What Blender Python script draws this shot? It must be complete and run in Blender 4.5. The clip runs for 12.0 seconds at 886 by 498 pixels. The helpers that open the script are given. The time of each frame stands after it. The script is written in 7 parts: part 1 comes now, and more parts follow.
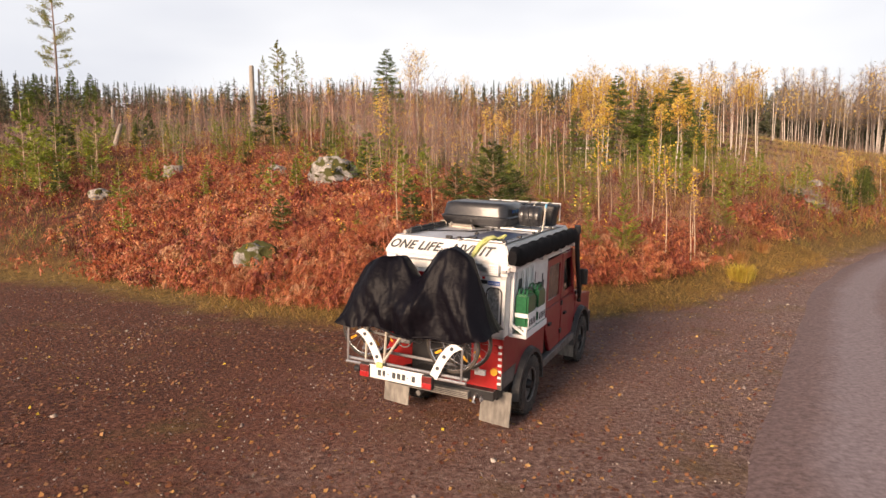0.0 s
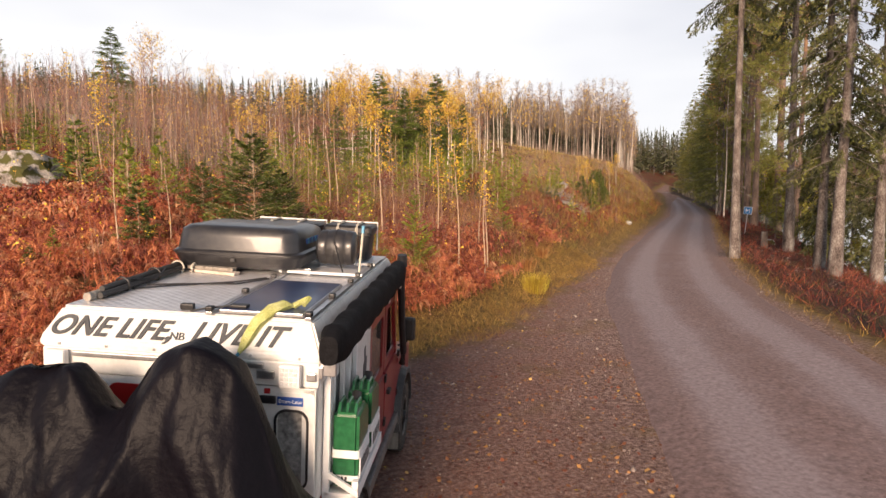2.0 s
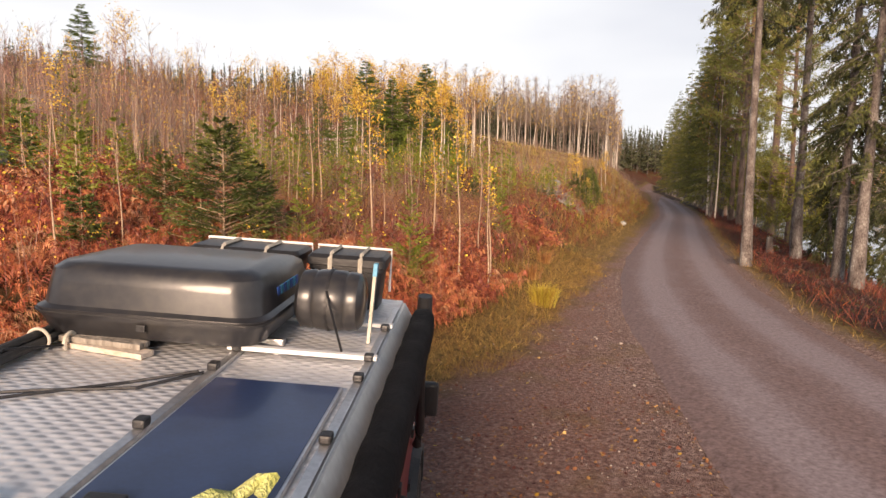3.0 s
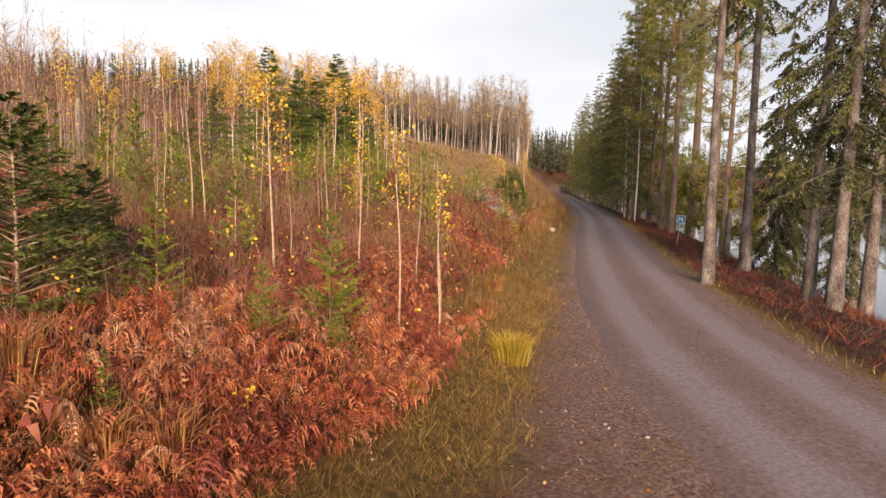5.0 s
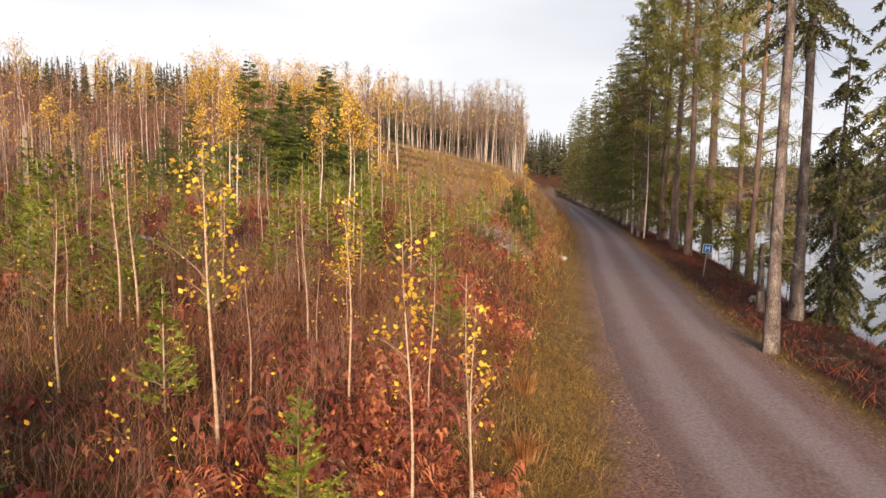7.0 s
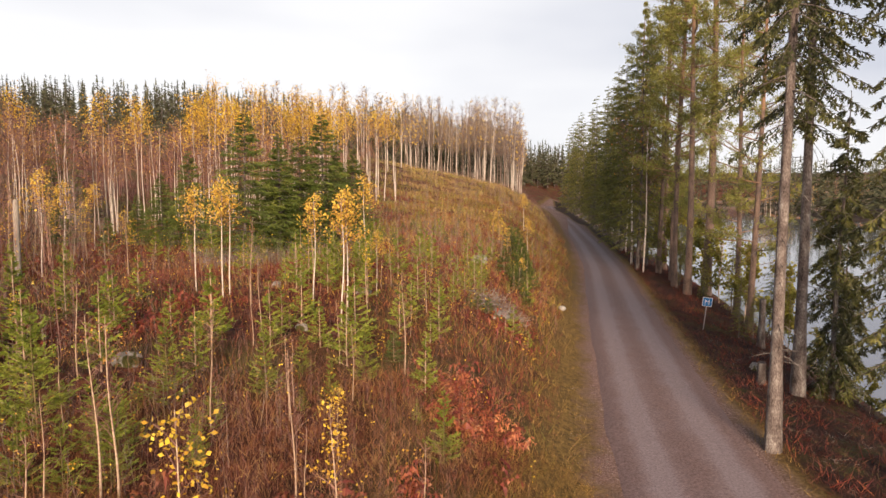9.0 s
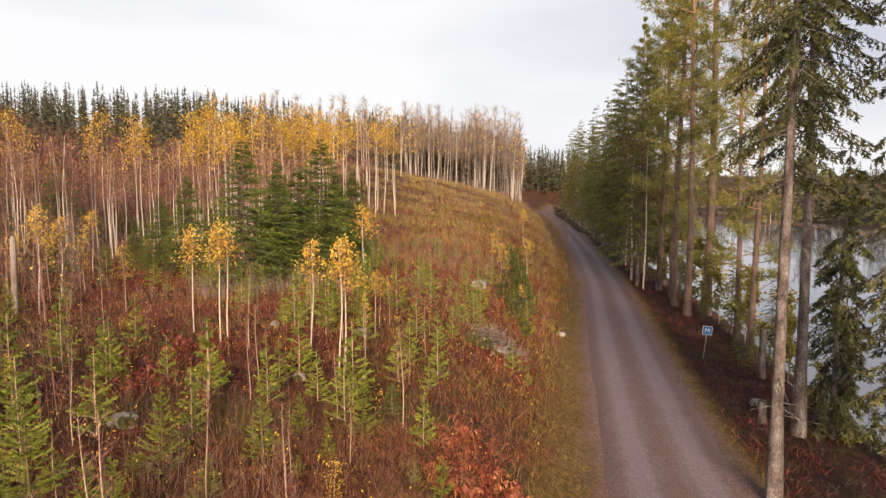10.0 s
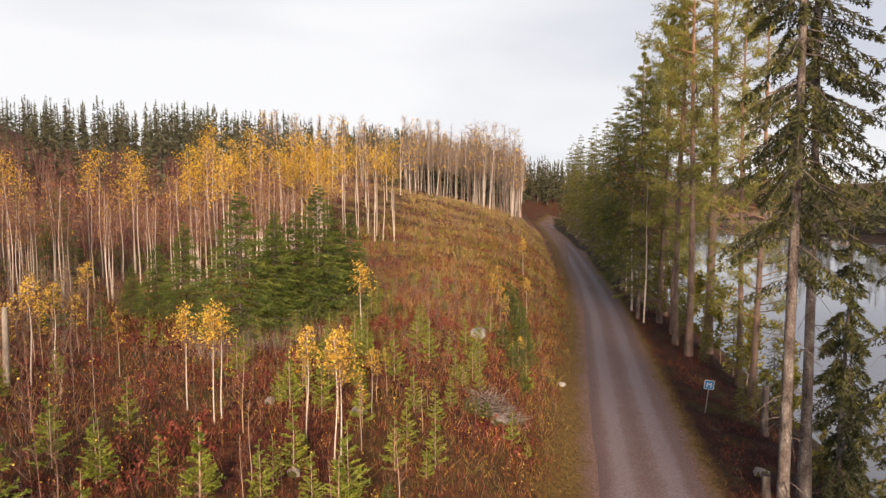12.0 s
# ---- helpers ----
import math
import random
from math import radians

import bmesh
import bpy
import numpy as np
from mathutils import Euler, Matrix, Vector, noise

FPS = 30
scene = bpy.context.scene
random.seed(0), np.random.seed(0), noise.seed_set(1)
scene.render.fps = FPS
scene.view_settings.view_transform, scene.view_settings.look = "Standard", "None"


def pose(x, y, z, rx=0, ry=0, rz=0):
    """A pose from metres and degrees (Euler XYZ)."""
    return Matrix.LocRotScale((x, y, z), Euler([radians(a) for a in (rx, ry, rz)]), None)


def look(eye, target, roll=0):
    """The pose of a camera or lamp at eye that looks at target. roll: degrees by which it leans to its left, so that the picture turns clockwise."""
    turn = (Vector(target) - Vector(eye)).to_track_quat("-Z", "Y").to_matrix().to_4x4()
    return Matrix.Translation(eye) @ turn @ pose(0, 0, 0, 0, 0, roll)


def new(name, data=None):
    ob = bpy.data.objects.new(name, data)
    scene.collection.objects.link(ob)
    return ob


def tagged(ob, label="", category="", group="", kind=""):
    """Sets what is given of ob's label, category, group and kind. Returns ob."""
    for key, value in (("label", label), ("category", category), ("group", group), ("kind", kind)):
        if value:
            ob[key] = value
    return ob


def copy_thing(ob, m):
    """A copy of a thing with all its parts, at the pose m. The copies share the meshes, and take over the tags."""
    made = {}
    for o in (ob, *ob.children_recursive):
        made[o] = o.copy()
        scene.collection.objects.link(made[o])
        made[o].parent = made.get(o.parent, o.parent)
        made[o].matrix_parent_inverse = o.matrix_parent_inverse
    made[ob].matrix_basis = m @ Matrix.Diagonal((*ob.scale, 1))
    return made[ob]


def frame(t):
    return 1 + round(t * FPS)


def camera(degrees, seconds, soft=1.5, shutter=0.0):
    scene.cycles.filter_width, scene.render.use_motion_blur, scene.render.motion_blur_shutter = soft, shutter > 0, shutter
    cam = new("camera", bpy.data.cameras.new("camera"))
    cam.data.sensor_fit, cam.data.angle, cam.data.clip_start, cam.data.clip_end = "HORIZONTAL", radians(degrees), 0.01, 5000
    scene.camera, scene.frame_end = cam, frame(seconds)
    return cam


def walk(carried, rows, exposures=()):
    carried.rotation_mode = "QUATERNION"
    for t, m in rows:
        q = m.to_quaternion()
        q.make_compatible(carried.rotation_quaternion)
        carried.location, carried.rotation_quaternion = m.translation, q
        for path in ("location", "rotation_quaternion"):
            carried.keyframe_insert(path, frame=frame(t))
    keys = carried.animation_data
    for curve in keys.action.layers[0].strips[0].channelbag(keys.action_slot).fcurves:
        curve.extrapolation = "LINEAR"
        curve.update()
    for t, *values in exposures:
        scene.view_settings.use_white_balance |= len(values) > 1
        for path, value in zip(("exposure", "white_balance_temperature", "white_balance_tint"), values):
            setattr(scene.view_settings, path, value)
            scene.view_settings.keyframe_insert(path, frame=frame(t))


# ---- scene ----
cam = camera(69.6, 12.0, soft=1.5)
PATH = [
    (0, (0.213, 0.01, 2.875), (0.162, 1.998, 2.675), -0.3),
    (0.5, (0.176, 0.851, 2.883), (0.292, 2.837, 2.684), -0.1),
    (1, (0.16, 1.773, 2.906), (0.558, 3.724, 2.707), -0.0),
    (1.5, (0.183, 2.604, 2.919), (0.799, 4.497, 2.72), -0.4),
    (2, (0.231, 3.604, 2.938), (0.915, 5.473, 2.738), -0.4),
    (2.5, (0.374, 4.632, 2.964), (1.069, 6.497, 2.758), 0.1),
    (3, (0.569, 5.716, 3.018), (1.307, 7.561, 2.799), 0.9),
    (3.5, (0.767, 6.7, 3.04), (1.58, 8.514, 2.818), 1.1),
    (5.5, (2.263, 11.067, 3.444), (3.276, 12.777, 3.229), 1.0),
    (6, (2.695, 12.109, 3.728), (3.708, 13.82, 3.514), 0.8),
    (6.5, (3.106, 13.015, 4.051), (4.119, 14.727, 3.837), 0.8),
    (7, (3.438, 13.711, 4.657), (4.448, 15.424, 4.445), 0.7),
    (9, (3.857, 14.16, 7.288), (4.869, 15.875, 7.098), 0.2),
    (9.5, (3.934, 14.216, 7.998), (4.944, 15.931, 7.81), 0.2),
    (10, (4.012, 14.344, 8.691), (5.024, 16.059, 8.509), 0.2),
    (10.5, (4.125, 14.464, 9.341), (5.137, 16.18, 9.163), 0.1),
    (11, (4.26, 14.612, 9.981), (5.271, 16.329, 9.808), 0.0),
    (11.5, (4.365, 14.736, 10.581), (5.378, 16.453, 10.413), -0.0),
    (12, (4.372, 14.798, 11.205), (5.385, 16.515, 11.044), 0.1),
]
EXPOSURE = 0.55
walk(cam, [(t, look(eye, target, roll)) for t, eye, target, roll in PATH], [(0.0, EXPOSURE), (7.0, EXPOSURE), (12.0, EXPOSURE - 0.09)])

# ---- world and sun: thin bright cloud, a low autumn sun from behind on the left ----
SUN_DIR = Vector((-0.50, -0.82, 0.31)).normalized()
world = bpy.data.worlds.new("world")
scene.world = world
world.use_nodes = True
wn, wl = world.node_tree.nodes, world.node_tree.links
wn.clear()
w_out, w_bg = wn.new("ShaderNodeOutputWorld"), wn.new("ShaderNodeBackground")
sky = wn.new("ShaderNodeTexSky")
sky.sky_type, sky.sun_disc = "NISHITA", False
sky.sun_elevation = math.asin(SUN_DIR.z)
sky.sun_rotation = math.atan2(SUN_DIR.x, SUN_DIR.y)
sky_dim = wn.new("ShaderNodeMix")
sky_dim.data_type, sky_dim.blend_type = "RGBA", "MULTIPLY"
sky_dim.inputs[0].default_value = 1.0
sky_dim.inputs[7].default_value = (0.10, 0.10, 0.10, 1)
wl.new(sky.outputs[0], sky_dim.inputs[6])
w_co, w_map = wn.new("ShaderNodeTexCoord"), wn.new("ShaderNodeMapping")
w_map.inputs["Scale"].default_value = (1.2, 1.2, 4.0)
wl.new(w_co.outputs["Generated"], w_map.inputs[0])
w_noise = wn.new("ShaderNodeTexNoise")
w_noise.inputs["Scale"].default_value, w_noise.inputs["Detail"].default_value, w_noise.inputs["Roughness"].default_value = 1.1, 4, 0.45
wl.new(w_map.outputs[0], w_noise.inputs["Vector"])
w_ramp = wn.new("ShaderNodeValToRGB")
w_ramp.color_ramp.elements[0].position, w_ramp.color_ramp.elements[0].color = 0.34, (0.77, 0.79, 0.89, 1)
w_ramp.color_ramp.elements[1].position, w_ramp.color_ramp.elements[1].color = 0.62, (1.15, 1.14, 1.16, 1)
wl.new(w_noise.outputs[0], w_ramp.inputs[0])
w_mix = wn.new("ShaderNodeMix")
w_mix.data_type = "RGBA"
w_sep, w_high = wn.new("ShaderNodeSeparateXYZ"), wn.new("ShaderNodeMapRange")
wl.new(w_co.outputs["Generated"], w_sep.inputs[0])
w_high.inputs[1].default_value, w_high.inputs[2].default_value, w_high.inputs[3].default_value, w_high.inputs[4].default_value = 0.27, 0.62, 0.94, 0.08
wl.new(w_sep.outputs[2], w_high.inputs[0])
wl.new(w_high.outputs[0], w_mix.inputs[0])
wl.new(sky_dim.outputs[2], w_mix.inputs[6])
wl.new(w_ramp.outputs[0], w_mix.inputs[7])
wl.new(w_mix.outputs[2], w_bg.inputs[0])
w_bg.inputs[1].default_value = 0.635
wl.new(w_bg.outputs[0], w_out.inputs[0])
sun = new("sun", bpy.data.lights.new("sun", "SUN"))
sun.data.energy, sun.data.angle, sun.data.color = 5.0, radians(20.0), (1.0, 0.72, 0.52)
sun.matrix_world = look(SUN_DIR * 100, (0, 0, 0))

# ---- materials ----
def material(name, colours, scale=4.0, rough=0.8, bump=0.3, detail=5.0, metal=0.0, fine=8.0, vary=0.0, stretch=None, coat=0.0, specular=0.5):
    """Colour from two scales of noise, and relief from the finer one."""
    m = bpy.data.materials.new(name)
    m.use_nodes = True
    n, l = m.node_tree.nodes, m.node_tree.links
    b = n["Principled BSDF"]
    b.inputs["Roughness"].default_value, b.inputs["Metallic"].default_value = rough, metal
    b.inputs["Coat Weight"].default_value = coat
    b.inputs["Specular IOR Level"].default_value = specular
    co = n.new("ShaderNodeTexCoord")
    mp = n.new("ShaderNodeMapping")
    l.new(co.outputs["Object"], mp.inputs[0])
    if stretch:
        mp.inputs["Scale"].default_value = stretch
    a, f = n.new("ShaderNodeTexNoise"), n.new("ShaderNodeTexNoise")
    a.inputs["Scale"].default_value, a.inputs["Detail"].default_value = scale, detail
    f.inputs["Scale"].default_value, f.inputs["Detail"].default_value = scale * fine, 3
    l.new(mp.outputs[0], a.inputs["Vector"])
    l.new(mp.outputs[0], f.inputs["Vector"])
    mx = n.new("ShaderNodeMix")
    mx.inputs[0].default_value = 0.4
    l.new(a.outputs[0], mx.inputs[2])
    l.new(f.outputs[0], mx.inputs[3])
    r = n.new("ShaderNodeValToRGB")
    e = r.color_ramp.elements
    while len(e) < len(colours):
        e.new(0.5)
    for i, c in enumerate(colours):
        e[i].position = 0.34 + 0.32 * i / max(1, len(colours) - 1)
        e[i].color = (*c, 1)
    l.new(mx.outputs[0], r.inputs[0])
    out = r.outputs[0]
    if vary:
        hv = n.new("ShaderNodeHueSaturation")
        geo = n.new("ShaderNodeNewGeometry")
        mr = n.new("ShaderNodeMapRange")
        mr.inputs[3].default_value, mr.inputs[4].default_value = 1 - vary, 1 + vary
        l.new(geo.outputs["Random Per Island"], mr.inputs[0])
        l.new(mr.outputs[0], hv.inputs["Value"])
        mh = n.new("ShaderNodeMapRange")
        mh.inputs[3].default_value, mh.inputs[4].default_value = 0.5 - vary * 0.05, 0.5 + vary * 0.05
        l.new(geo.outputs["Random Per Island"], mh.inputs[0])
        l.new(mh.outputs[0], hv.inputs["Hue"])
        l.new(out, hv.inputs["Color"])
        out = hv.outputs[0]
    l.new(out, b.inputs["Base Color"])
    if bump:
        bp = n.new("ShaderNodeBump")
        bp.inputs["Strength"].default_value, bp.inputs["Distance"].default_value = bump, 0.02
        l.new(f.outputs[0], bp.inputs["Height"])
        l.new(bp.outputs[0], b.inputs["Normal"])
    return m


def leafy(name, colours, vary=0.35, rough=0.6, through_light=0.3):
    """Foliage: each leaf its own shade, some light let through."""
    m = material(name, colours, scale=0.9, rough=rough, bump=0, vary=vary)
    n, l = m.node_tree.nodes, m.node_tree.links
    b, o = n["Principled BSDF"], n["Material Output"]
    t, mx = n.new("ShaderNodeBsdfTranslucent"), n.new("ShaderNodeMixShader")
    mx.inputs[0].default_value = through_light
    l.new(b.inputs["Base Color"].links[0].from_socket, t.inputs[0])
    l.new(b.outputs[0], mx.inputs[1])
    l.new(t.outputs[0], mx.inputs[2])
    l.new(mx.outputs[0], o.inputs[0])
    return m


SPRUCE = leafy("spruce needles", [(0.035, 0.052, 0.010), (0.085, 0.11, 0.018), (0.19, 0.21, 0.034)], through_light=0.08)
# spruce needles again: lightened as if sunlit (slope), darkened as if shaded (shore)
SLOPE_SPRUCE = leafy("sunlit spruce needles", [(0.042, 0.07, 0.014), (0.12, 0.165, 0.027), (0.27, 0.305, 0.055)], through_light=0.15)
SHORE_SPRUCE = leafy("shaded spruce needles", [(0.014, 0.018, 0.006), (0.05, 0.056, 0.012), (0.17, 0.165, 0.032)], through_light=0.15)
SAPLING = leafy("young spruce needles", [(0.10, 0.14, 0.018), (0.25, 0.295, 0.032), (0.46, 0.46, 0.07)], through_light=0.25)
PINE = leafy("pine needles", [(0.12, 0.135, 0.035), (0.27, 0.27, 0.06), (0.44, 0.39, 0.10)], through_light=0.3)
FAR_CONIFER = leafy("far conifer needles", [(0.04, 0.046, 0.026), (0.085, 0.092, 0.046), (0.15, 0.145, 0.07)], through_light=0.1)
YELLOW = leafy("yellow birch leaves", [(0.62, 0.34, 0.03), (0.80, 0.52, 0.05), (0.85, 0.64, 0.12)], through_light=0.4)
ORANGE = leafy("orange birch leaves", [(0.42, 0.19, 0.04), (0.60, 0.31, 0.06), (0.72, 0.44, 0.11)], through_light=0.4)
BRACKEN = leafy("rust bracken", [(0.27, 0.068, 0.036), (0.48, 0.145, 0.065), (0.60, 0.25, 0.12)], vary=0.3, through_light=0.25)
DARK_BRACKEN = leafy("dark red bracken", [(0.10, 0.020, 0.015), (0.22, 0.05, 0.03), (0.34, 0.10, 0.055)], vary=0.3, through_light=0.15)
PALE_BRACKEN = leafy("pale withered bracken", [(0.40, 0.16, 0.08), (0.54, 0.27, 0.14), (0.62, 0.38, 0.23)], vary=0.3, through_light=0.3)
STRAW = leafy("dry straw grass", [(0.19, 0.07, 0.024), (0.35, 0.165, 0.055), (0.52, 0.32, 0.13)], through_light=0.25)
PALE_STRAW = leafy("pale straw grass", [(0.28, 0.17, 0.05), (0.46, 0.32, 0.11), (0.60, 0.46, 0.20)], through_light=0.3)
RED_SHRUB = leafy("red-brown dwarf shrubs", [(0.085, 0.018, 0.013), (0.20, 0.043, 0.024), (0.34, 0.095, 0.045)], through_light=0.15)
GREY_TWIG = leafy("grey dead twigs", [(0.10, 0.085, 0.075), (0.22, 0.19, 0.17), (0.36, 0.32, 0.29)], through_light=0.0)
VERGE = leafy("verge grass", [(0.18, 0.105, 0.028), (0.31, 0.185, 0.045), (0.46, 0.29, 0.085)], through_light=0.25)
GOLD = leafy("golden grass tuft", [(0.36, 0.25, 0.03), (0.48, 0.35, 0.05), (0.58, 0.45, 0.10)], through_light=0.3)
GREEN_GRASS = leafy("green grass", [(0.09, 0.10, 0.016), (0.20, 0.195, 0.028), (0.36, 0.30, 0.05)], through_light=0.25)
HEATH = leafy("dark heath", [(0.035, 0.010, 0.009), (0.085, 0.022, 0.015), (0.16, 0.05, 0.025)], through_light=0.15)
MOSS = leafy("moss", [(0.06, 0.06, 0.015), (0.11, 0.11, 0.025), (0.17, 0.16, 0.04)], through_light=0.1)
TWIG = leafy("bare reddish twigs", [(0.12, 0.055, 0.045), (0.235, 0.118, 0.092), (0.37, 0.215, 0.165)], through_light=0.0)
BROWN_TWIG = leafy("pale brown twigs", [(0.12, 0.085, 0.072), (0.21, 0.158, 0.13), (0.33, 0.26, 0.215)], through_light=0.0)
BIRCH_BARK = material("birch bark", [(0.10, 0.075, 0.06), (0.52, 0.44, 0.36), (0.72, 0.66, 0.58), (0.78, 0.73, 0.66)], scale=2.5, rough=0.7, bump=0.4, stretch=(1, 1, 5))
YOUNG_BARK = material("young birch bark", [(0.24, 0.14, 0.085), (0.46, 0.33, 0.22), (0.62, 0.50, 0.38)], scale=3.0, rough=0.7, bump=0.2, stretch=(1, 1, 3))
SPRUCE_BARK = material("spruce bark", [(0.04, 0.032, 0.029), (0.115, 0.094, 0.085), (0.19, 0.165, 0.15), (0.33, 0.315, 0.285)], scale=4, rough=0.95, bump=1.0, detail=8, stretch=(1, 1, 0.45), specular=0.2)
PINE_BARK = material("pine bark", [(0.07, 0.05, 0.04), (0.17, 0.12, 0.095), (0.27, 0.19, 0.15)], scale=5, rough=0.9, bump=0.9, stretch=(1, 1, 0.4))
PINE_TOP_BARK = material("orange upper pine bark", [(0.20, 0.115, 0.07), (0.32, 0.195, 0.115)], scale=6, rough=0.8, bump=0.5)
ROCK = material("lichened granite", [(0.10, 0.10, 0.10), (0.30, 0.29, 0.27), (0.52, 0.50, 0.46)], scale=2.2, rough=0.9, bump=0.8)
GREY_WOOD = material("weathered grey wood", [(0.14, 0.12, 0.10), (0.30, 0.27, 0.23), (0.44, 0.40, 0.35)], scale=5, rough=0.9, bump=0.8, stretch=(1, 1, 0.15))
CUT_WOOD = material("pale cut wood", [(0.42, 0.34, 0.26), (0.62, 0.54, 0.46)], scale=6, rough=0.85, bump=0.4)

# ---- the lie of the land ----
ROAD = [(-9, -24), (-4, -13), (-0.5, -5), (2.9, 1.6), (5.9, 7.0), (8.6, 11.4), (12.0, 17.2), (15.4, 21.7), (21.9, 29.4), (32.2, 40.9), (37.6, 46.8), (50.7, 61.2), (69.8, 83.8), (102, 123.5), (155, 192), (195, 243), (228, 268), (268, 282), (330, 290), (700, 330)]
EDGE = [(-300, 120), (-60, 34), (-14, 19.4), (-11.4, 18.4), (-6.2, 15.0), (-3.8, 13.4), (-2.2, 13.0), (3.2, 14.0), (6.0, 15.6), (9.5, 19.4), (13.0, 23.2), (19.15, 30.2), (30.5, 42.9), (36.3, 49.15), (48.7, 63.0), (67.6, 85.4), (99.8, 125.5), (153, 194.5), (192, 246), (226, 272), (267, 286), (330, 294), (700, 334)]


def signed(line, x, y):
    """Distance from a line on the plan, positive on its left."""
    x, y = np.asarray(x, float), np.asarray(y, float)
    best, out = np.full(x.shape, 1e9), np.zeros(x.shape)
    for (ax, ay), (bx, by) in zip(line, line[1:]):
        dx, dy = bx - ax, by - ay
        k = np.clip(((x - ax) * dx + (y - ay) * dy) / (dx * dx + dy * dy), 0, 1)
        px, py = x - ax - k * dx, y - ay - k * dy
        q = px * px + py * py
        side = np.where(dx * (y - ay) - dy * (x - ax) >= 0, 1, -1)
        near = q < best
        out, best = np.where(near, side * np.sqrt(q), out), np.where(near, q, best)
    return out


def swell(x, y, size, seed):
    g = np.random.RandomState(seed)
    out = 0
    for _ in range(7):
        a, k, p = g.uniform(0, 6.28), g.uniform(0.6, 1.7) * 6.28 / size, g.uniform(0, 6.28)
        out = out + np.sin((x * np.cos(a) + y * np.sin(a)) * k + p)
    return out / 7


def fall(x, y):
    """The even fall of road and land away from the clearing."""
    return np.interp(y, [-20, 10, 35, 60, 100, 200, 260, 400], [0, 0, -0.15, -0.25, -0.1, 0.6, 1.2, 1.5]) - 0.007 * (0.35 * (x - 1) + 0.94 * (np.clip(y, -30, 500) - 8.7))


def land(x, y):
    x, y = np.asarray(x, float), np.asarray(y, float)
    d, e = signed(ROAD, x, y), signed(EDGE, x, y)
    base = fall(x, y)
    up = np.interp(e, [0, 0.8, 2, 4, 8, 12, 19, 30, 45, 80, 150, 250, 600], [0, 0.14, 0.6, 1.45, 2.4, 2.95, 3.5, 4.2, 5.6, 10.0, 18, 25, 38])
    along = 0.64 * x + 0.77 * y
    up = up + np.interp(e, [0, 2, 4, 8, 13, 19, 30], [0, 0.3, 0.75, 1.3, 0.8, 0.2, 0]) * np.clip((along - 24) / 12, 0, 1)
    up = up + np.interp(e, [2, 6, 10, 14, 25, 40, 60, 100, 200], [0, 1.6, 3.6, 5.0, 7.2, 9.0, 10, 10, 5]) * np.clip((along - 66) / 84, 0, 1)
    up = up + np.interp(e, [4, 10, 16, 24, 40, 60, 150], [0, 0.5, 1.1, 2.0, 3.5, 4.5, 4.5]) * np.clip((2 - x) / 12, 0, 1)
    down = np.interp(-d - 2.3, [0, 1, 3, 5, 7, 9, 12, 20, 72, 86, 94, 112, 200, 500], [0, 0.02, -0.25, -0.75, -1.7, -2.9, -4.2, -5, -5, -3.6, -2.2, -0.8, 1.0, 5])
    left = np.clip(e / 3, 0, 1)
    right = np.clip((-d - 2.6) / 3, 0, 1)
    rough = swell(x, y, 3.0, 1) * 0.16 + swell(x, y, 1.1, 2) * 0.06 + swell(x, y, 14, 3) * 0.5 * np.clip((e - 6) / 20, 0, 1) + swell(x, y, 90, 4) * 1.5 * np.clip((e - 60) / 80, 0, 1)
    flat = swell(x, y, 5, 5) * 0.025 + swell(x, y, 1.3, 6) * 0.008
    under = -0.10 * np.clip((2.15 - np.abs(d)) / 0.5, 0, 1)
    return base + np.where(e > 0, up, np.where(d < 0, down, 0)) + rough * (left + right * 0.5) + flat + under


# ---- mesh helpers ----
def mesh_of(name, v, faces, mats, which=None, smooth=False):
    """A mesh from arrays: vertices, faces (all of one size, or a list of such arrays) and materials."""
    me = bpy.data.meshes.new(name)
    v = np.asarray(v, np.float32)
    groups = faces if isinstance(faces, list) else [faces]
    groups = [np.asarray(g, np.int32) for g in groups if len(g)]
    loops = np.concatenate([g.ravel() for g in groups])
    totals = np.concatenate([np.full(len(g), g.shape[1], np.int32) for g in groups])
    starts = np.concatenate([[0], np.cumsum(totals)[:-1]]).astype(np.int32)
    me.vertices.add(len(v))
    me.vertices.foreach_set("co", v.ravel())
    me.loops.add(len(loops))
    me.loops.foreach_set("vertex_index", loops)
    me.polygons.add(len(totals))
    me.polygons.foreach_set("loop_start", starts)
    me.polygons.foreach_set("loop_total", totals)
    for m in mats if isinstance(mats, (list, tuple)) else [mats]:
        me.materials.append(m)
    if which is not None:
        me.polygons.foreach_set("material_index", np.asarray(which, np.int32))
    if smooth:
        me.polygons.foreach_set("use_smooth", np.ones(len(totals), bool))
    me.update(calc_edges=True)
    return me


def unit(a):
    return a / np.maximum(np.linalg.norm(a, axis=-1, keepdims=True), 1e-9)


def slivers(base, tip, width, g, flat=None):
    """One thin triangle from each base to its tip."""
    base, tip = np.asarray(base, float), np.asarray(tip, float)
    side = np.cross(tip - base, g.normal(size=base.shape) if flat is None else flat)
    side = unit(side) * np.asarray(width).reshape(-1, 1) * 0.5
    v = np.stack([base - side, base + side, tip], 1).reshape(-1, 3)
    return v, np.arange(len(v)).reshape(-1, 3)


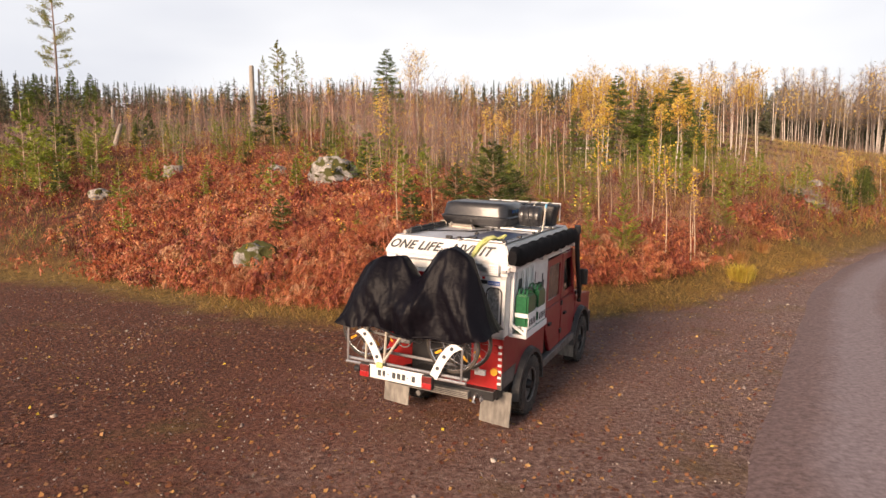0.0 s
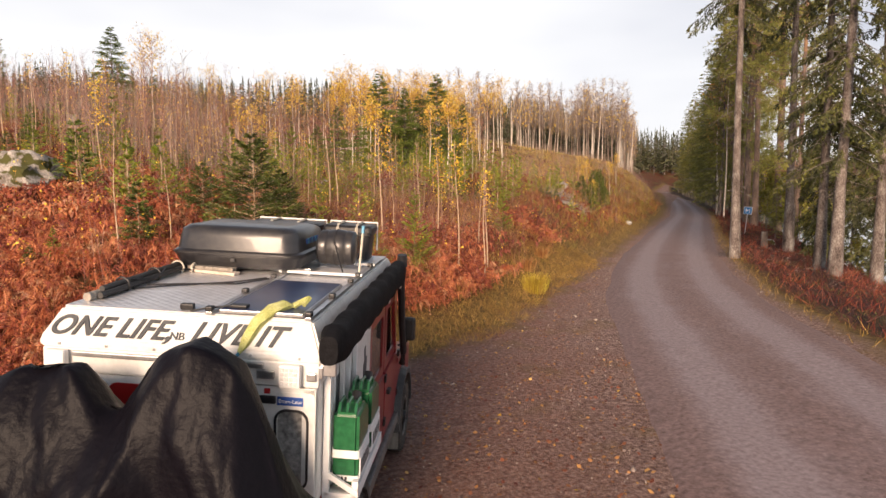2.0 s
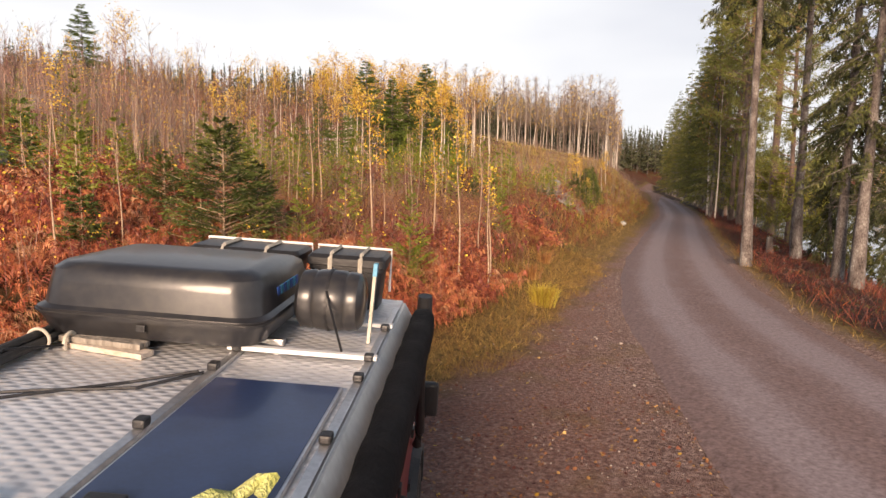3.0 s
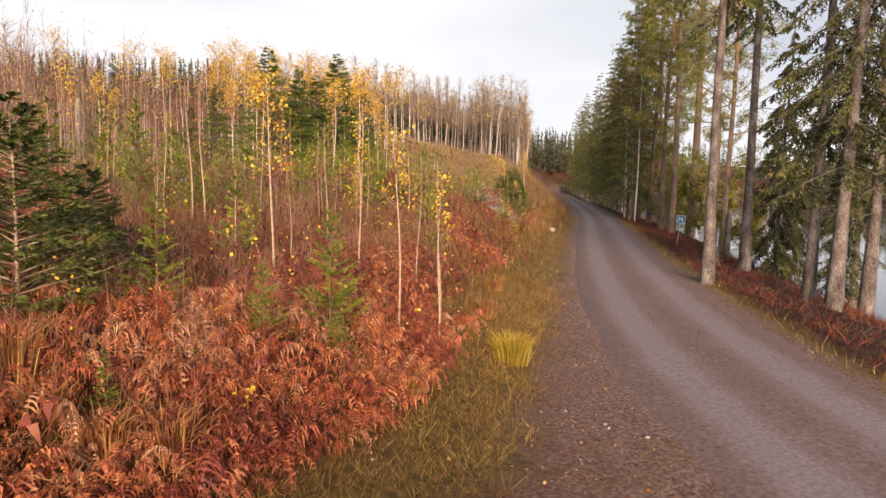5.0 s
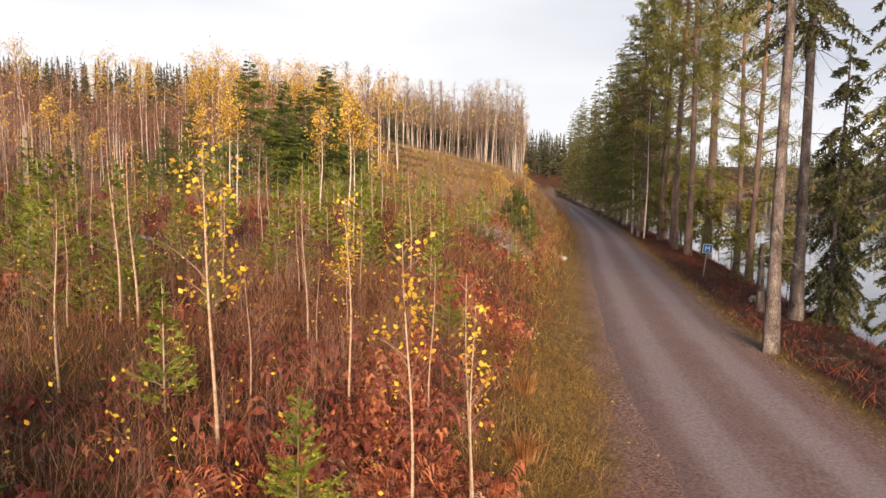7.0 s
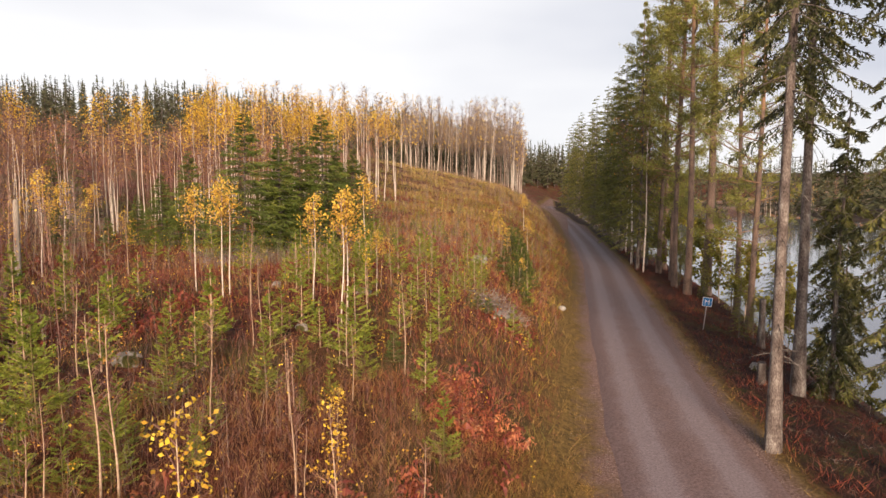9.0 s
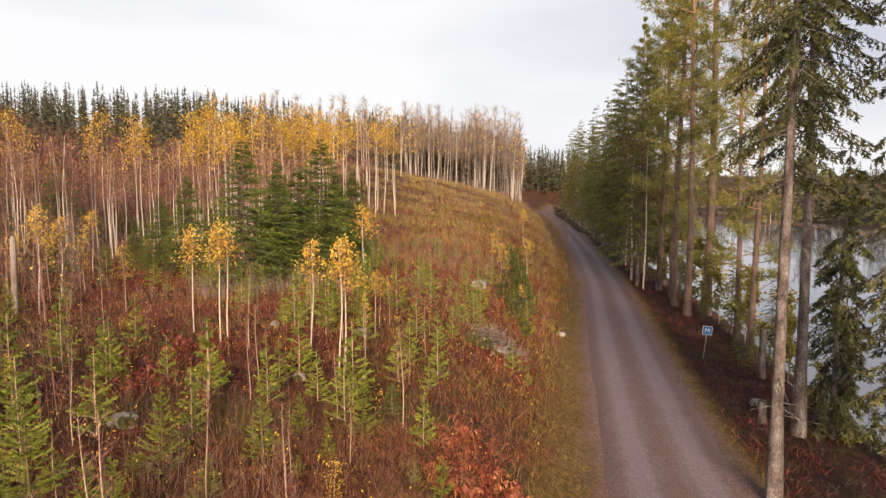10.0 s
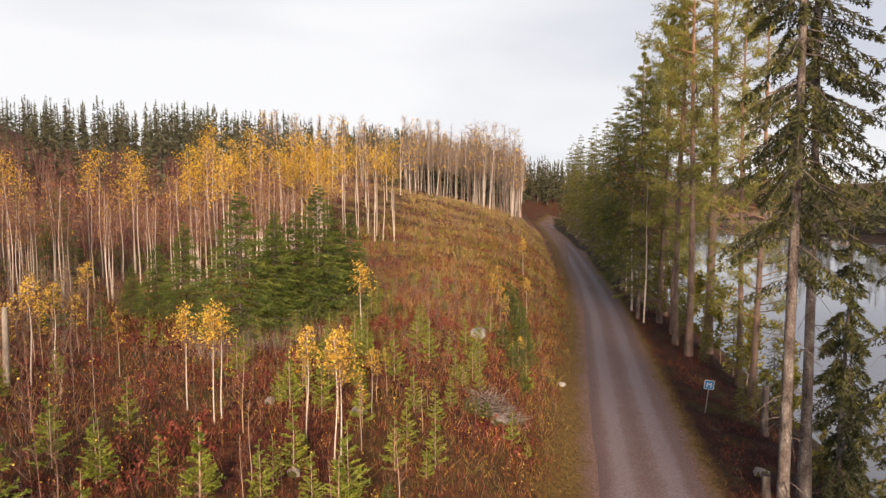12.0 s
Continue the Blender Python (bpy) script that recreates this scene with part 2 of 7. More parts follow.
def diamonds(centre, size, g):
    """One small four-cornered leaf at each centre."""
    n = len(centre)
    a, b = unit(g.normal(size=(n, 3))), g.normal(size=(n, 3))
    b = unit(np.cross(a, b))
    s = np.asarray(size).reshape(-1, 1) * np.ones((n, 1))
    v = np.stack([centre - a * s * 0.6, centre + b * s * 0.42, centre + a * s * 0.6, centre - b * s * 0.42], 1).reshape(-1, 3)
    return v, np.arange(4 * n).reshape(-1, 4)


def tube(points, radii, sides=6):
    """A round tapering limb along points."""
    p, r = np.asarray(points, float), np.asarray(radii, float)
    d = unit(np.gradient(p, axis=0))
    ref = np.where(np.abs(d[:, 2:3]) > 0.9, [[1.0, 0, 0]], [[0, 0, 1.0]])
    a = unit(np.cross(d, ref))
    b = np.cross(d, a)
    t = np.arange(sides) * 2 * np.pi / sides
    v = (p[:, None] + r[:, None, None] * (np.cos(t)[None, :, None] * a[:, None] + np.sin(t)[None, :, None] * b[:, None])).reshape(-1, 3)
    i, j = np.meshgrid(np.arange(len(p) - 1), np.arange(sides), indexing="ij")
    k = (j + 1) % sides
    q = np.stack([i * sides + j, i * sides + k, (i + 1) * sides + k, (i + 1) * sides + j], -1).reshape(-1, 4)
    return v, q


def merged(pieces):
    """Joins (vertices, faces) pairs into one."""
    vs, fs, at = [], {}, 0
    for v, q in pieces:
        if len(q):
            fs.setdefault(q.shape[1], []).append(q + at)
            vs.append(v)
            at += len(v)
    return np.concatenate(vs), [np.concatenate(q) for q in fs.values()]


def thing(name, label, category, group="", kind="", data=None):
    return tagged(new(name, data), label, category, group, kind)


def child(name, me, parent, label=""):
    ob = new(name, me)
    ob.parent = parent
    return tagged(ob, label)


# ---- ground, road, lake ----
def spread(lo, fine_lo, fine_hi, hi, step):
    mid = np.arange(fine_lo, fine_hi + step, step)
    out, s = [mid[-1]], step
    while out[-1] < hi:
        s *= 1.13
        out.append(out[-1] + s)
    left, s = [mid[0]], step
    while left[-1] > lo:
        s *= 1.13
        left.append(left[-1] - s)
    return np.concatenate([left[:0:-1], mid, out[1:]])


def ground_material():
    m = bpy.data.materials.new("forest floor and gravel")
    m.use_nodes = True
    n, l = m.node_tree.nodes, m.node_tree.links
    b = n["Principled BSDF"]
    b.inputs["Roughness"].default_value, b.inputs["Specular IOR Level"].default_value = 0.85, 0.3
    geo = n.new("ShaderNodeNewGeometry")

    def tex(scale, detail=6, rough=0.6):
        t = n.new("ShaderNodeTexNoise")
        t.inputs["Scale"].default_value, t.inputs["Detail"].default_value, t.inputs["Roughness"].default_value = scale, detail, rough
        l.new(geo.outputs["Position"], t.inputs["Vector"])
        return t.outputs[0]

    def ramp(src, stops):
        r = n.new("ShaderNodeValToRGB")
        while len(r.color_ramp.elements) < len(stops):
            r.color_ramp.elements.new(0.5)
        for el, (p, c) in zip(r.color_ramp.elements, stops):
            el.position, el.color = p, (*c, 1)
        l.new(src, r.inputs[0])
        return r.outputs[0]

    def mix(f, a, c):
        x = n.new("ShaderNodeMix")
        x.data_type = "RGBA"
        l.new(f, x.inputs[0])
        l.new(a, x.inputs[6])
        l.new(c, x.inputs[7])
        return x.outputs[2]

    def blend(name, noise_src, amount, lo, hi):
        at = n.new("ShaderNodeAttribute")
        at.attribute_name = name
        k = n.new("ShaderNodeMath")
        k.operation = "MULTIPLY_ADD"
        k.inputs[1].default_value = amount
        l.new(noise_src, k.inputs[0])
        l.new(at.outputs["Fac"], k.inputs[2])
        mr = n.new("ShaderNodeMapRange")
        mr.inputs[1].default_value, mr.inputs[2].default_value = lo, hi
        l.new(k.outputs[0], mr.inputs[0])
        return mr.outputs[0]

    gravel = ramp(tex(11, 10, 0.78), [(0.38, (0.035, 0.014, 0.010)), (0.47, (0.17, 0.080, 0.058)), (0.56, (0.33, 0.19, 0.145)), (0.65, (0.58, 0.42, 0.34))])
    rusty = ramp(tex(24, 8, 0.75), [(0.39, (0.03, 0.010, 0.007)), (0.50, (0.20, 0.062, 0.036)), (0.61, (0.45, 0.19, 0.11))])
    gravel = mix(ramp(tex(0.35, 6, 0.65), [(0.36, (0, 0, 0)), (0.56, (0.85, 0.85, 0.85))]), gravel, rusty)
    plain = ramp(tex(16, 9, 0.75), [(0.37, (0.08, 0.045, 0.040)), (0.50, (0.24, 0.155, 0.132)), (0.63, (0.46, 0.335, 0.29))])
    gravel = mix(blend("from_road", tex(0.6, 5), 4.0, 4.0, 9.5), plain, gravel)
    duff = ramp(tex(18, 9, 0.78), [(0.38, (0.02, 0.008, 0.005)), (0.49, (0.11, 0.040, 0.024)), (0.58, (0.24, 0.10, 0.056)), (0.68, (0.46, 0.26, 0.16))])
    gravel = mix(blend("from_road", tex(0.5, 6), 7.0, 8.5, 13.0), gravel, duff)
    grass = ramp(tex(6, 8, 0.7), [(0.32, (0.06, 0.042, 0.012)), (0.5, (0.17, 0.11, 0.032)), (0.68, (0.30, 0.20, 0.06))])
    gravel = mix(ramp(tex(0.5, 5), [(0.55, (0, 0, 0)), (0.72, (0.7, 0.7, 0.7))]), gravel, grass)
    litter = ramp(tex(2.2, 9, 0.7), [(0.32, (0.018, 0.006, 0.004)), (0.48, (0.078, 0.023, 0.013)), (0.60, (0.18, 0.056, 0.028)), (0.74, (0.33, 0.15, 0.07))])
    green = ramp(tex(3, 8, 0.7), [(0.35, (0.05, 0.05, 0.014)), (0.65, (0.16, 0.13, 0.04))])
    litter = mix(ramp(tex(0.22, 5), [(0.46, (0, 0, 0)), (0.64, (0.8, 0.8, 0.8))]), litter, green)
    # lake side floor: tree shade painted in as near-black brown, with moss patches
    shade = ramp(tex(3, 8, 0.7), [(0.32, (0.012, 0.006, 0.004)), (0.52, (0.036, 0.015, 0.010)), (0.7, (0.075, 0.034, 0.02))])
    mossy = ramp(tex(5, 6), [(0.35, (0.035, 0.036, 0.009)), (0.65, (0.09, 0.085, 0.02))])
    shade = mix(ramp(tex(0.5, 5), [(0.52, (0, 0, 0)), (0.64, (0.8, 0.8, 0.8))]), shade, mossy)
    wob = tex(0.9, 5)
    c = mix(blend("left_edge", wob, 2.2, 0.6, 1.5), gravel, grass)
    c = mix(blend("left_edge", wob, 2.5, 2.2, 3.6), c, litter)
    c = mix(blend("right_edge", wob, 0.8, 0.2, 0.8), c, grass)
    # painted tree shade begins just beyond the right verge
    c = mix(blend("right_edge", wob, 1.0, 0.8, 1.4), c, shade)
    l.new(c, b.inputs["Base Color"])
    bp = n.new("ShaderNodeBump")
    bp.inputs["Strength"].default_value, bp.inputs["Distance"].default_value = 1.0, 0.04
    l.new(tex(28, 8, 0.8), bp.inputs["Height"])
    l.new(bp.outputs[0], b.inputs["Normal"])
    return m


def road_material():
    m = bpy.data.materials.new("packed gravel road")
    m.use_nodes = True
    n, l = m.node_tree.nodes, m.node_tree.links
    b = n["Principled BSDF"]
    b.inputs["Roughness"].default_value, b.inputs["Specular IOR Level"].default_value = 0.7, 0.4
    geo = n.new("ShaderNodeNewGeometry")
    t1, t2, t3 = (n.new("ShaderNodeTexNoise") for _ in range(3))
    for t, s, d in ((t1, 14, 9), (t2, 0.7, 6), (t3, 45, 6)):
        t.inputs["Scale"].default_value, t.inputs["Detail"].default_value, t.inputs["Roughness"].default_value = s, d, 0.7
        l.new(geo.outputs["Position"], t.inputs["Vector"])
    r1, r2 = n.new("ShaderNodeValToRGB"), n.new("ShaderNodeValToRGB")
    for r, a, c in ((r1, (0.105, 0.066, 0.062), (0.32, 0.225, 0.21)), (r2, (0.19, 0.147, 0.152), (0.39, 0.32, 0.33))):
        r.color_ramp.elements[0].position, r.color_ramp.elements[0].color = 0.33, (*a, 1)
        r.color_ramp.elements[1].position, r.color_ramp.elements[1].color = 0.70, (*c, 1)
        l.new(t1.outputs[0], r.inputs[0])
    at = n.new("ShaderNodeAttribute")
    at.attribute_name = "worn"
    k = n.new("ShaderNodeMath")
    k.operation = "MULTIPLY_ADD"
    k.inputs[1].default_value = 0.9
    l.new(t2.outputs[0], k.inputs[0])
    l.new(at.outputs["Fac"], k.inputs[2])
    mr = n.new("ShaderNodeMapRange")
    mr.inputs[1].default_value, mr.inputs[2].default_value = 0.6, 1.2
    l.new(k.outputs[0], mr.inputs[0])
    mx = n.new("ShaderNodeMix")
    mx.data_type = "RGBA"
    l.new(mr.outputs[0], mx.inputs[0])
    l.new(r1.outputs[0], mx.inputs[6])
    l.new(r2.outputs[0], mx.inputs[7])
    l.new(mx.outputs[2], b.inputs["Base Color"])
    bp = n.new("ShaderNodeBump")
    bp.inputs["Strength"].default_value, bp.inputs["Distance"].default_value = 0.6, 0.012
    l.new(t3.outputs[0], bp.inputs["Height"])
    l.new(bp.outputs[0], b.inputs["Normal"])
    return m


def build_ground():
    xs, ys = spread(-900, -16, 44, 1200, 0.5), spread(-500, 0, 58, 1400, 0.5)
    X, Y = np.meshgrid(xs, ys)
    x, y = X.ravel(), Y.ravel()
    v = np.stack([x, y, land(x, y)], 1)
    w = len(xs)
    i, j = np.meshgrid(np.arange(len(ys) - 1), np.arange(w - 1), indexing="ij")
    q = np.stack([i * w + j, i * w + j + 1, (i + 1) * w + j + 1, (i + 1) * w + j], -1).reshape(-1, 4)
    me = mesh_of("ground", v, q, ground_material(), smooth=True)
    d, e = signed(ROAD, x, y), signed(EDGE, x, y)
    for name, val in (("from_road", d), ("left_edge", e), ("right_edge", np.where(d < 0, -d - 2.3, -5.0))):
        a = me.attributes.new(name, "FLOAT", "POINT")
        a.data.foreach_set("value", val.astype(np.float32))
    tagged(new("ground", me), "rust-brown forest floor with leaf litter and reddish gravel clearing", "ground", kind="structure")


def road_line(step=0.8):
    """Evenly spaced points along a smooth curve through the road's corners."""
    p = np.array(ROAD, float)
    s = np.concatenate([[0], np.cumsum(np.linalg.norm(np.diff(p, axis=0), axis=1))])
    u = np.arange(0, s[-1], step)
    c = np.stack([np.interp(u, s, p[:, k]) for k in (0, 1)], 1)
    for _ in range(3):
        c[2:-2] = (c[:-4] + c[1:-3] + c[2:-2] + c[3:-1] + c[4:]) / 5
    return c


def build_road():
    c = road_line()
    d = unit(np.gradient(c, axis=0))
    nr = np.stack([d[:, 1], -d[:, 0]], 1)
    across = np.array([-2.25, -2.0, -1.6, -1.2, -0.85, -0.5, 0, 0.5, 0.85, 1.2, 1.6, 2.0, 2.25])
    rise = np.array([-0.14, -0.012, 0.035, 0.015, 0.01, 0.035, 0.055, 0.035, 0.01, 0.015, 0.03, -0.012, -0.14])
    worn = np.array([0, 0, 0.2, 0.8, 1, 0.35, 0.1, 0.4, 1, 0.8, 0.1, 0, 0])
    g = np.random.RandomState(3)
    wob = np.zeros((len(c), len(across)))
    wob[:, [0, 1, 11, 12]] = (swell(c[:, 0], c[:, 1], 4, 8) * 0.15)[:, None]
    p = c[:, None] + nr[:, None] * (across + wob)[..., None]
    base = fall(c[:, 0], c[:, 1])
    z = base[:, None] + rise + g.normal(0, 0.004, p.shape[:2])
    v = np.concatenate([p, z[..., None]], -1).reshape(-1, 3)
    w = len(across)
    i, j = np.meshgrid(np.arange(len(c) - 1), np.arange(w - 1), indexing="ij")
    q = np.stack([i * w + j, i * w + j + 1, (i + 1) * w + j + 1, (i + 1) * w + j], -1).reshape(-1, 4)
    me = mesh_of("road", v, q[:, ::-1], road_material(), smooth=True)
    a = me.attributes.new("worn", "FLOAT", "POINT")
    a.data.foreach_set("value", np.tile(worn, len(c)).astype(np.float32))
    tagged(new("road", me), "narrow grey-brown packed gravel road with worn wheel tracks", "road", kind="structure")


LAKE = -3.3


def build_lake():
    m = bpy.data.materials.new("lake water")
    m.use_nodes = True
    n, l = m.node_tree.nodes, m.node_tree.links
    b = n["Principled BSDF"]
    # pale base colour and raised specular stand in for stronger sky reflection
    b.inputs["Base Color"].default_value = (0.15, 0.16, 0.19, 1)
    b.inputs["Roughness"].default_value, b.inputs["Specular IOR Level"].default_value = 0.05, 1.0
    geo, t, bp = n.new("ShaderNodeNewGeometry"), n.new("ShaderNodeTexNoise"), n.new("ShaderNodeBump")
    t.inputs["Scale"].default_value = 1.2
    l.new(geo.outputs["Position"], t.inputs["Vector"])
    bp.inputs["Strength"].default_value, bp.inputs["Distance"].default_value = 0.10, 0.05
    l.new(t.outputs[0], bp.inputs["Height"])
    l.new(bp.outputs[0], b.inputs["Normal"])
    c = road_line(6.0)
    d = unit(np.gradient(c, axis=0))
    nr = np.stack([d[:, 1], -d[:, 0]], 1)
    v = np.concatenate([np.c_[c + nr * 6.0, np.full(len(c), LAKE)], np.c_[c + nr * 118.0, np.full(len(c), LAKE)]])
    k = len(c)
    i = np.arange(k - 1)
    q = np.stack([i, i + k, i + k + 1, i + 1], 1)
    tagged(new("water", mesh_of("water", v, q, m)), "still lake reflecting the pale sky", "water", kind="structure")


build_ground()
build_road()
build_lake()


# ---- trees ----
def needles(start, way, length, count, size, width, g, flat=1.0):
    """Needle tufts along each twig, pointing outwards and forwards."""
    n = len(start)
    size = np.asarray(size, float) * np.ones(n)
    u = (np.arange(count)[None, :] + g.uniform(0, 1, (n, count))) / count
    p = start[:, None] + way[:, None] * (length[:, None] * u)[..., None]
    side = unit(np.cross(way[:, None], g.normal(size=(n, count, 3)))) * np.array([1, 1, flat])
    tip = p + (way[:, None] * 0.7 + side * 0.75) * (size[:, None] * (1.1 - 0.45 * u))[..., None]
    h = way[:, None] * (width * 0.5 * (size / size.max())[:, None, None] ** 0.5)
    v = np.stack([p - h, p + h, tip], 2).reshape(-1, 3)
    return v, np.arange(len(v)).reshape(-1, 3)


def spruce_arrays(H, R, whorls, per, twigs, count, size, width, g, bare=0.04, rise=0.25, droop=0.35, gaps=0.0, lean=0.0, power=0.85, stout=1.0, dead=0, twig=1.0, hang=0.0):
    """Trunk, limbs and needles of a spruce."""
    k = 10
    zz = np.linspace(0, 1, k)
    sway = np.stack([lean * zz ** 2 * H + 0.004 * H * np.sin(zz * 5 + g.uniform(0, 6)), 0.004 * H * np.sin(zz * 4 + g.uniform(0, 6)), zz * H], 1)
    radius = stout * 0.0088 * H * (1 - zz) ** 0.8 + 0.003 * H * np.exp(-zz * 25) + 0.004
    trunk = tube(sway, radius, 8)
    limbs, starts, ways, lens, sizes = [], [], [], [], []
    for w in range(whorls):
        f = bare + (1 - bare) * ((w + g.uniform(-0.3, 0.3)) / whorls)
        f = min(max(f, bare * 0.9), 0.985)
        f0 = f
        n = per if f < 0.85 else max(3, per - 2)
        a0 = g.uniform(0, 6.28)
        for b in range(n):
            if g.uniform() < gaps:
                continue
            f = min(max(f0 + g.uniform(-0.8, 0.8) / whorls, bare * 0.8), 0.985)
            a = a0 + b * 6.28 / n + g.uniform(-0.35, 0.35)
            L = R * ((1 - f) / (1 - bare)) ** power * g.uniform(0.7, 1.12) + 0.05 * R
            if L < 0.03:
                continue
            out = np.array([np.cos(a), np.sin(a), 0])
            s = np.linspace(0, 1, 5)
            up = rise * (1.3 if f > 0.7 else 1.0)
            dr = droop * (1.0 if f < 0.7 else 0.3)
            base = np.array([np.interp(f, zz, sway[:, 0]), np.interp(f, zz, sway[:, 1]), f * H])
            c = base + out * (L * s)[:, None] + np.array([0, 0, 1.0]) * (L * (up * s - dr * s ** 1.6 + 0.12 * s ** 4))[:, None]
            limbs.append(tube(c, np.linspace(0.018, 0.003, 5) * max(L, 0.3) * 0.8, 3))
            m = max(3, int(twigs * (0.45 + 0.55 * L / R)))
            t = (np.arange(m) + g.uniform(0.2, 0.8, m)) / m
            t = 0.12 + 0.88 * t
            pos = np.stack([np.interp(t, s, c[:, q]) for q in range(3)], 1)
            tang = unit(c[-1] - c[0])
            side = np.cross(tang, [0, 0, 1.0])
            sg = np.where(np.arange(m) % 2 == 0, 1, -1)[:, None]
            wy = unit(tang * g.uniform(0.55, 0.9, (m, 1)) + side * sg * g.uniform(0.5, 0.9, (m, 1)) + np.array([0, 0, -0.12 - droop * 0.5 - hang]) + g.normal(0, 0.12, (m, 3)))
            starts.append(pos)
            ways.append(wy)
            lens.append(twig * L * (0.50 * (1 - t) ** 0.8 + 0.09) * np.minimum(1, 0.45 + 1.8 * t) + size * 0.6)
            starts.append(c[1:4]); ways.append(unit(c[2:5] - c[1:4])); lens.append(np.linalg.norm(c[2:5] - c[1:4], axis=1) * 1.08)
            sizes.append(np.full(m + 3, size * (0.5 + 0.5 * min(1.0, L / (0.6 * R)))))
    for _ in range(dead):
        f, a, L = g.uniform(0.10, bare + 0.25), g.uniform(0, 6.28), g.uniform(0.3, 1.2)
        base = np.array([np.interp(f, zz, sway[:, 0]), np.interp(f, zz, sway[:, 1]), f * H])
        out = np.array([np.cos(a), np.sin(a), 0])
        s = np.linspace(0, 1, 4)
        c = base + out * (L * s)[:, None] + np.array([0, 0, 1.0]) * (L * g.uniform(-0.9, 0.0) * s ** 1.5)[:, None]
        limbs.append(tube(c, np.linspace(0.016, 0.004, 4), 3))
        for _ in range(3):
            p = c[g.randint(1, 4)]
            limbs.append(tube([p, p + (out * g.uniform(0, 0.3) + g.normal(0, 0.15, 3) + [0, 0, -0.1]) * L], [0.005, 0.002], 3))
    starts.append(np.array([sway[-2]])); ways.append(np.array([[0, 0, 1.0]])); lens.append(np.array([H / 9 * 1.02])); sizes.append(np.array([size * 0.5]))
    leaf = needles(np.concatenate(starts), np.concatenate(ways), np.concatenate(lens), count, np.concatenate(sizes), width, g, 0.6)
    return trunk, merged(limbs), leaf


def crown(ob, wood, green, woody, leafage):
    """Limbs and foliage of a tree, one mesh."""
    v, f, kind, at = [], [], [], 0
    for k, group in enumerate((woody, leafage)):
        for pv, pf in group:
            v.append(pv)
            f.append(pf + at)
            kind.append(np.full(len(pf), k))
            at += len(pv)
    child("crown", mesh_of("crown", np.concatenate(v), f, [wood, green], np.concatenate(kind)), ob)


def spruce(name, label, group, H, R, bark, green, seed, **kw):
    g = np.random.RandomState(seed)
    trunk, (lv, lf), (nv, nf) = spruce_arrays(H, R, g=g, **kw)
    ob = thing(name, label, "spruce tree", group)
    child("trunk", mesh_of("trunk", *trunk, bark, smooth=True), ob)
    crown(ob, bark, green, [(lv, q) for q in lf], [(nv, nf)])
    return ob


def pine(name, label, group, H, R, seed, start=0.45, limbs_n=46, clump=30):
    g = np.random.RandomState(seed)
    zz = np.linspace(0, 1, 14)
    axis = np.stack([0.006 * H * np.sin(zz * 4 + seed), 0.006 * H * np.sin(zz * 5 + 2 * seed), zz * H], 1)
    rad = 0.0075 * H * (1 - zz) ** 0.7 + 0.003 * H * np.exp(-zz * 30) + 0.01
    ob = thing(name, label, "pine tree", group)
    half = 7
    child("trunk", mesh_of("trunk", *tube(axis[:half + 1], rad[:half + 1], 10), PINE_BARK, smooth=True), ob)
    child("upper_trunk", mesh_of("upper_trunk", *tube(axis[half:], rad[half:], 10), PINE_TOP_BARK, smooth=True), ob, "orange flaking upper trunk")
    limbs, st, wy, ln = [], [], [], []
    for i in range(limbs_n):
        f = start + (1 - start) * (i + g.uniform(0, 1)) / limbs_n
        a = g.uniform(0, 6.28)
        shape = np.sin(np.pi * min(1, (f - start) / (1 - start) * 0.75 + 0.28)) ** 0.7
        L = R * shape * g.uniform(0.55, 1.1)
        out = np.array([np.cos(a), np.sin(a), 0])
        s = np.linspace(0, 1, 5)
        base = np.array([np.interp(f, zz, axis[:, 0]), np.interp(f, zz, axis[:, 1]), f * H])
        rise = g.uniform(-0.1, 0.45) + 0.3 * (f - start)
        c = base + out * (L * s)[:, None] + np.array([0, 0, 1.0]) * (L * (rise * s + 0.18 * s ** 2))[:, None] + np.array([-out[1], out[0], 0]) * (L * 0.12 * np.sin(s * 3 + i))[:, None]
        limbs.append(tube(c, np.linspace(0.03, 0.006, 5) * (0.5 + L * 0.35), 4))
        t = g.uniform(0.25, 1.02, clump) ** 0.7
        c0 = np.stack([np.interp(t, s, c[:, q]) for q in range(3)], 1) + g.normal(0, 0.10, (clump, 3)) * L * [1, 1, 0.55]
        k = g.randint(9, 15)
        st.append(np.repeat(c0, k, 0))
        wy.append(unit(g.normal(0, 1, (clump * k, 3)) + out * 0.5 + np.array([0, 0, 0.45])))
        ln.append(g.uniform(0.10, 0.26, clump * k))
    lv, lf = merged(limbs)
    crown(ob, PINE_TOP_BARK, PINE, [(lv, q) for q in lf], [needles(np.concatenate(st), np.concatenate(wy), np.concatenate(ln), 1, 0.22, 0.055, g)])
    return ob


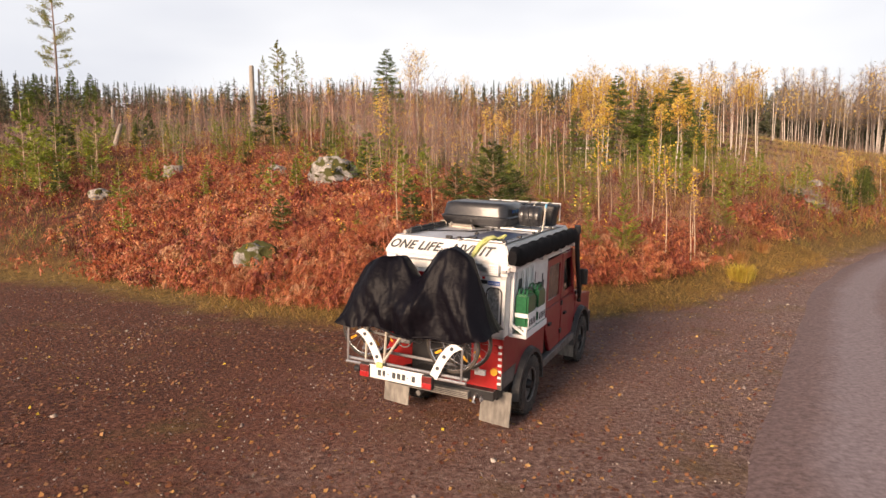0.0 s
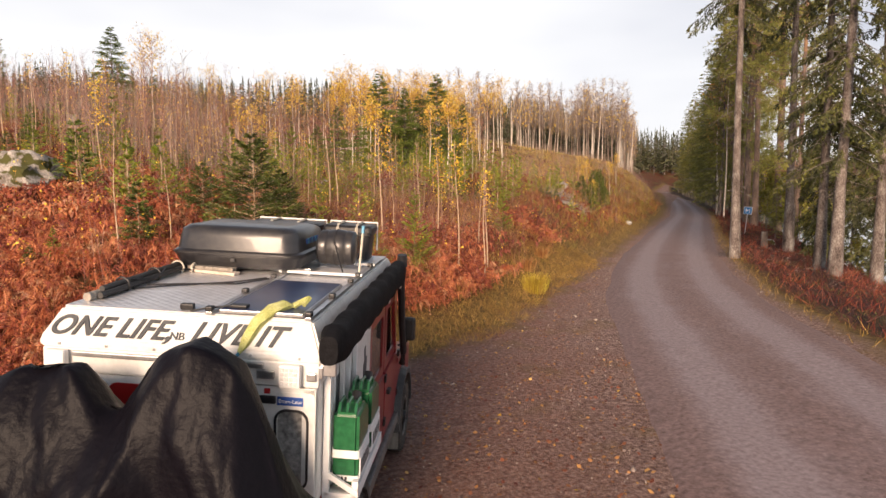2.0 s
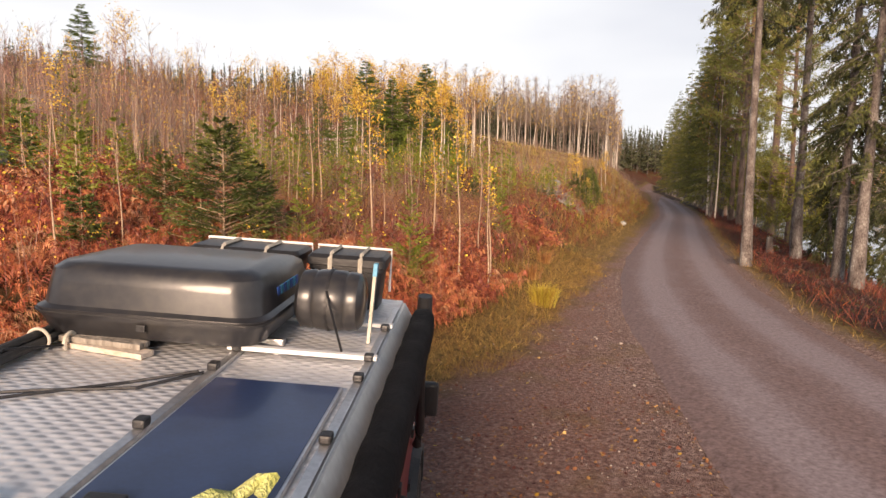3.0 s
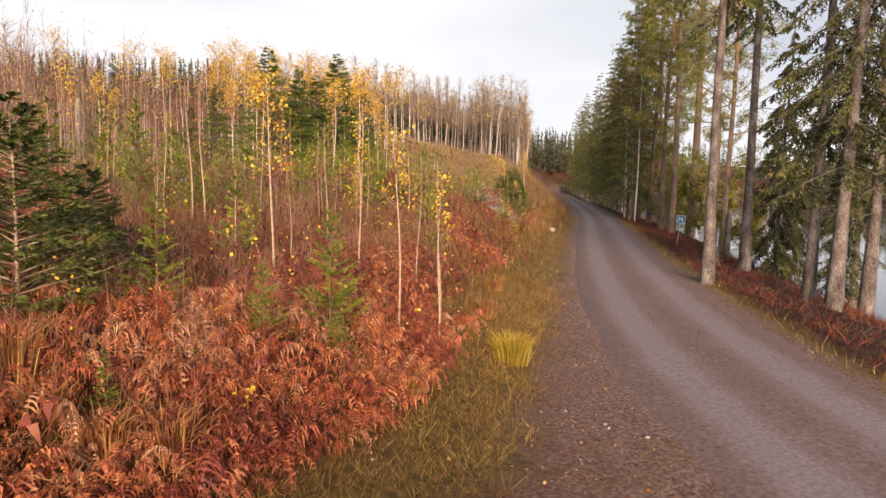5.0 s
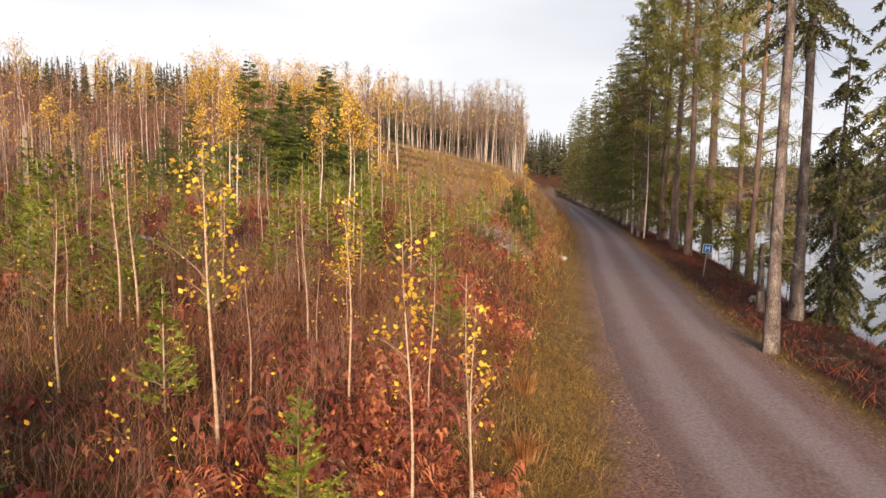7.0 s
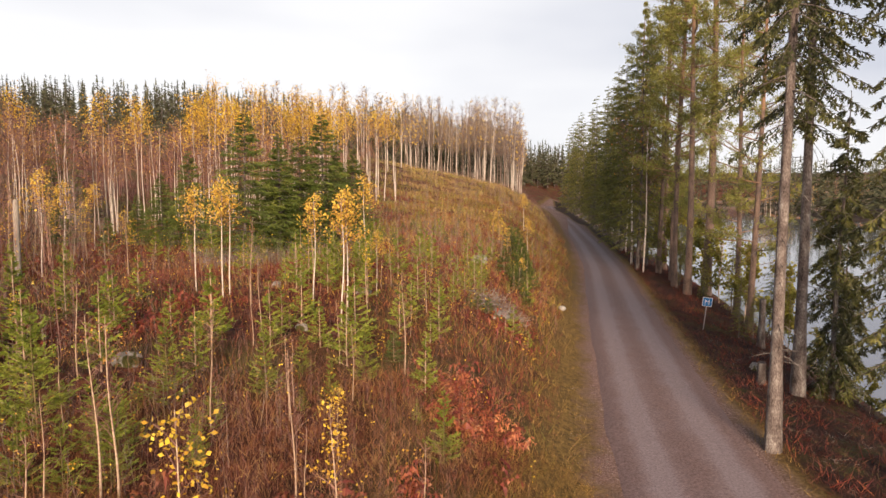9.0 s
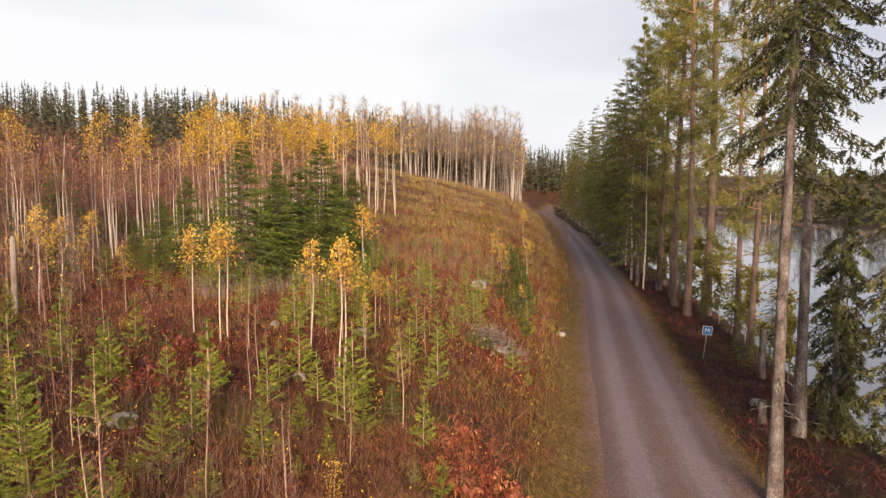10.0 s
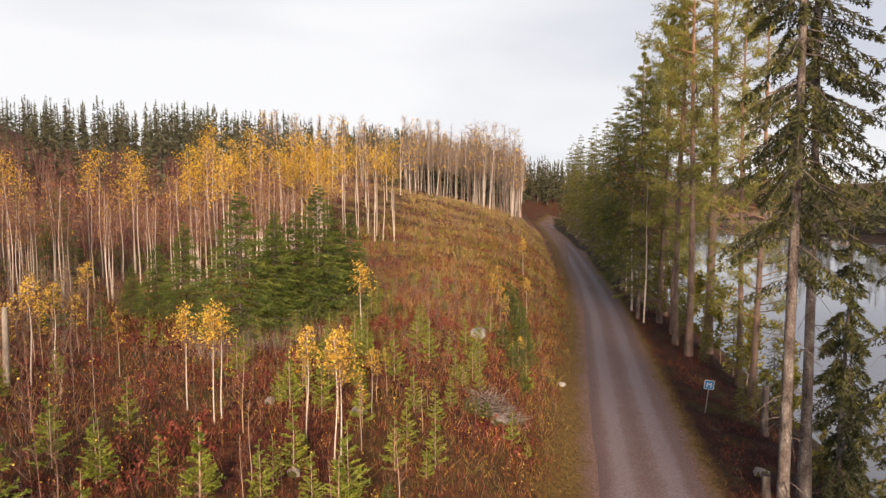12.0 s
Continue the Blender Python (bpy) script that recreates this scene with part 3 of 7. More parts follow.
def birch_arrays(H, g, spread_r=0.16, branches=16, leaf_n=200, leaf=0.05, crown=0.35, thin=0.007, twigs=7):
    zz = np.linspace(0, 1, 9)
    bend = g.uniform(-0.03, 0.03, 2) * H
    axis = np.stack([bend[0] * zz ** 2 + 0.008 * H * np.sin(zz * 7 + g.uniform(0, 6)), bend[1] * zz ** 2 + 0.008 * H * np.sin(zz * 6 + g.uniform(0, 6)), zz * H], 1)
    trunk = tube(axis, thin * H * (1 - zz * 0.88) + 0.002, 6)
    pieces, tips, b0, b1 = [], [], [], []
    for i in range(branches):
        f = crown + (0.97 - crown) * (i + g.uniform(0, 1)) / branches
        a = g.uniform(0, 6.28)
        L = H * spread_r * (1.15 - 0.7 * (f - crown) / (1 - crown)) * g.uniform(0.6, 1.15)
        base = np.array([np.interp(f, zz, axis[:, q]) for q in range(3)])
        out = np.array([np.cos(a), np.sin(a), g.uniform(0.9, 1.7)])
        out /= np.linalg.norm(out)
        s = np.linspace(0, 1, 4)
        c = base + out * (L * s)[:, None] + np.array([np.cos(a), np.sin(a), -0.3]) * (L * 0.22 * s ** 2)[:, None]
        pieces.append(tube(c, np.linspace(0.0042, 0.0012, 4) * H * 0.55 * thin / 0.007 + 0.001, 3))
        t = g.uniform(0.25, 1, twigs)
        p = np.stack([np.interp(t, s, c[:, q]) for q in range(3)], 1)
        w = unit(out + g.normal(0, 0.55, (twigs, 3)))
        b0.append(p)
        b1.append(p + w * (L * g.uniform(0.25, 0.6, (twigs, 1))))
        tips.append(p + w * (L * g.uniform(0.1, 0.6, (twigs, 1))))
    b0, b1 = np.concatenate(b0), np.concatenate(b1)
    pieces.append(slivers(b0, b1, np.full(len(b0), 0.0012 * H ** 0.6 + 0.002), g))
    tips = np.concatenate(tips)
    pick = tips[g.randint(0, len(tips), leaf_n)] + g.normal(0, 0.018 * H + 0.02, (leaf_n, 3)) if leaf_n else np.zeros((0, 3))
    leaves = diamonds(pick, leaf * g.uniform(0.7, 1.3, max(leaf_n, 1))[:leaf_n], g) if leaf_n else None
    return trunk, merged(pieces), leaves


def birch(name, label, group, H, seed, bark, leaves=YELLOW, **kw):
    g = np.random.RandomState(seed)
    trunk, (bv, bf), lv = birch_arrays(H, g, **kw)
    ob = thing(name, label, "birch tree", group)
    child("trunk", mesh_of("trunk", *trunk, bark, smooth=True), ob)
    crown(ob, TWIG, leaves, [(bv, q) for q in bf], [lv] if lv else [])
    return ob


def stand(proto, x, y, height, made, own=None, turn=None, sink=0.05):
    """Puts a proto, or a copy of it, on the ground at its height."""
    z = float(land(x, y)) - sink
    s = height / made
    g = random.Random(int(x * 131 + y * 977))
    m = pose(x, y, z, 0, 0, g.uniform(0, 360) if turn is None else turn) @ Matrix.Diagonal((s * g.uniform(0.92, 1.08), s * g.uniform(0.92, 1.08), s, 1))
    if own is not None and not own:
        proto.matrix_basis = m
        own.append(1)
        return proto
    return copy_thing(proto, m)


# spruces of the middle group on the slope
lab_s = "dense green spruce with layered branches in rough grass"
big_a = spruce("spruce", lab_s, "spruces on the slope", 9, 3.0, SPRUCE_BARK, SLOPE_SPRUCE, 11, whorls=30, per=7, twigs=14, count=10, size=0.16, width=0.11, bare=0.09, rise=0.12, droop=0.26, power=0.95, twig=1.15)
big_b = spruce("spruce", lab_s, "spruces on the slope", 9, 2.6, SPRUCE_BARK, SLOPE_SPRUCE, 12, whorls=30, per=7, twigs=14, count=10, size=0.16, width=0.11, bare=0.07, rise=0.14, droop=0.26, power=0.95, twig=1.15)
used_a, used_b = [], []
for k, (x, y, h) in enumerate([(12.9, 52.3, 8.5), (14.9, 52.2, 7.4), (18.3, 54.2, 9.4), (21.9, 57.6, 8.6), (10.7, 57.8, 6.7), (7.9, 61.2, 4.2), (16.6, 53.6, 7.6), (20.2, 56.6, 8.2), (9.2, 59.4, 5.2), (15.8, 55.6, 8.2), (-7.2, 67.0, 9.6), (-4.0, 68, 8.0), (3.6, 73, 8.0)]):
    stand(*((big_a, x, y, h, 9, used_a) if k % 2 == 0 else (big_b, x, y, h, 9, used_b)))

# saplings
SAPLING_BARK = material("green-brown sapling bark", [(0.10, 0.075, 0.03), (0.19, 0.15, 0.05)], scale=8, rough=0.8, bump=0.3)
young = [spruce("spruce_sapling", lab, "spruce saplings", 2.0, r, SAPLING_BARK, SAPLING, 20 + i, whorls=w + 2, per=7, twigs=8, count=18, size=0.046, width=0.026, bare=0.03, rise=0.50, droop=0.10, gaps=0.06, power=1.05, stout=0.7, twig=0.6)
         for i, (r, w, lab) in enumerate([(0.66, 8, "light green spruce sapling with a bare leader among ferns"), (0.55, 7, "slender light green spruce sapling among dry grass"), (0.80, 9, "bushy young spruce among rust ferns")])]
far_young = spruce("spruce_sapling", "light green spruce sapling on the clearing", "spruce saplings", 2.0, 0.58, YOUNG_BARK, SAPLING, 27, whorls=8, per=5, twigs=6, count=6, size=0.095, width=0.07, bare=0.03, rise=0.55, droop=0.15, gaps=0.08, power=1.15, stout=0.8)
young_used, far_young_used = [[], [], []], []
SAPLINGS = [(5.1, 19.0, 2.0, 0), (2.7, 18.9, 1.6, 1), (3.9, 18.2, 1.2, 0), (3.6, 26.0, 1.7, 1), (4.3, 25.9, 1.8, 0), (5.7, 26.3, 1.1, 1), (4.9, 18.2, 0.7, 2), (2.0, 16.9, 0.9, 1), (2.9, 30.8, 2.4, 1), (3.2, 27.8, 2.6, 0), (4.1, 27.2, 2.0, 1), (4.5, 27, 1.6, 0), (5.8, 26.7, 1.3, 1), (5, 29.3, 1.9, 2), (5.6, 29.1, 2.0, 0), (7.7, 28.9, 1.7, 0), (8.3, 28.1, 1.6, 2), (7.2, 32.6, 1.8, 2), (10.4, 30.5, 1.8, 0), (10.6, 29.7, 2.1, 1), (11, 26.2, 2.3, 1), (3.7, 36.7, 2.1, 2), (4.8, 34.9, 1.8, 0), (5.9, 38.5, 1.6, 2), (9.9, 32.9, 1.8, 2), (7.2, 32.5, 1.9, 0), (10.9, 31.1, 2.1, 2), (16.3, 35.6, 1.4, 2), (6.4, 34.5, 1.2, 1), (14.2, 33.9, 1.4, 2), (24.9, 40.9, 1.6, 2), (8.9, 29.8, 1.2, 0), (6.4, 30.3, 1.5, 1), (6.3, 27.8, 1.4, 1), (3, 26.3, 2.0, 1), (9.2, 28.6, 1.3, 1), (4.4, 31.1, 1.8, 2), (3.6, 29.5, 2.0, 2), (2.5, 28.7, 1.8, 0), (8.6, 31.7, 1.6, 2), (2.2, 26, 1.9, 2), (1.9, 29.2, 2.2, 2), (1.2, 32.4, 2.4, 2), (2.6, 33.6, 2.3, 2), (4.9, 34.7, 1.7, 1),
             (-2.6, 17.6, 0.8, 0), (-0.6, 22.2, 1.6, 1), (-18.9, 57.3, 2.2, 2), (-13.2, 60.1, 2.2, 2), (-21.5, 34.2, 3.0, 2), (15.7, 36.2, 1.6, 1), (13.1, 32.6, 1.5, 0), (21.1, 40.3, 1.6, 2), (23, 42.5, 1.5, 2), (23.9, 45.3, 1.4, 2), (20.9, 39.4, 1.2, 2), (14, 41.4, 1.7, 1), (16.7, 44.5, 1.8, 0), (14.3, 38.9, 1.3, 0)]
for x, y, h, k in SAPLINGS:
    if y < 30 and x > -10:
        stand(young[k], x, y, h, 2.0, young_used[k])
    else:
        stand(far_young, x, y, h, 2.0, far_young_used)
bush = spruce("young_spruce", "bushy dark green young spruce among dry grass", "young spruces", 3.0, 1.55, YOUNG_BARK, SPRUCE, 31, whorls=15, per=7, twigs=14, count=16, size=0.09, width=0.06, bare=0.04, rise=0.42, droop=0.22, power=0.85, gaps=0.06)
far_bush = spruce("young_spruce", "bushy green young spruce on the clearing", "young spruces", 3.0, 1.1, YOUNG_BARK, SPRUCE, 33, whorls=12, per=6, twigs=9, count=5, size=0.16, width=0.13, bare=0.04, rise=0.38, droop=0.22, power=0.85)
bush_used, far_bush_used = [], []
for x, y, h in [(1.2, 18.8, 2.6), (1.95, 20.2, 1.9), (0.1, 21.0, 1.7), (-24.5, 40, 2.6), (-33, 52, 3.5), (-37, 60, 4.0), (3.5, 55, 3.0), (32, 51.0, 2.6), (34.0, 54.0, 2.8), (31, 49.4, 2.2), (35.6, 57, 2.6), (28.6, 46.4, 1.8), (30.0, 48.6, 2.0), (33.2, 53.8, 2.4), (-27, 35.5, 2.2), (-26, 54, 3.0), (27.6, 44.4, 2.3), (26.4, 43.6, 2.0), (28.9, 46.4, 2.4), (25.4, 42.8, 1.7), (27.2, 46.2, 2.1), (29.8, 47.8, 2.5), (24.6, 40.8, 1.5)]:
    stand(*((bush, x, y, h, 3.0, bush_used) if -5 < x < 5 and y < 30 else (far_bush, x, y, h, 3.0, far_bush_used)))

g = np.random.RandomState(654)
for k in range(95):
    e = 0
    while not 2 < e < 24:
        x, y = g.uniform(9, 40), g.uniform(26, 66)
        e = float(signed(EDGE, x, y))
    if k % 3 == 0:
        stand(far_bush, x, y, g.uniform(0.6, 1.3), 3.0, far_bush_used)
    else:
        stand(far_young, x, y, g.uniform(0.5, 1.3), 2.0, far_young_used)
# young spruces on the bank west of the clearing
for x, y, h in [(-18.1, 28.9, 2.0), (-5.2, 19.4, 1.5), (-13.2, 28.4, 0.9), (-11.3, 34.8, 1.2), (-8.0, 36.9, 1.3), (-12.5, 45.7, 2.9), (-13.6, 45.5, 4.0), (-3.0, 17.6, 0.6), (-1.2, 18.6, 1.7), (-24.0, 48.5, 2.9)]:
    stand(far_bush, x, y, h, 3.0, far_bush_used)
for x, y, h in [(-19.9, 35.3, 3.4), (-22.9, 33.6, 4.0), (-11.7, 22.3, 1.4), (-19.1, 43.2, 2.1), (-17.0, 45.4, 1.9), (-25.1, 37.5, 3.6), (-8.1, 48.6, 2.6), (-3.8, 37.3, 2.8), (-24.8, 41.7, 3.0)]:
    stand(far_young, x, y, h, 2.0, far_young_used)

# slim open spruces, seen from farther off
slim = [spruce("young_spruce", "slim green young spruce on the hillside", "young spruces", 3.5, r, YOUNG_BARK, mt, 35 + i, whorls=12, per=5, twigs=6, count=4, size=0.18, width=0.15, bare=0.04, rise=0.35, droop=0.2, power=0.95) for i, (r, mt) in enumerate(((1.0, SLOPE_SPRUCE), (0.8, SAPLING)))]
slim_used = [[], []]
g = np.random.RandomState(321)
for k in range(150):
    e = 0
    while not 8 < e < 48:
        x, y = (g.uniform(-42, 2), g.uniform(26, 68)) if k % 3 else (g.uniform(-30, 0), g.uniform(24, 42))
        e = float(signed(EDGE, x, y))
    stand(slim[k % 2], x, y, g.uniform(0.9, 2.4) if y < 46 else g.uniform(1.6, 3.6), 3.5, slim_used[k % 2])
hung = spruce("young_spruce", "small spruce with hanging branches darkened for shade by the lake", "young spruces", 6.0, 0.66, SPRUCE_BARK, SHORE_SPRUCE, 39, whorls=24, per=6, twigs=11, count=9, size=0.12, width=0.05, bare=0.04, rise=-0.1, droop=0.85, gaps=0.38, power=0.4, hang=0.5)
stand(hung, 29.6, 27.5, 12.0, 6.0, [])
stand(hung, 35.4, 30.2, 4.2, 6.0)
stand(hung, 30.2, 25.0, 5.0, 6.0)

# birches
GOLDEN = leafy("golden birch leaves", [(0.56, 0.31, 0.05), (0.74, 0.48, 0.08), (0.82, 0.61, 0.14)], through_light=0.4)
lab_y = "slender young birch with a few yellow leaves"
small = [birch("young_birch", lab_y, "young birches", 4.0, 40, YOUNG_BARK, leaf_n=260, leaf=0.065, crown=0.45, spread_r=0.14),
         birch("young_birch", lab_y, "young birches", 4.0, 41, YOUNG_BARK, leaf_n=150, leaf=0.065, crown=0.5, spread_r=0.12),
         birch("bare_birch", "bare slender young birch with reddish twigs", "bare young birches", 4.0, 42, YOUNG_BARK, ORANGE, leaf_n=40, leaf=0.05, crown=0.3, spread_r=0.14, branches=24, twigs=9),
         birch("young_birch", "slender pale young birch with a golden leafy top", "young birches", 4.0, 43, BIRCH_BARK, GOLDEN, leaf_n=420, leaf=0.075, crown=0.6, spread_r=0.15, branches=22)]
small_used = [[], [], [], []]
for x, y, h, k in [(4.8, 21.1, 3.5, 0), (6.5, 19.5, 3.5, 1), (6.9, 22.2, 3.7, 1), (7.2, 19.4, 3.4, 1), (7.5, 19.9, 3.2, 2), (8.4, 22.5, 3.3, 2), (11.2, 32.8, 4.2, 3), (11.5, 33.1, 3.9, 3), (10.9, 34.6, 3.6, 3), (8.5, 37.4, 3.9, 3), (8.8, 37.6, 3.6, 3), (7.9, 39.2, 3.6, 3), (13.8, 35.9, 2.3, 3), (17.3, 45, 4.2, 3), (35.2, 54.1, 3.0, 3), (47.7, 70.8, 3.8, 3), (2.9, 45.3, 4.1, 3), (3.7, 46.9, 3.6, 3), (5.2, 56.3, 3.6, 3), (26.6, 43.7, 1.8, 3), (8.5, 26.3, 1.8, 0), (15.1, 37.4, 2.3, 1), (14.5, 37, 2.4, 1), (12.4, 33.7, 3.0, 1), (2, 47.2, 3.6, 0), (3.2, 47.5, 3.4, 0), (0.8, 45.1, 3.2, 0), (0.2, 48.2, 3.4, 0), (4.6, 50, 3.4, 0), (6.1, 45.5, 3.4, 0), (-3.5, 30.5, 4.2, 0), (1.6, 32.5, 4.3, 1), (30.8, 51.5, 3.2, 0), (29.6, 49.2, 3, 0), (32.1, 54.4, 3.4, 0), (34.8, 57.4, 3.6, 0)]:
    stand(small[k], x, y, h, 4.0, small_used[k])
g = np.random.RandomState(77)
for k in range(110):
    e = 0
    while not (4 < e < 42 and (x > -4 or e > 24) and not (x > 3 and y > 37)):
        x, y = g.uniform(-26, 18), g.uniform(18, 64)
        e = float(signed(EDGE, x, y))
    far = e > 16
    kk = 2 if k % 3 or y < 31 else 1
    stand(small[kk], x, y, g.uniform(3.0, 6.2) if far and x < 6 else g.uniform(2.0, 4.0), 4.0, small_used[kk])
tall_lab = "tall white-stemmed birch with yellow autumn crown"
tall = [birch("birch", tall_lab, "birch stand", 11, 50, BIRCH_BARK, YELLOW, leaf_n=760, leaf=0.11, crown=0.6, spread_r=0.17, branches=26, twigs=9, thin=0.0062),
        birch("birch", "tall white-stemmed birch with thin orange leaves", "birch stand", 11, 51, BIRCH_BARK, GOLDEN, leaf_n=170, leaf=0.10, crown=0.5, spread_r=0.17, branches=32, twigs=14, thin=0.0062),
        birch("birch", "tall bare white-stemmed birch with reddish twigs", "birch stand", 11, 52, BIRCH_BARK, ORANGE, leaf_n=90, leaf=0.12, crown=0.45, spread_r=0.17, branches=34, twigs=15, thin=0.0062)]
tall_used = [[], [], []]
for k in range(105):
    x = g.uniform(-5, 27)
    y = 62.5 + 0.30 * x + abs(g.normal(0, 7)) + max(0, x - 10) * 0.25
    kk = (0, 1, 2, 2, 1, 2, 2)[g.randint(0, 7)]
    stand(tall[kk], x, y, (g.uniform(9.8, 11.8) if kk == 0 else g.uniform(8.2, 10.6)) * (0.9 if x < 3 else 1.0), 11, tall_used[kk])

for k in range(46):
    x = g.uniform(17, 42)
    y = 80 + 0.5 * (x - 22) + abs(g.normal(0, 9))
    kk = (0, 0, 1, 2, 2)[g.randint(0, 5)]
    stand(tall[kk], x, y, g.uniform(11.0, 13.5), 11, tall_used[kk])

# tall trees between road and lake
shore = [spruce("tall_spruce", "tall spruce with a bare grey trunk and hanging branches darkened for shade", "trees by the lake", 24, 1.7, SPRUCE_BARK, SHORE_SPRUCE, 60 + i, whorls=38, per=5, twigs=15, count=10, size=0.14, width=0.075, bare=b, rise=-0.05, droop=0.62, gaps=gp, power=0.3, stout=0.72, dead=60, twig=0.5, hang=0.9) for i, (b, gp) in enumerate(((0.36, 0.30), (0.17, 0.32)))]
ROADSIDE = leafy("olive spruce needles", [(0.06, 0.07, 0.018), (0.18, 0.185, 0.038), (0.36, 0.32, 0.075)], through_light=0.35)
full = spruce("tall_spruce", "tall full spruce by the roadside", "trees by the lake", 20, 2.6, SPRUCE_BARK, ROADSIDE, 64, whorls=34, per=6, twigs=10, count=6, size=0.23, width=0.16, bare=0.10, rise=0.05, droop=0.42, gaps=0.25, power=0.65, stout=0.8, dead=30)
pines = [pine("tall_pine", "tall pine with an orange upper trunk", "trees by the lake", 22, 2.9, 70 + i, start=st) for i, st in enumerate((0.36, 0.2))]
shore_used, full_used, pine_used = [[], []], [], [[], []]
for x, y, h, k in [(21.2, 24.5, 27, 0), (27.8, 27.8, 28, 0), (22.7, 22.0, 27, 1), (22.2, 20.7, 26, 1), (25.0, 21.4, 25, 1), (35.2, 27.0, 20, 1)]:
    ob = stand(shore[k], x, y, h, 24, shore_used[k])
    if k == 0:
        at = Matrix.Translation(ob.matrix_basis.translation)
        ob.matrix_basis = at @ Matrix.Rotation(radians(1.3), 4, Vector((-0.53, -0.85, 0))) @ at.inverted() @ ob.matrix_basis
for x, y, h, k in [(44.8, 46.7, 31, 0), (43.0, 41.2, 26, 1), (48.8, 48, 28, 0), (47.2, 49.6, 25, 1), (53.5, 56.5, 26, 1), (58.5, 60.5, 25, 1), (50.8, 52.8, 25, 1), (62.5, 67.5, 25, 1), (68, 72, 25, 1), (61.5, 63.5, 24, 1), (39.5, 37.6, 21, 1)]:
    stand(pines[k], x, y, h, 22, pine_used[k])
for x, y, h in [(52.4, 58.4, 22), (57.2, 61.8, 23), (64, 70, 24), (66.4, 74.2, 22), (70, 77.3, 24), (75, 83.6, 24), (80, 88, 25), (86, 97, 24), (92, 102, 25), (98, 112, 25), (104, 116, 25), (112, 128, 25), (120, 136, 25), (128, 148, 25), (138, 160, 29), (150, 174, 30), (162, 190, 30), (176, 208, 30), (144, 168, 28), (83, 93, 22), (73, 80.5, 21), (90, 99, 24), (108, 123, 23), (116, 132, 24), (35.3, 35.5, 3.6), (37.4, 36.0, 2.6), (40.5, 37, 5), (46, 43.5, 6), (49.5, 51, 5), (54.5, 55, 7), (44.5, 44.8, 3.4), (47.5, 47.0, 4.0)]:
    stand(full, x, y, h, 20, full_used)
for x, y, h in [(55.2, 62.1, 24), (66.3, 73.0, 22), (51.2, 56.6, 18)]:
    stand(tall[2], x, y, h, 11, tall_used[2])


# more young spruces and leafy shrubs over the hillside
g = np.random.RandomState(123)
for k in range(165):
    e = 0
    while not 4 < e < 46:
        x, y = (g.uniform(-50, 26), g.uniform(20, 74)) if k % 3 else (g.uniform(9, 34), g.uniform(30, 62))
        e = float(signed(EDGE, x, y))
    if k % 4 == 0 and e > 18:
        stand(slim[0], x, y, g.uniform(1.8, 4.0), 3.5, slim_used[0])
    else:
        stand(far_young, x, y, g.uniform(0.9, 2.0), 2.0, far_young_used)
OLIVE = leafy("olive yellow leaves", [(0.12, 0.12, 0.02), (0.24, 0.22, 0.035), (0.40, 0.34, 0.06)], through_light=0.35)
shrubs = [birch("leafy_shrub", lab, gr, 3.0, 90 + i, YOUNG_BARK, mt, leaf_n=n, leaf=lf, crown=0.12, spread_r=0.26, branches=24, twigs=9)
          for i, (lab, gr, mt, n, lf) in enumerate((("olive-green leafy shrub on the lake bank", "lakeside shrubs", OLIVE, 900, 0.11), ("yellow-leaved low shrub on the clearing", "yellow shrubs", YELLOW, 170, 0.06)))]
shrub_used = [[], []]
for x, y, h in [(37.5, 34.0, 3.4), (39.5, 35.6, 4.2), (42, 39.4, 4.5), (45.5, 42, 4.8), (48, 46, 5.2), (50.5, 49.5, 5.5), (53.5, 53.5, 5.5), (41, 36.5, 3.2), (56, 57.5, 5), (60, 62.5, 5), (31.6, 27.0, 1.6), (35.2, 31.2, 2.0)]:
    stand(shrubs[0], x, y, h, 3.0, shrub_used[0])
for k in range(34):
    e = 0
    while not 3 < e < 40:
        x, y = g.uniform(-30, 40), g.uniform(31, 66)
        e = float(signed(EDGE, x, y))
    stand(shrubs[1], x, y, g.uniform(0.9, 2.2), 3.0, shrub_used[1])
for x, y, h, k in [(-62.5, 100, 18.2, 0), (-36, 130, 10.4, 0), (-33, 133, 10.2, 1), (-38.5, 128, 9.9, 1), (-34.5, 127, 9.2, 0), (-31, 129, 8.7, 1)]:
    stand(pines[k], x, y, h, 22, pine_used[k])
for x, y, h in [(-68, 103, 11.6), (-59.5, 104, 11.1), (-65, 108, 12.5), (-58, 101, 8.8), (-71, 106, 10.6)]:
    stand(big_b, x, y, h, 9, used_b)


# ---- far woods, one mesh each ----
GREY_TRUNK = material("grey-brown far bark", [(0.14, 0.10, 0.08), (0.27, 0.21, 0.17)], scale=0.6, rough=0.9, bump=0)

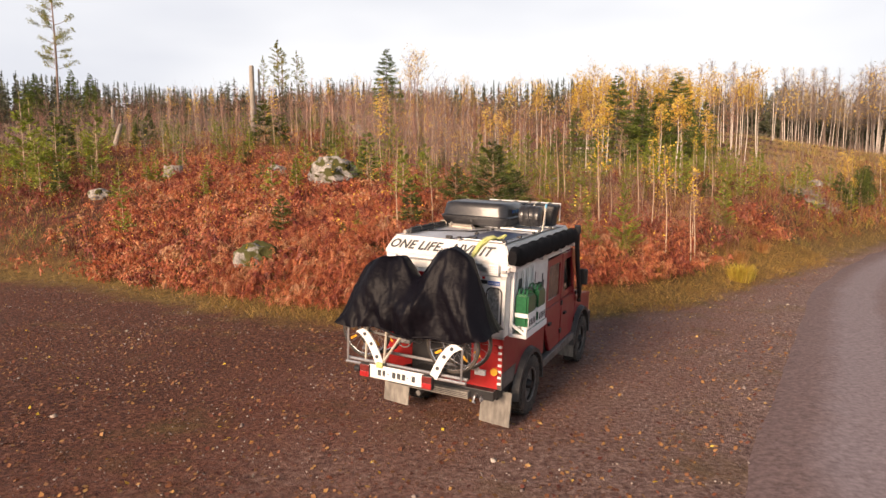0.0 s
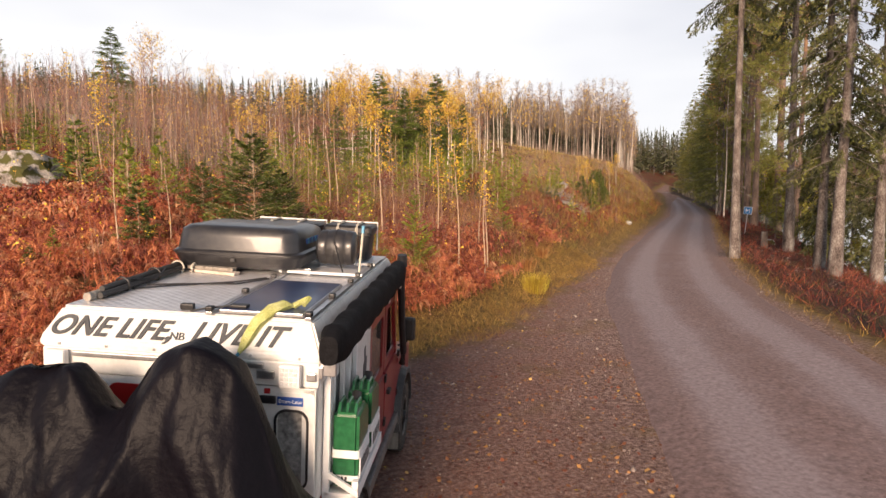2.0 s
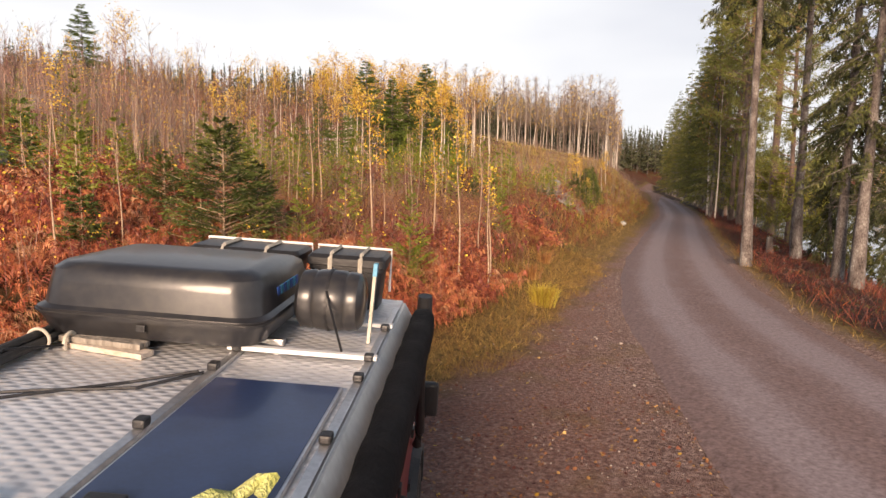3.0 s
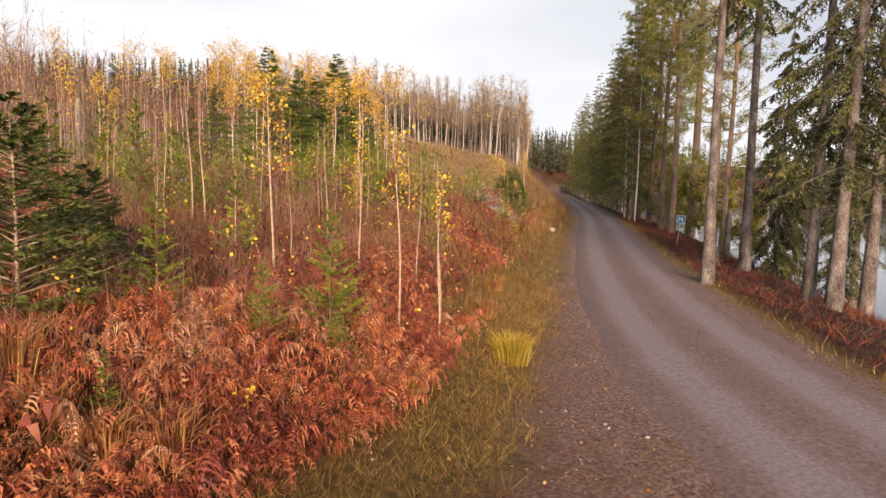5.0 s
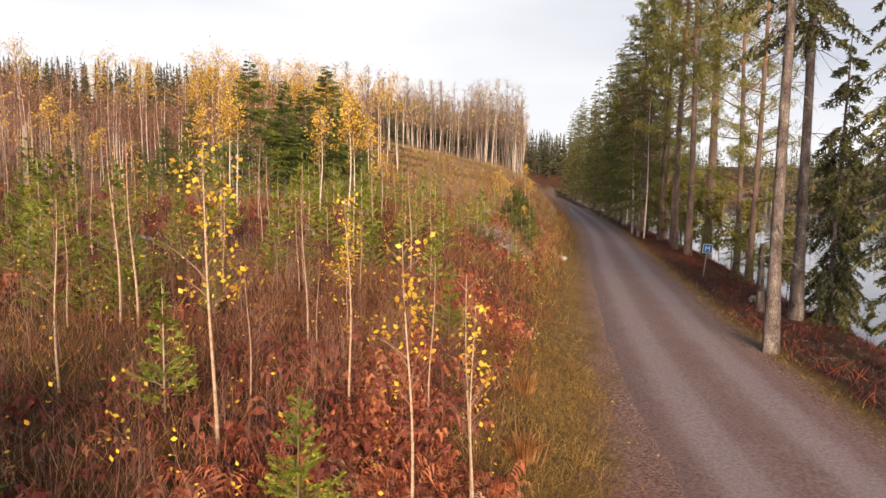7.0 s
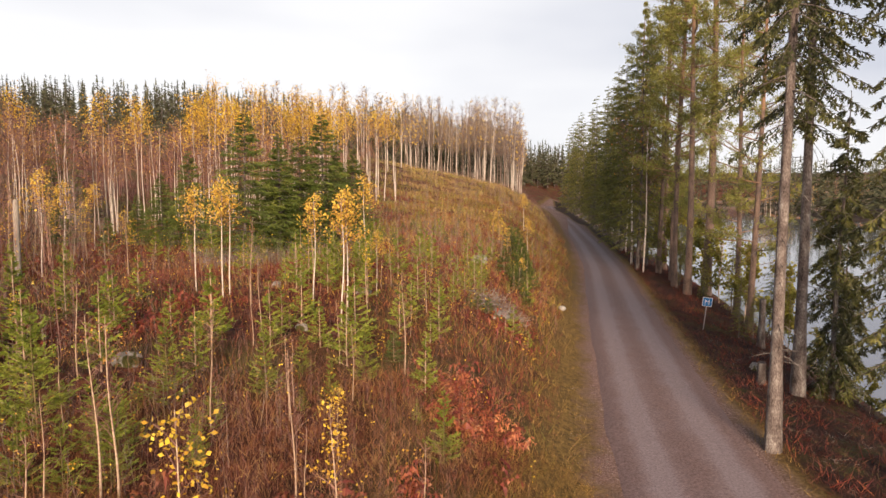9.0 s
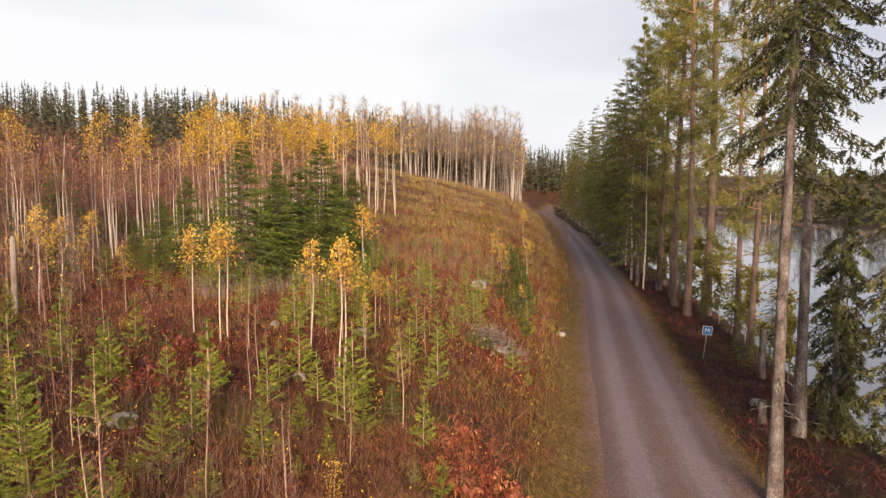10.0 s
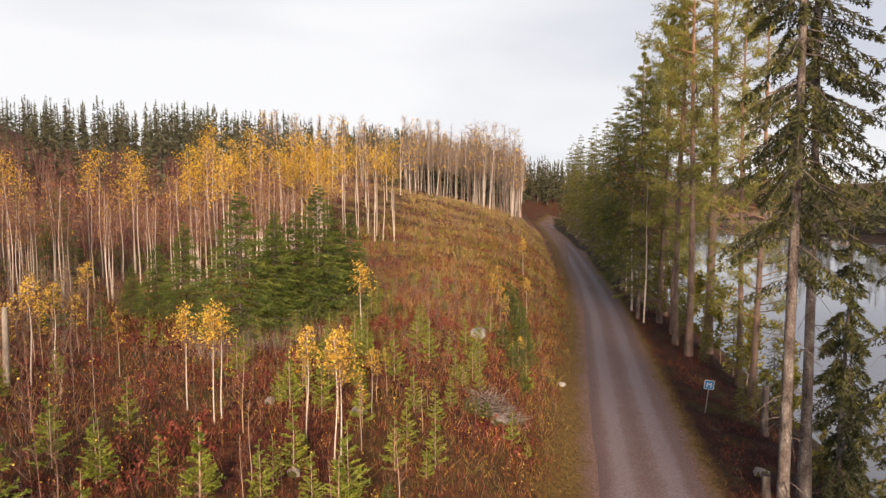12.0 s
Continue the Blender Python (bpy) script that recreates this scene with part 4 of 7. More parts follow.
def far_conifers(xy, heights, per, g, wide=0.19):
    vs = []
    for (x, y), h in zip(xy, heights):
        f = g.uniform(0.03, 1, per) ** 0.8
        a = g.uniform(0, 6.28, per)
        r = wide * h * (1 - f) ** 0.7 * g.uniform(0.6, 1.2, per) + 0.015 * h
        z0 = float(land(x, y))
        b = np.stack([x + 0 * f, y + 0 * f, z0 + f * h], 1)
        t = b + np.stack([np.cos(a) * r, np.sin(a) * r, -0.35 * r], 1)
        w = 0.05 * h * (1.25 - f)
        vs.append(slivers(b, t, w, g, flat=np.array([[0, 0, 1.0]]) + g.normal(0, 0.6, (per, 3)))[0])
        top = np.array([[x, y, z0 + h]])
        vs.append(slivers(top - [[0, 0, 0.12 * h]], top, [0.03 * h], g)[0])
    v = np.concatenate(vs)
    return v, np.arange(len(v)).reshape(-1, 3)


def region(n, x0, x1, y0, y1, e0, e1, g, line=EDGE, sign=1):
    out = []
    while len(out) < n:
        x, y = g.uniform(x0, x1, n), g.uniform(y0, y1, n)
        e = signed(line, x, y) * sign
        ok = (e > e0) & (e < e1)
        out += list(zip(x[ok], y[ok]))
    return out[:n]


g = np.random.RandomState(5)
hill = [q for q in region(1700, -110, 190, 100, 330, 40, 220, g) if (130 if q[0] > 40 else 100) < math.hypot(q[0] - 4, q[1] - 15) < 300][:800]
west = region(420, -230, -20, 80, 200, 55, 120, g)
bend = region(560, 105, 300, 140, 340, 14, 90, g)
west_wide = region(160, -230, -20, 70, 130, 48, 80, g)
end = region(70, 190, 330, 190, 330, 4, 60, g, ROAD, -1)


def wood_height(x, y):
    """Tree height that keeps the wood's top on an even skyline."""
    away, way = math.hypot(x - 4, y - 13), math.degrees(math.atan2(y - 13, x - 4))
    rise = np.interp(way, [48, 54, 68, 81, 93, 110, 126], [0.085, 0.115, 0.148, 0.168, 0.16, 0.145, 0.15])
    return float(np.clip(3.5 + rise * away - land(x, y), 6, 24)) * g.uniform(0.72, 1.04)


dark_wood = hill + west + bend + end
dark_high = [wood_height(x, y) for x, y in dark_wood]
v, q = far_conifers(dark_wood, dark_high, 105, g, 0.16)
v2, q2 = far_conifers(west_wide, g.uniform(3, 6, len(west_wide)), 90, g, 0.32)
v, q = np.concatenate([v, v2]), np.concatenate([q, q2 + len(v)])
thing("conifer_forest", "dark distant conifer forest on the hill", "forest", kind="stuff", data=mesh_of("conifer_forest", v, q, FAR_CONIFER))
stems = []
for (x, y), h in zip(dark_wood, dark_high):
    z = float(land(x, y))
    stems.append(tube([(x, y, z - 0.3), (x, y, z + 0.8 * h)], [0.010 * h, 0.004 * h], 4))
v, q = merged(stems)
thing("conifer_trunks", "grey trunks of the distant conifer forest", "forest", kind="stuff", data=mesh_of("conifer_trunks", v, q, SPRUCE_BARK))
far = np.array(region(1500, 240, 720, 20, 420, 88, 260, g, ROAD, -1) + region(300, 330, 720, 290, 420, 3, 70, g))
v, q = far_conifers(far, g.uniform(16, 26, len(far)), 44, g, 0.16)
thing("far_shore_forest", "conifer forest on the far shore of the lake", "forest", kind="stuff", data=mesh_of("far_shore_forest", v, q, FAR_CONIFER))
trees, dull, twig, leaf = [], [], [], []
shoreline = region(150, 240, 560, 60, 330, 86, 96, g, ROAD, -1)
for x, y in region(250, 88, 200, 118, 235, 8, 44, g) + region(34, 40, 100, 110, 170, 30, 70, g) + shoreline:
    z, h = float(land(x, y)), g.uniform(11, 16) if (x, y) in shoreline else g.uniform(15, 22) if x > 85 else g.uniform(11, 15)
    b = np.array([x, y, z])
    lean = g.normal(0, 0.03, 2) * h
    top = b + [lean[0], lean[1], h]
    (trees if g.uniform() < 0.5 else dull).append(tube([b - [0, 0, 0.3], (b + top) / 2 + [*(g.normal(0, 0.1, 2)), 0], top], [0.11, 0.07, 0.02], 5))
    n = 210
    f = g.uniform(0.4, 1, n)
    p = b + (top - b) * f[:, None]
    a = g.uniform(0, 6.28, n)
    w = unit(np.stack([np.cos(a), np.sin(a), g.uniform(0.35, 1.3, n)], 1))
    L = h * 0.19 * (1.25 - 0.75 * f) * g.uniform(0.5, 1.1, n)
    twig.append(slivers(p, p + w * L[:, None], np.full(n, 0.05), g))
    m = g.choice([6, 16, 50])
    k = g.randint(0, n, m)
    leaf.append(diamonds((p + w * (L * g.uniform(0.4, 1, n))[:, None])[k], g.uniform(0.25, 0.45, m), g))
for nm, lab, pc, mt in (("birch_trunks", "white trunks of distant birches", trees, BIRCH_BARK), ("grey_trunks", "grey-brown trunks of distant bare trees", dull, GREY_TRUNK), ("birch_twigs", "fine bare twigs of distant birches", twig, BROWN_TWIG), ("birch_leaves", "thin golden leaves of distant birches", leaf, GOLDEN)):
    v, q = merged(pc)
    thing(nm, lab, "forest", kind="stuff", data=mesh_of(nm, v, q, mt))


# ---- undergrowth ----
def in_box(n, x0, x1, y0, y1, g, keep):
    x, y = g.uniform(x0, x1, n), g.uniform(y0, y1, n)
    ok = keep(x, y)
    x, y = x[ok], y[ok]
    return np.stack([x, y, land(x, y)], 1)


def bracken(points, g, size=(0.28, 0.74), pairs=11):
    """Withered fern fronds: a drooping stalk with curled leaflets on both sides."""
    n = len(points)
    a = g.uniform(0, 6.28, n)
    out = np.stack([np.cos(a), np.sin(a), 0 * a], 1)
    side = np.stack([-np.sin(a), np.cos(a), 0 * a], 1)
    L = g.uniform(*size, n)[:, None]
    lift = g.uniform(0.45, 1.5, n)[:, None]
    curl = g.uniform(0.3, 2.2, (n, 1))
    up = np.array([[0, 0, 1.0]])
    at = lambda s: points + out * (L * (s - 0.25 * s ** 3)) + side * (L * 0.12 * s * s * (curl - 0.6)) + up * (L * lift * (1.7 * s - 1.75 * s ** 2.2) + 0.02)
    vs = []
    step = 0.84 / pairs
    for k in range(pairs):
        s = 0.16 + step * k
        p, q = at(s), at(s + step * 0.62)
        w = L * (0.30 * (1 - s) + 0.03) * g.uniform(0.25, 1.15, (n, 1)) * (g.uniform(size=(n, 1)) > 0.10)
        for sg in (1, -1):
            mid = (p + q) / 2 + side * sg * w * 0.55 + out * w * 0.2 - up * w * curl * 0.15
            tip = p + side * sg * w * 0.95 + out * w * 0.42 - up * w * curl * 0.75 + g.normal(0, 0.024, (n, 3))
            vs.append(np.stack([p, q, mid], 1))
            vs.append(np.stack([p + (mid - p) * 0.6, mid + out * step * L * 0.35, tip], 1))
    for s0, s1 in ((0, 0.35), (0.35, 0.7)):
        p, q = at(s0), at(s1)
        vs.append(np.stack([p - side * 0.005, p + side * 0.005, q], 1))
    v = np.stack(vs, 1).reshape(-1, 3)
    return v, np.arange(len(v)).reshape(-1, 3)


def blades(points, g, height, width=0.010, lean=0.5):
    n = len(points)
    h = g.uniform(*height, n)[:, None]
    tip = points + np.concatenate([g.normal(0, lean, (n, 2)) * h, h], 1)
    if width == "far":
        width = np.clip(0.0008 * np.hypot(points[:, 0] - 4, points[:, 1] - 14), 0.007, 0.08)
    return slivers(points - [[0, 0, 0.03]], tip, np.full(n, width), g)


def brush(points, g, height, twigs=9, width=0.008):
    n = len(points)
    h = g.uniform(*height, n)[:, None]
    tip = points + np.concatenate([g.normal(0, 0.10, (n, 2)) * h, h], 1)
    parts = [slivers(points, tip, np.full(n, width * 1.6), g)]
    for k in range(twigs):
        f = g.uniform(0.2, 0.95, (n, 1))
        p = points + (tip - points) * f
        w = unit(np.concatenate([g.normal(0, 0.8, (n, 2)), np.ones((n, 1))], 1))
        parts.append(slivers(p, p + w * h * g.uniform(0.12, 0.35, (n, 1)), np.full(n, width * 0.7), g))
    return merged(parts)


def patch(x, y, size, seed, cut):
    return swell(x, y, size, seed) > cut


g = np.random.RandomState(9)
E_ = lambda x, y: signed(EDGE, x, y)
D_ = lambda x, y: signed(ROAD, x, y)
near = in_box(60000, -15, 14, 12, 34, g, lambda x, y: (E_(x, y) > 0.7 + 0.7 * np.clip(x / 2.5, 0, 1)) & (E_(x, y) < 11) & ((x < 2.5) | (E_(x, y) < 4.6) | patch(x, y, 5, 97, 0.25)) & (patch(x, y, 7, 21, -0.05) | (E_(x, y) < 6) & (x < 5)) & ((x < 5.5) | (E_(x, y) < 4.0)) & ((x < 9) | (E_(x, y) > 1.6)))[:8600]
near = np.concatenate([near, in_box(15000, -6, 10, 12.5, 20.5, g, lambda x, y: (E_(x, y) > 0.8 + 0.6 * np.clip(x / 2.5, 0, 1)) & (E_(x, y) < 4.6) & patch(x, y, 3, 98, -0.15))[:3000]])
for x, y, h, k in SAPLINGS:
    near = near[np.hypot(near[:, 0] - x, near[:, 1] - y) > 0.16 + 0.16 * h]
near = near[(near[:, 0] > -12 - 0.4 * (near[:, 1] - 21)) | (g.uniform(size=len(near)) < 0.12)]
near = np.concatenate([near, in_box(16000, -18, 1.5, 21, 42, g, lambda x, y: (E_(x, y) > 6) & (E_(x, y) < 18) & (x > -12 - 0.4 * (y - 21)) & patch(x, y, 7, 21, -0.4))[:3600]])
close = (near[:, 1] < 21) & (near[:, 0] > -7)
hue = swell(near[:, 0], near[:, 1], 2.6, 61) - 0.25 * (near[:, 0] > 6) + g.normal(0, 0.30, len(near))
for lab, mt, pick in (("rust-red withered bracken covering the bank", BRACKEN, (hue <= 0.34) & (hue >= -0.30)), ("dark red withered bracken on the bank", DARK_BRACKEN, hue < -0.30), ("pale orange withered bracken on the bank", PALE_BRACKEN, hue > 0.34)):
    v, q = merged([bracken(near[close & pick], g, (0.3, 0.66), pairs=15), bracken(near[~close & pick], g, (0.4, 0.75), pairs=5)])
    thing("bracken", lab, "ferns", kind="stuff", data=mesh_of("bracken", v, q, mt))
mid = in_box(26000, -40, 30, 16, 60, g, lambda x, y: (E_(x, y) > 2.2) & (E_(x, y) < 34) & patch(x, y, 9, 22, 0.10))[:5200]
v, q = bracken(mid, g, (0.45, 0.85), 4)
thing("bracken", "dark red withered bracken on the slope", "ferns", kind="stuff", data=mesh_of("bracken", v, q, DARK_BRACKEN))
pts = in_box(110000, -16, 36, 11, 52, g, lambda x, y: (E_(x, y) > 0.05 + 0.5 * swell(x, y, 2, 31)) & (E_(x, y) < 2.8 + swell(x, y, 3, 30)))[:56000]
pts = np.concatenate([pts, in_box(90000, -6, 15, 11, 27, g, lambda x, y: (E_(x, y) > -0.1 + 0.5 * swell(x, y, 2, 31)) & (E_(x, y) < 2.6))[:34000]])
v, q = blades(pts, g, (0.05, 0.24), 0.009, 0.7)
thing("verge_grass", "yellow-green verge grass along the gravel", "grass", kind="stuff", data=mesh_of("verge_grass", v, q, VERGE))
pts = in_box(110000, -40, 45, 14, 75, g, lambda x, y: (E_(x, y) > 1.5) & (E_(x, y) < 48))[:52000]
v, q = blades(pts, g, (0.15, 0.55), "far", 0.5)
thing("dry_grass", "dry straw-coloured grass on the clearing", "grass", kind="stuff", data=mesh_of("dry_grass", v, q, STRAW))
pts = in_box(30000, 10, 90, 26, 130, g, lambda x, y: (E_(x, y) > 0.6) & (E_(x, y) < 30))[:24000]
v, q = blades(pts, g, (0.2, 0.6), "far", 0.5)
thing("dry_grass", "golden green grass on the far slope", "grass", kind="stuff", data=mesh_of("dry_grass", v, q, VERGE))
pts = in_box(60000, 22, 110, 40, 170, g, lambda x, y: (E_(x, y) > 2) & (E_(x, y) < 50) & patch(x, y, 14, 84, 0.0))[:11000]
v, q = blades(pts, g, (0.3, 0.9), "far", 0.5)
thing("dry_grass", "tall pale straw grass on the far slope", "grass", kind="stuff", data=mesh_of("dry_grass", v, q, PALE_STRAW))
pts = in_box(120000, 10, 110, 26, 160, g, lambda x, y: (E_(x, y) > 1.5) & (E_(x, y) < 46) & patch(x, y, 6, 86, 0.05))[:27000]
v, q = blades(pts, g, (0.15, 0.5), "far", 0.6)
thing("green_grass", "olive green grass patches on the slope", "grass", kind="stuff", data=mesh_of("green_grass", v, q, GREEN_GRASS))
pts = in_box(90000, 10, 70, 26, 100, g, lambda x, y: (E_(x, y) > 1.0) & (E_(x, y) < 34) & patch(x, y, 5, 87, 0.05))[:24000]
v, q = blades(pts, g, (0.15, 0.5), "far", 0.6)
thing("dwarf_shrubs", "dark red-brown shrub patches on the slope", "heath", kind="stuff", data=mesh_of("dwarf_shrubs", v, q, RED_SHRUB))
pts = in_box(16000, 22, 100, 44, 150, g, lambda x, y: (E_(x, y) > 2) & (E_(x, y) < 44) & patch(x, y, 9, 89, -0.1))[:1500]
v, q = brush(pts, g, (1.0, 2.8), 10, 0.018)
thing("brush", "thin pale bare birch brush on the far slope", "brush", kind="stuff", data=mesh_of("brush", v, q, BROWN_TWIG))
pts = in_box(60000, 4, 60, 4, 66, g, lambda x, y: (D_(x, y) < -2.2) & (D_(x, y) > -3.0 - 0.4 * swell(x, y, 3, 33)))[:7000]
v, q = blades(pts, g, (0.08, 0.35), 0.016, 0.6)
thing("verge_grass", "yellow-green verge grass on the lake side", "grass", kind="stuff", data=mesh_of("verge_grass", v, q, VERGE))
pts = in_box(150000, 5, 60, 2, 62, g, lambda x, y: (D_(x, y) < -2.7) & (D_(x, y) > -9.5))[:46000]
v, q = blades(pts, g, (0.06, 0.34), 0.016, 0.9)
thing("heath", "dark reddish heath under the lakeside trees", "heath", kind="stuff", data=mesh_of("heath", v, q, HEATH))


pts = in_box(110000, -50, 60, 14, 100, g, lambda x, y: (E_(x, y) > 1.2) & (E_(x, y) < 48) & (patch(x, y, 8, 51, -0.05) | (x > 11) & patch(x, y, 6, 52, -0.1)))[:70000]
v, q = blades(pts, g, (0.12, 0.5), "far", 0.5)
thing("green_grass", "faded green grass and seedlings on the clearing", "grass", kind="stuff", data=mesh_of("green_grass", v, q, GREEN_GRASS))


pts = in_box(24000, -30, 34, 16, 64, g, lambda x, y: (E_(x, y) > 1.8) & (E_(x, y) < 45) & ((x > -3) | (E_(x, y) > 14)) & patch(x, y, 10, 40, -0.15))[:6500]
v, q = brush(pts, g, (0.4, 1.5), 13, 0.004)
thing("brush", "thin reddish bare brush of birch and willow", "brush", kind="stuff", data=mesh_of("brush", v, q, TWIG))
pts = in_box(14000, -45, 34, 18, 70, g, lambda x, y: (E_(x, y) > 5) & (E_(x, y) < 48) & ((x > -3) | (E_(x, y) > 18)) & patch(x, y, 12, 41, 0.0))[:3000]
v, q = brush(pts, g, (0.6, 1.9), 11, 0.007)
thing("brush", "thin pale brown bare brush on the clearing", "brush", kind="stuff", data=mesh_of("brush", v, q, BROWN_TWIG))
pts = in_box(18000, 18, 110, 30, 140, g, lambda x, y: (E_(x, y) > 1.0) & (E_(x, y) < 48) & patch(x, y, 9, 92, 0.0))[:3000]
v, q = brush(pts, g, (0.7, 2.0), 8, 0.014)
thing("brush", "thin reddish bare brush on the far slope", "brush", kind="stuff", data=mesh_of("brush", v, q, TWIG))
pts = in_box(18000, -75, 12, 40, 100, g, lambda x, y: (E_(x, y) > 26) & (E_(x, y) < 80) & patch(x, y, 12, 42, -0.1))[:4200]
v, q = brush(pts, g, (0.6, 2.6), 10, 0.016)
thing("brush", "thin pale brown brush on the hill", "brush", kind="stuff", data=mesh_of("brush", v, q, BROWN_TWIG))
pts = in_box(30000, -60, 60, 66, 150, g, lambda x, y: (E_(x, y) > 34) & (E_(x, y) < 100) & (D_(x, y) > 40))[:4200]
v, q = brush(pts, g, (1.5, 5.0), 10, 0.035)
thing("brush", "reddish bare thicket below the dark wood", "brush", kind="stuff", data=mesh_of("brush", v, q, TWIG))
pts = in_box(120000, -30, 40, 16, 66, g, lambda x, y: (E_(x, y) > 2.0) & (E_(x, y) < 42) & patch(x, y, 6, 71, -0.22))[:60000]
v, q = blades(pts, g, (0.12, 0.5), "far", 0.55)
thing("dwarf_shrubs", "red-brown dwarf shrubs and withered herbs on the clearing", "heath", kind="stuff", data=mesh_of("dwarf_shrubs", v, q, RED_SHRUB))
pts = in_box(3000, 9.5, 17, 46.5, 52.5, g, lambda x, y: swell(x, y, 3, 81) > -0.3)[:420]
v, q = brush(pts, g, (0.4, 1.0), 14, 0.014)
thing("brush", "grey dead brush at the foot of the spruces", "brush", kind="stuff", data=mesh_of("brush", v, q, GREY_TWIG))


# heaps of dead branches on the bank
pts = in_box(1500, 18.6, 21.8, 35.8, 38.4, g, lambda x, y: ((x - 20.3) / 1.4) ** 2 + ((y - 37.2) / 1.0) ** 2 < 1)[:420]
way = unit(np.stack([g.normal(size=len(pts)), g.normal(size=len(pts)), g.uniform(-0.1, 0.7, len(pts))], 1))
lift = np.array([[0, 0, 1.0]]) * (0.7 * (1 - ((pts[:, :1] - 20.3) / 1.6) ** 2) * g.uniform(0.1, 1, (len(pts), 1)))
v, q = slivers(pts + lift, pts + lift + way * g.uniform(0.3, 0.9, (len(pts), 1)), np.full(len(pts), 0.03), g)
thing("brushwood", "pale heap of dead branches on the bank", "brushwood", kind="stuff", data=mesh_of("brushwood", v, q, GREY_TWIG))
# fallen dead branches on the lake bank
pts = in_box(9000, 18, 40, 14, 36, g, lambda x, y: (D_(x, y) < -3.6) & (D_(x, y) > -8.5) & patch(x, y, 3, 82, 0.05))[:700]
way = unit(np.stack([g.normal(size=len(pts)), g.normal(size=len(pts)), g.uniform(-0.1, 0.45, len(pts))], 1))
v, q = slivers(pts + [[0, 0, 0.03]], pts + way * g.uniform(0.15, 0.6, (len(pts), 1)) + [[0, 0, 0.04]], np.full(len(pts), 0.009), g)
thing("brushwood", "grey fallen dead branches on the lake bank", "brushwood", kind="stuff", data=mesh_of("brushwood", v, q, GREY_TWIG))


# seedlings with a few yellow leaves each
pts = in_box(12000, -24, 34, 16, 62, g, lambda x, y: (E_(x, y) > 1.5) & (E_(x, y) < 40) & patch(x, y, 5, 83, -0.2))[:1700]
n = len(pts)
h = g.uniform(0.6, 1.9, (n, 1))
tip = pts + np.concatenate([g.normal(0, 0.07, (n, 2)) * h, h], 1)
v, q = slivers(pts, tip, np.full(n, 0.009), g)
thing("seedlings", "thin stems of birch and aspen seedlings", "seedlings", kind="stuff", data=mesh_of("seedlings", v, q, TWIG))
f = g.uniform(0.35, 1.05, (n, 7, 1))
c = (pts[:, None] + (tip - pts)[:, None] * f + g.normal(0, 0.07, (n, 7, 3))).reshape(-1, 3)
v, q = diamonds(c, g.uniform(0.025, 0.06, len(c)), g)
thing("seedling_leaves", "small yellow leaves of birch and aspen seedlings", "leaves", kind="stuff", data=mesh_of("seedling_leaves", v, q, YELLOW))
# reeds along the far shore
pts = in_box(90000, 200, 600, 20, 320, g, lambda x, y: (D_(x, y) < -86) & (D_(x, y) > -91))[:2600]
v, q = blades(pts + [[0, 0, 0.3]], g, (0.9, 1.8), 0.5, 0.25)
thing("reeds", "pale yellow reeds on the far shore", "reeds", kind="stuff", data=mesh_of("reeds", v, q, STRAW))


# thin young birches standing close together over the clearing
def thicket(points, g, height, twigs, leaves):
    n = len(points)
    h = g.uniform(*height, (n, 1))
    tip = points + np.concatenate([g.normal(0, 0.05, (n, 2)) * h, h], 1)
    mid = (points + tip) / 2 + np.concatenate([g.normal(0, 0.02, (n, 2)) * h, 0 * h], 1)
    wood = [slivers(points, tip, 0.004 * h[:, 0] + 0.006, g), slivers(mid, tip, 0.003 * h[:, 0] + 0.003, g)]
    leaf = []
    for k in range(twigs):
        f = g.uniform(0.3, 0.97, (n, 1))
        p = points + (tip - points) * f
        w = unit(np.concatenate([g.normal(0, 0.55, (n, 2)), np.full((n, 1), 1.0)], 1))
        end = p + w * h * (0.27 - 0.17 * f) * g.uniform(0.6, 1.2, (n, 1))
        wood.append(slivers(p, end, np.full(n, 0.011), g))
        if k < leaves:
            leaf.append(diamonds(end, g.uniform(0.03, 0.075, n), g))
    return merged(wood), merged(leaf)


pts = in_box(9000, -32, 22, 24, 66, g, lambda x, y: (E_(x, y) > 12) & (E_(x, y) < 46) & ((x > -7) | (g.uniform(size=x.shape) < 0.1)) & ((x < 0) | (x < 5) & (g.uniform(size=x.shape) < 0.4)) & patch(x, y, 11, 91, -0.1))[:800]
for lab, mt, sel in (("reddish thicket of thin bare young birches", TWIG, np.arange(len(pts)) % 2 == 0), ("pale brown thicket of thin young birches", BROWN_TWIG, np.arange(len(pts)) % 2 == 1)):
    (v, q), (lv, lq) = thicket(pts[sel], g, (2.2, 5.0), 26, 5)
    thing("birch_thicket", lab, "thicket", kind="stuff", data=mesh_of("birch_thicket", v, q, mt))
    thing("thicket_leaves", "few golden leaves of a young birch thicket", "leaves", kind="stuff", data=mesh_of("thicket_leaves", lv, lq, GOLDEN))
pts = in_box(90000, 10, 70, 8, 76, g, lambda x, y: (D_(x, y) < -2.8) & (D_(x, y) > -7.5) & patch(x, y, 3.5, 85, 0.0))[:17000]
v, q = blades(pts, g, (0.15, 0.5), 0.02, 0.6)
thing("dwarf_shrubs", "red bilberry shrubs on the lake bank", "heath", kind="stuff", data=mesh_of("dwarf_shrubs", v, q, RED_SHRUB))
pts = in_box(60000, 8, 50, 6, 56, g, lambda x, y: (D_(x, y) < -3.0) & (D_(x, y) > -5.6) & patch(x, y, 4, 95, 0.0))[:12000]
v, q = blades(pts, g, (0.03, 0.11), 0.016, 1.2)
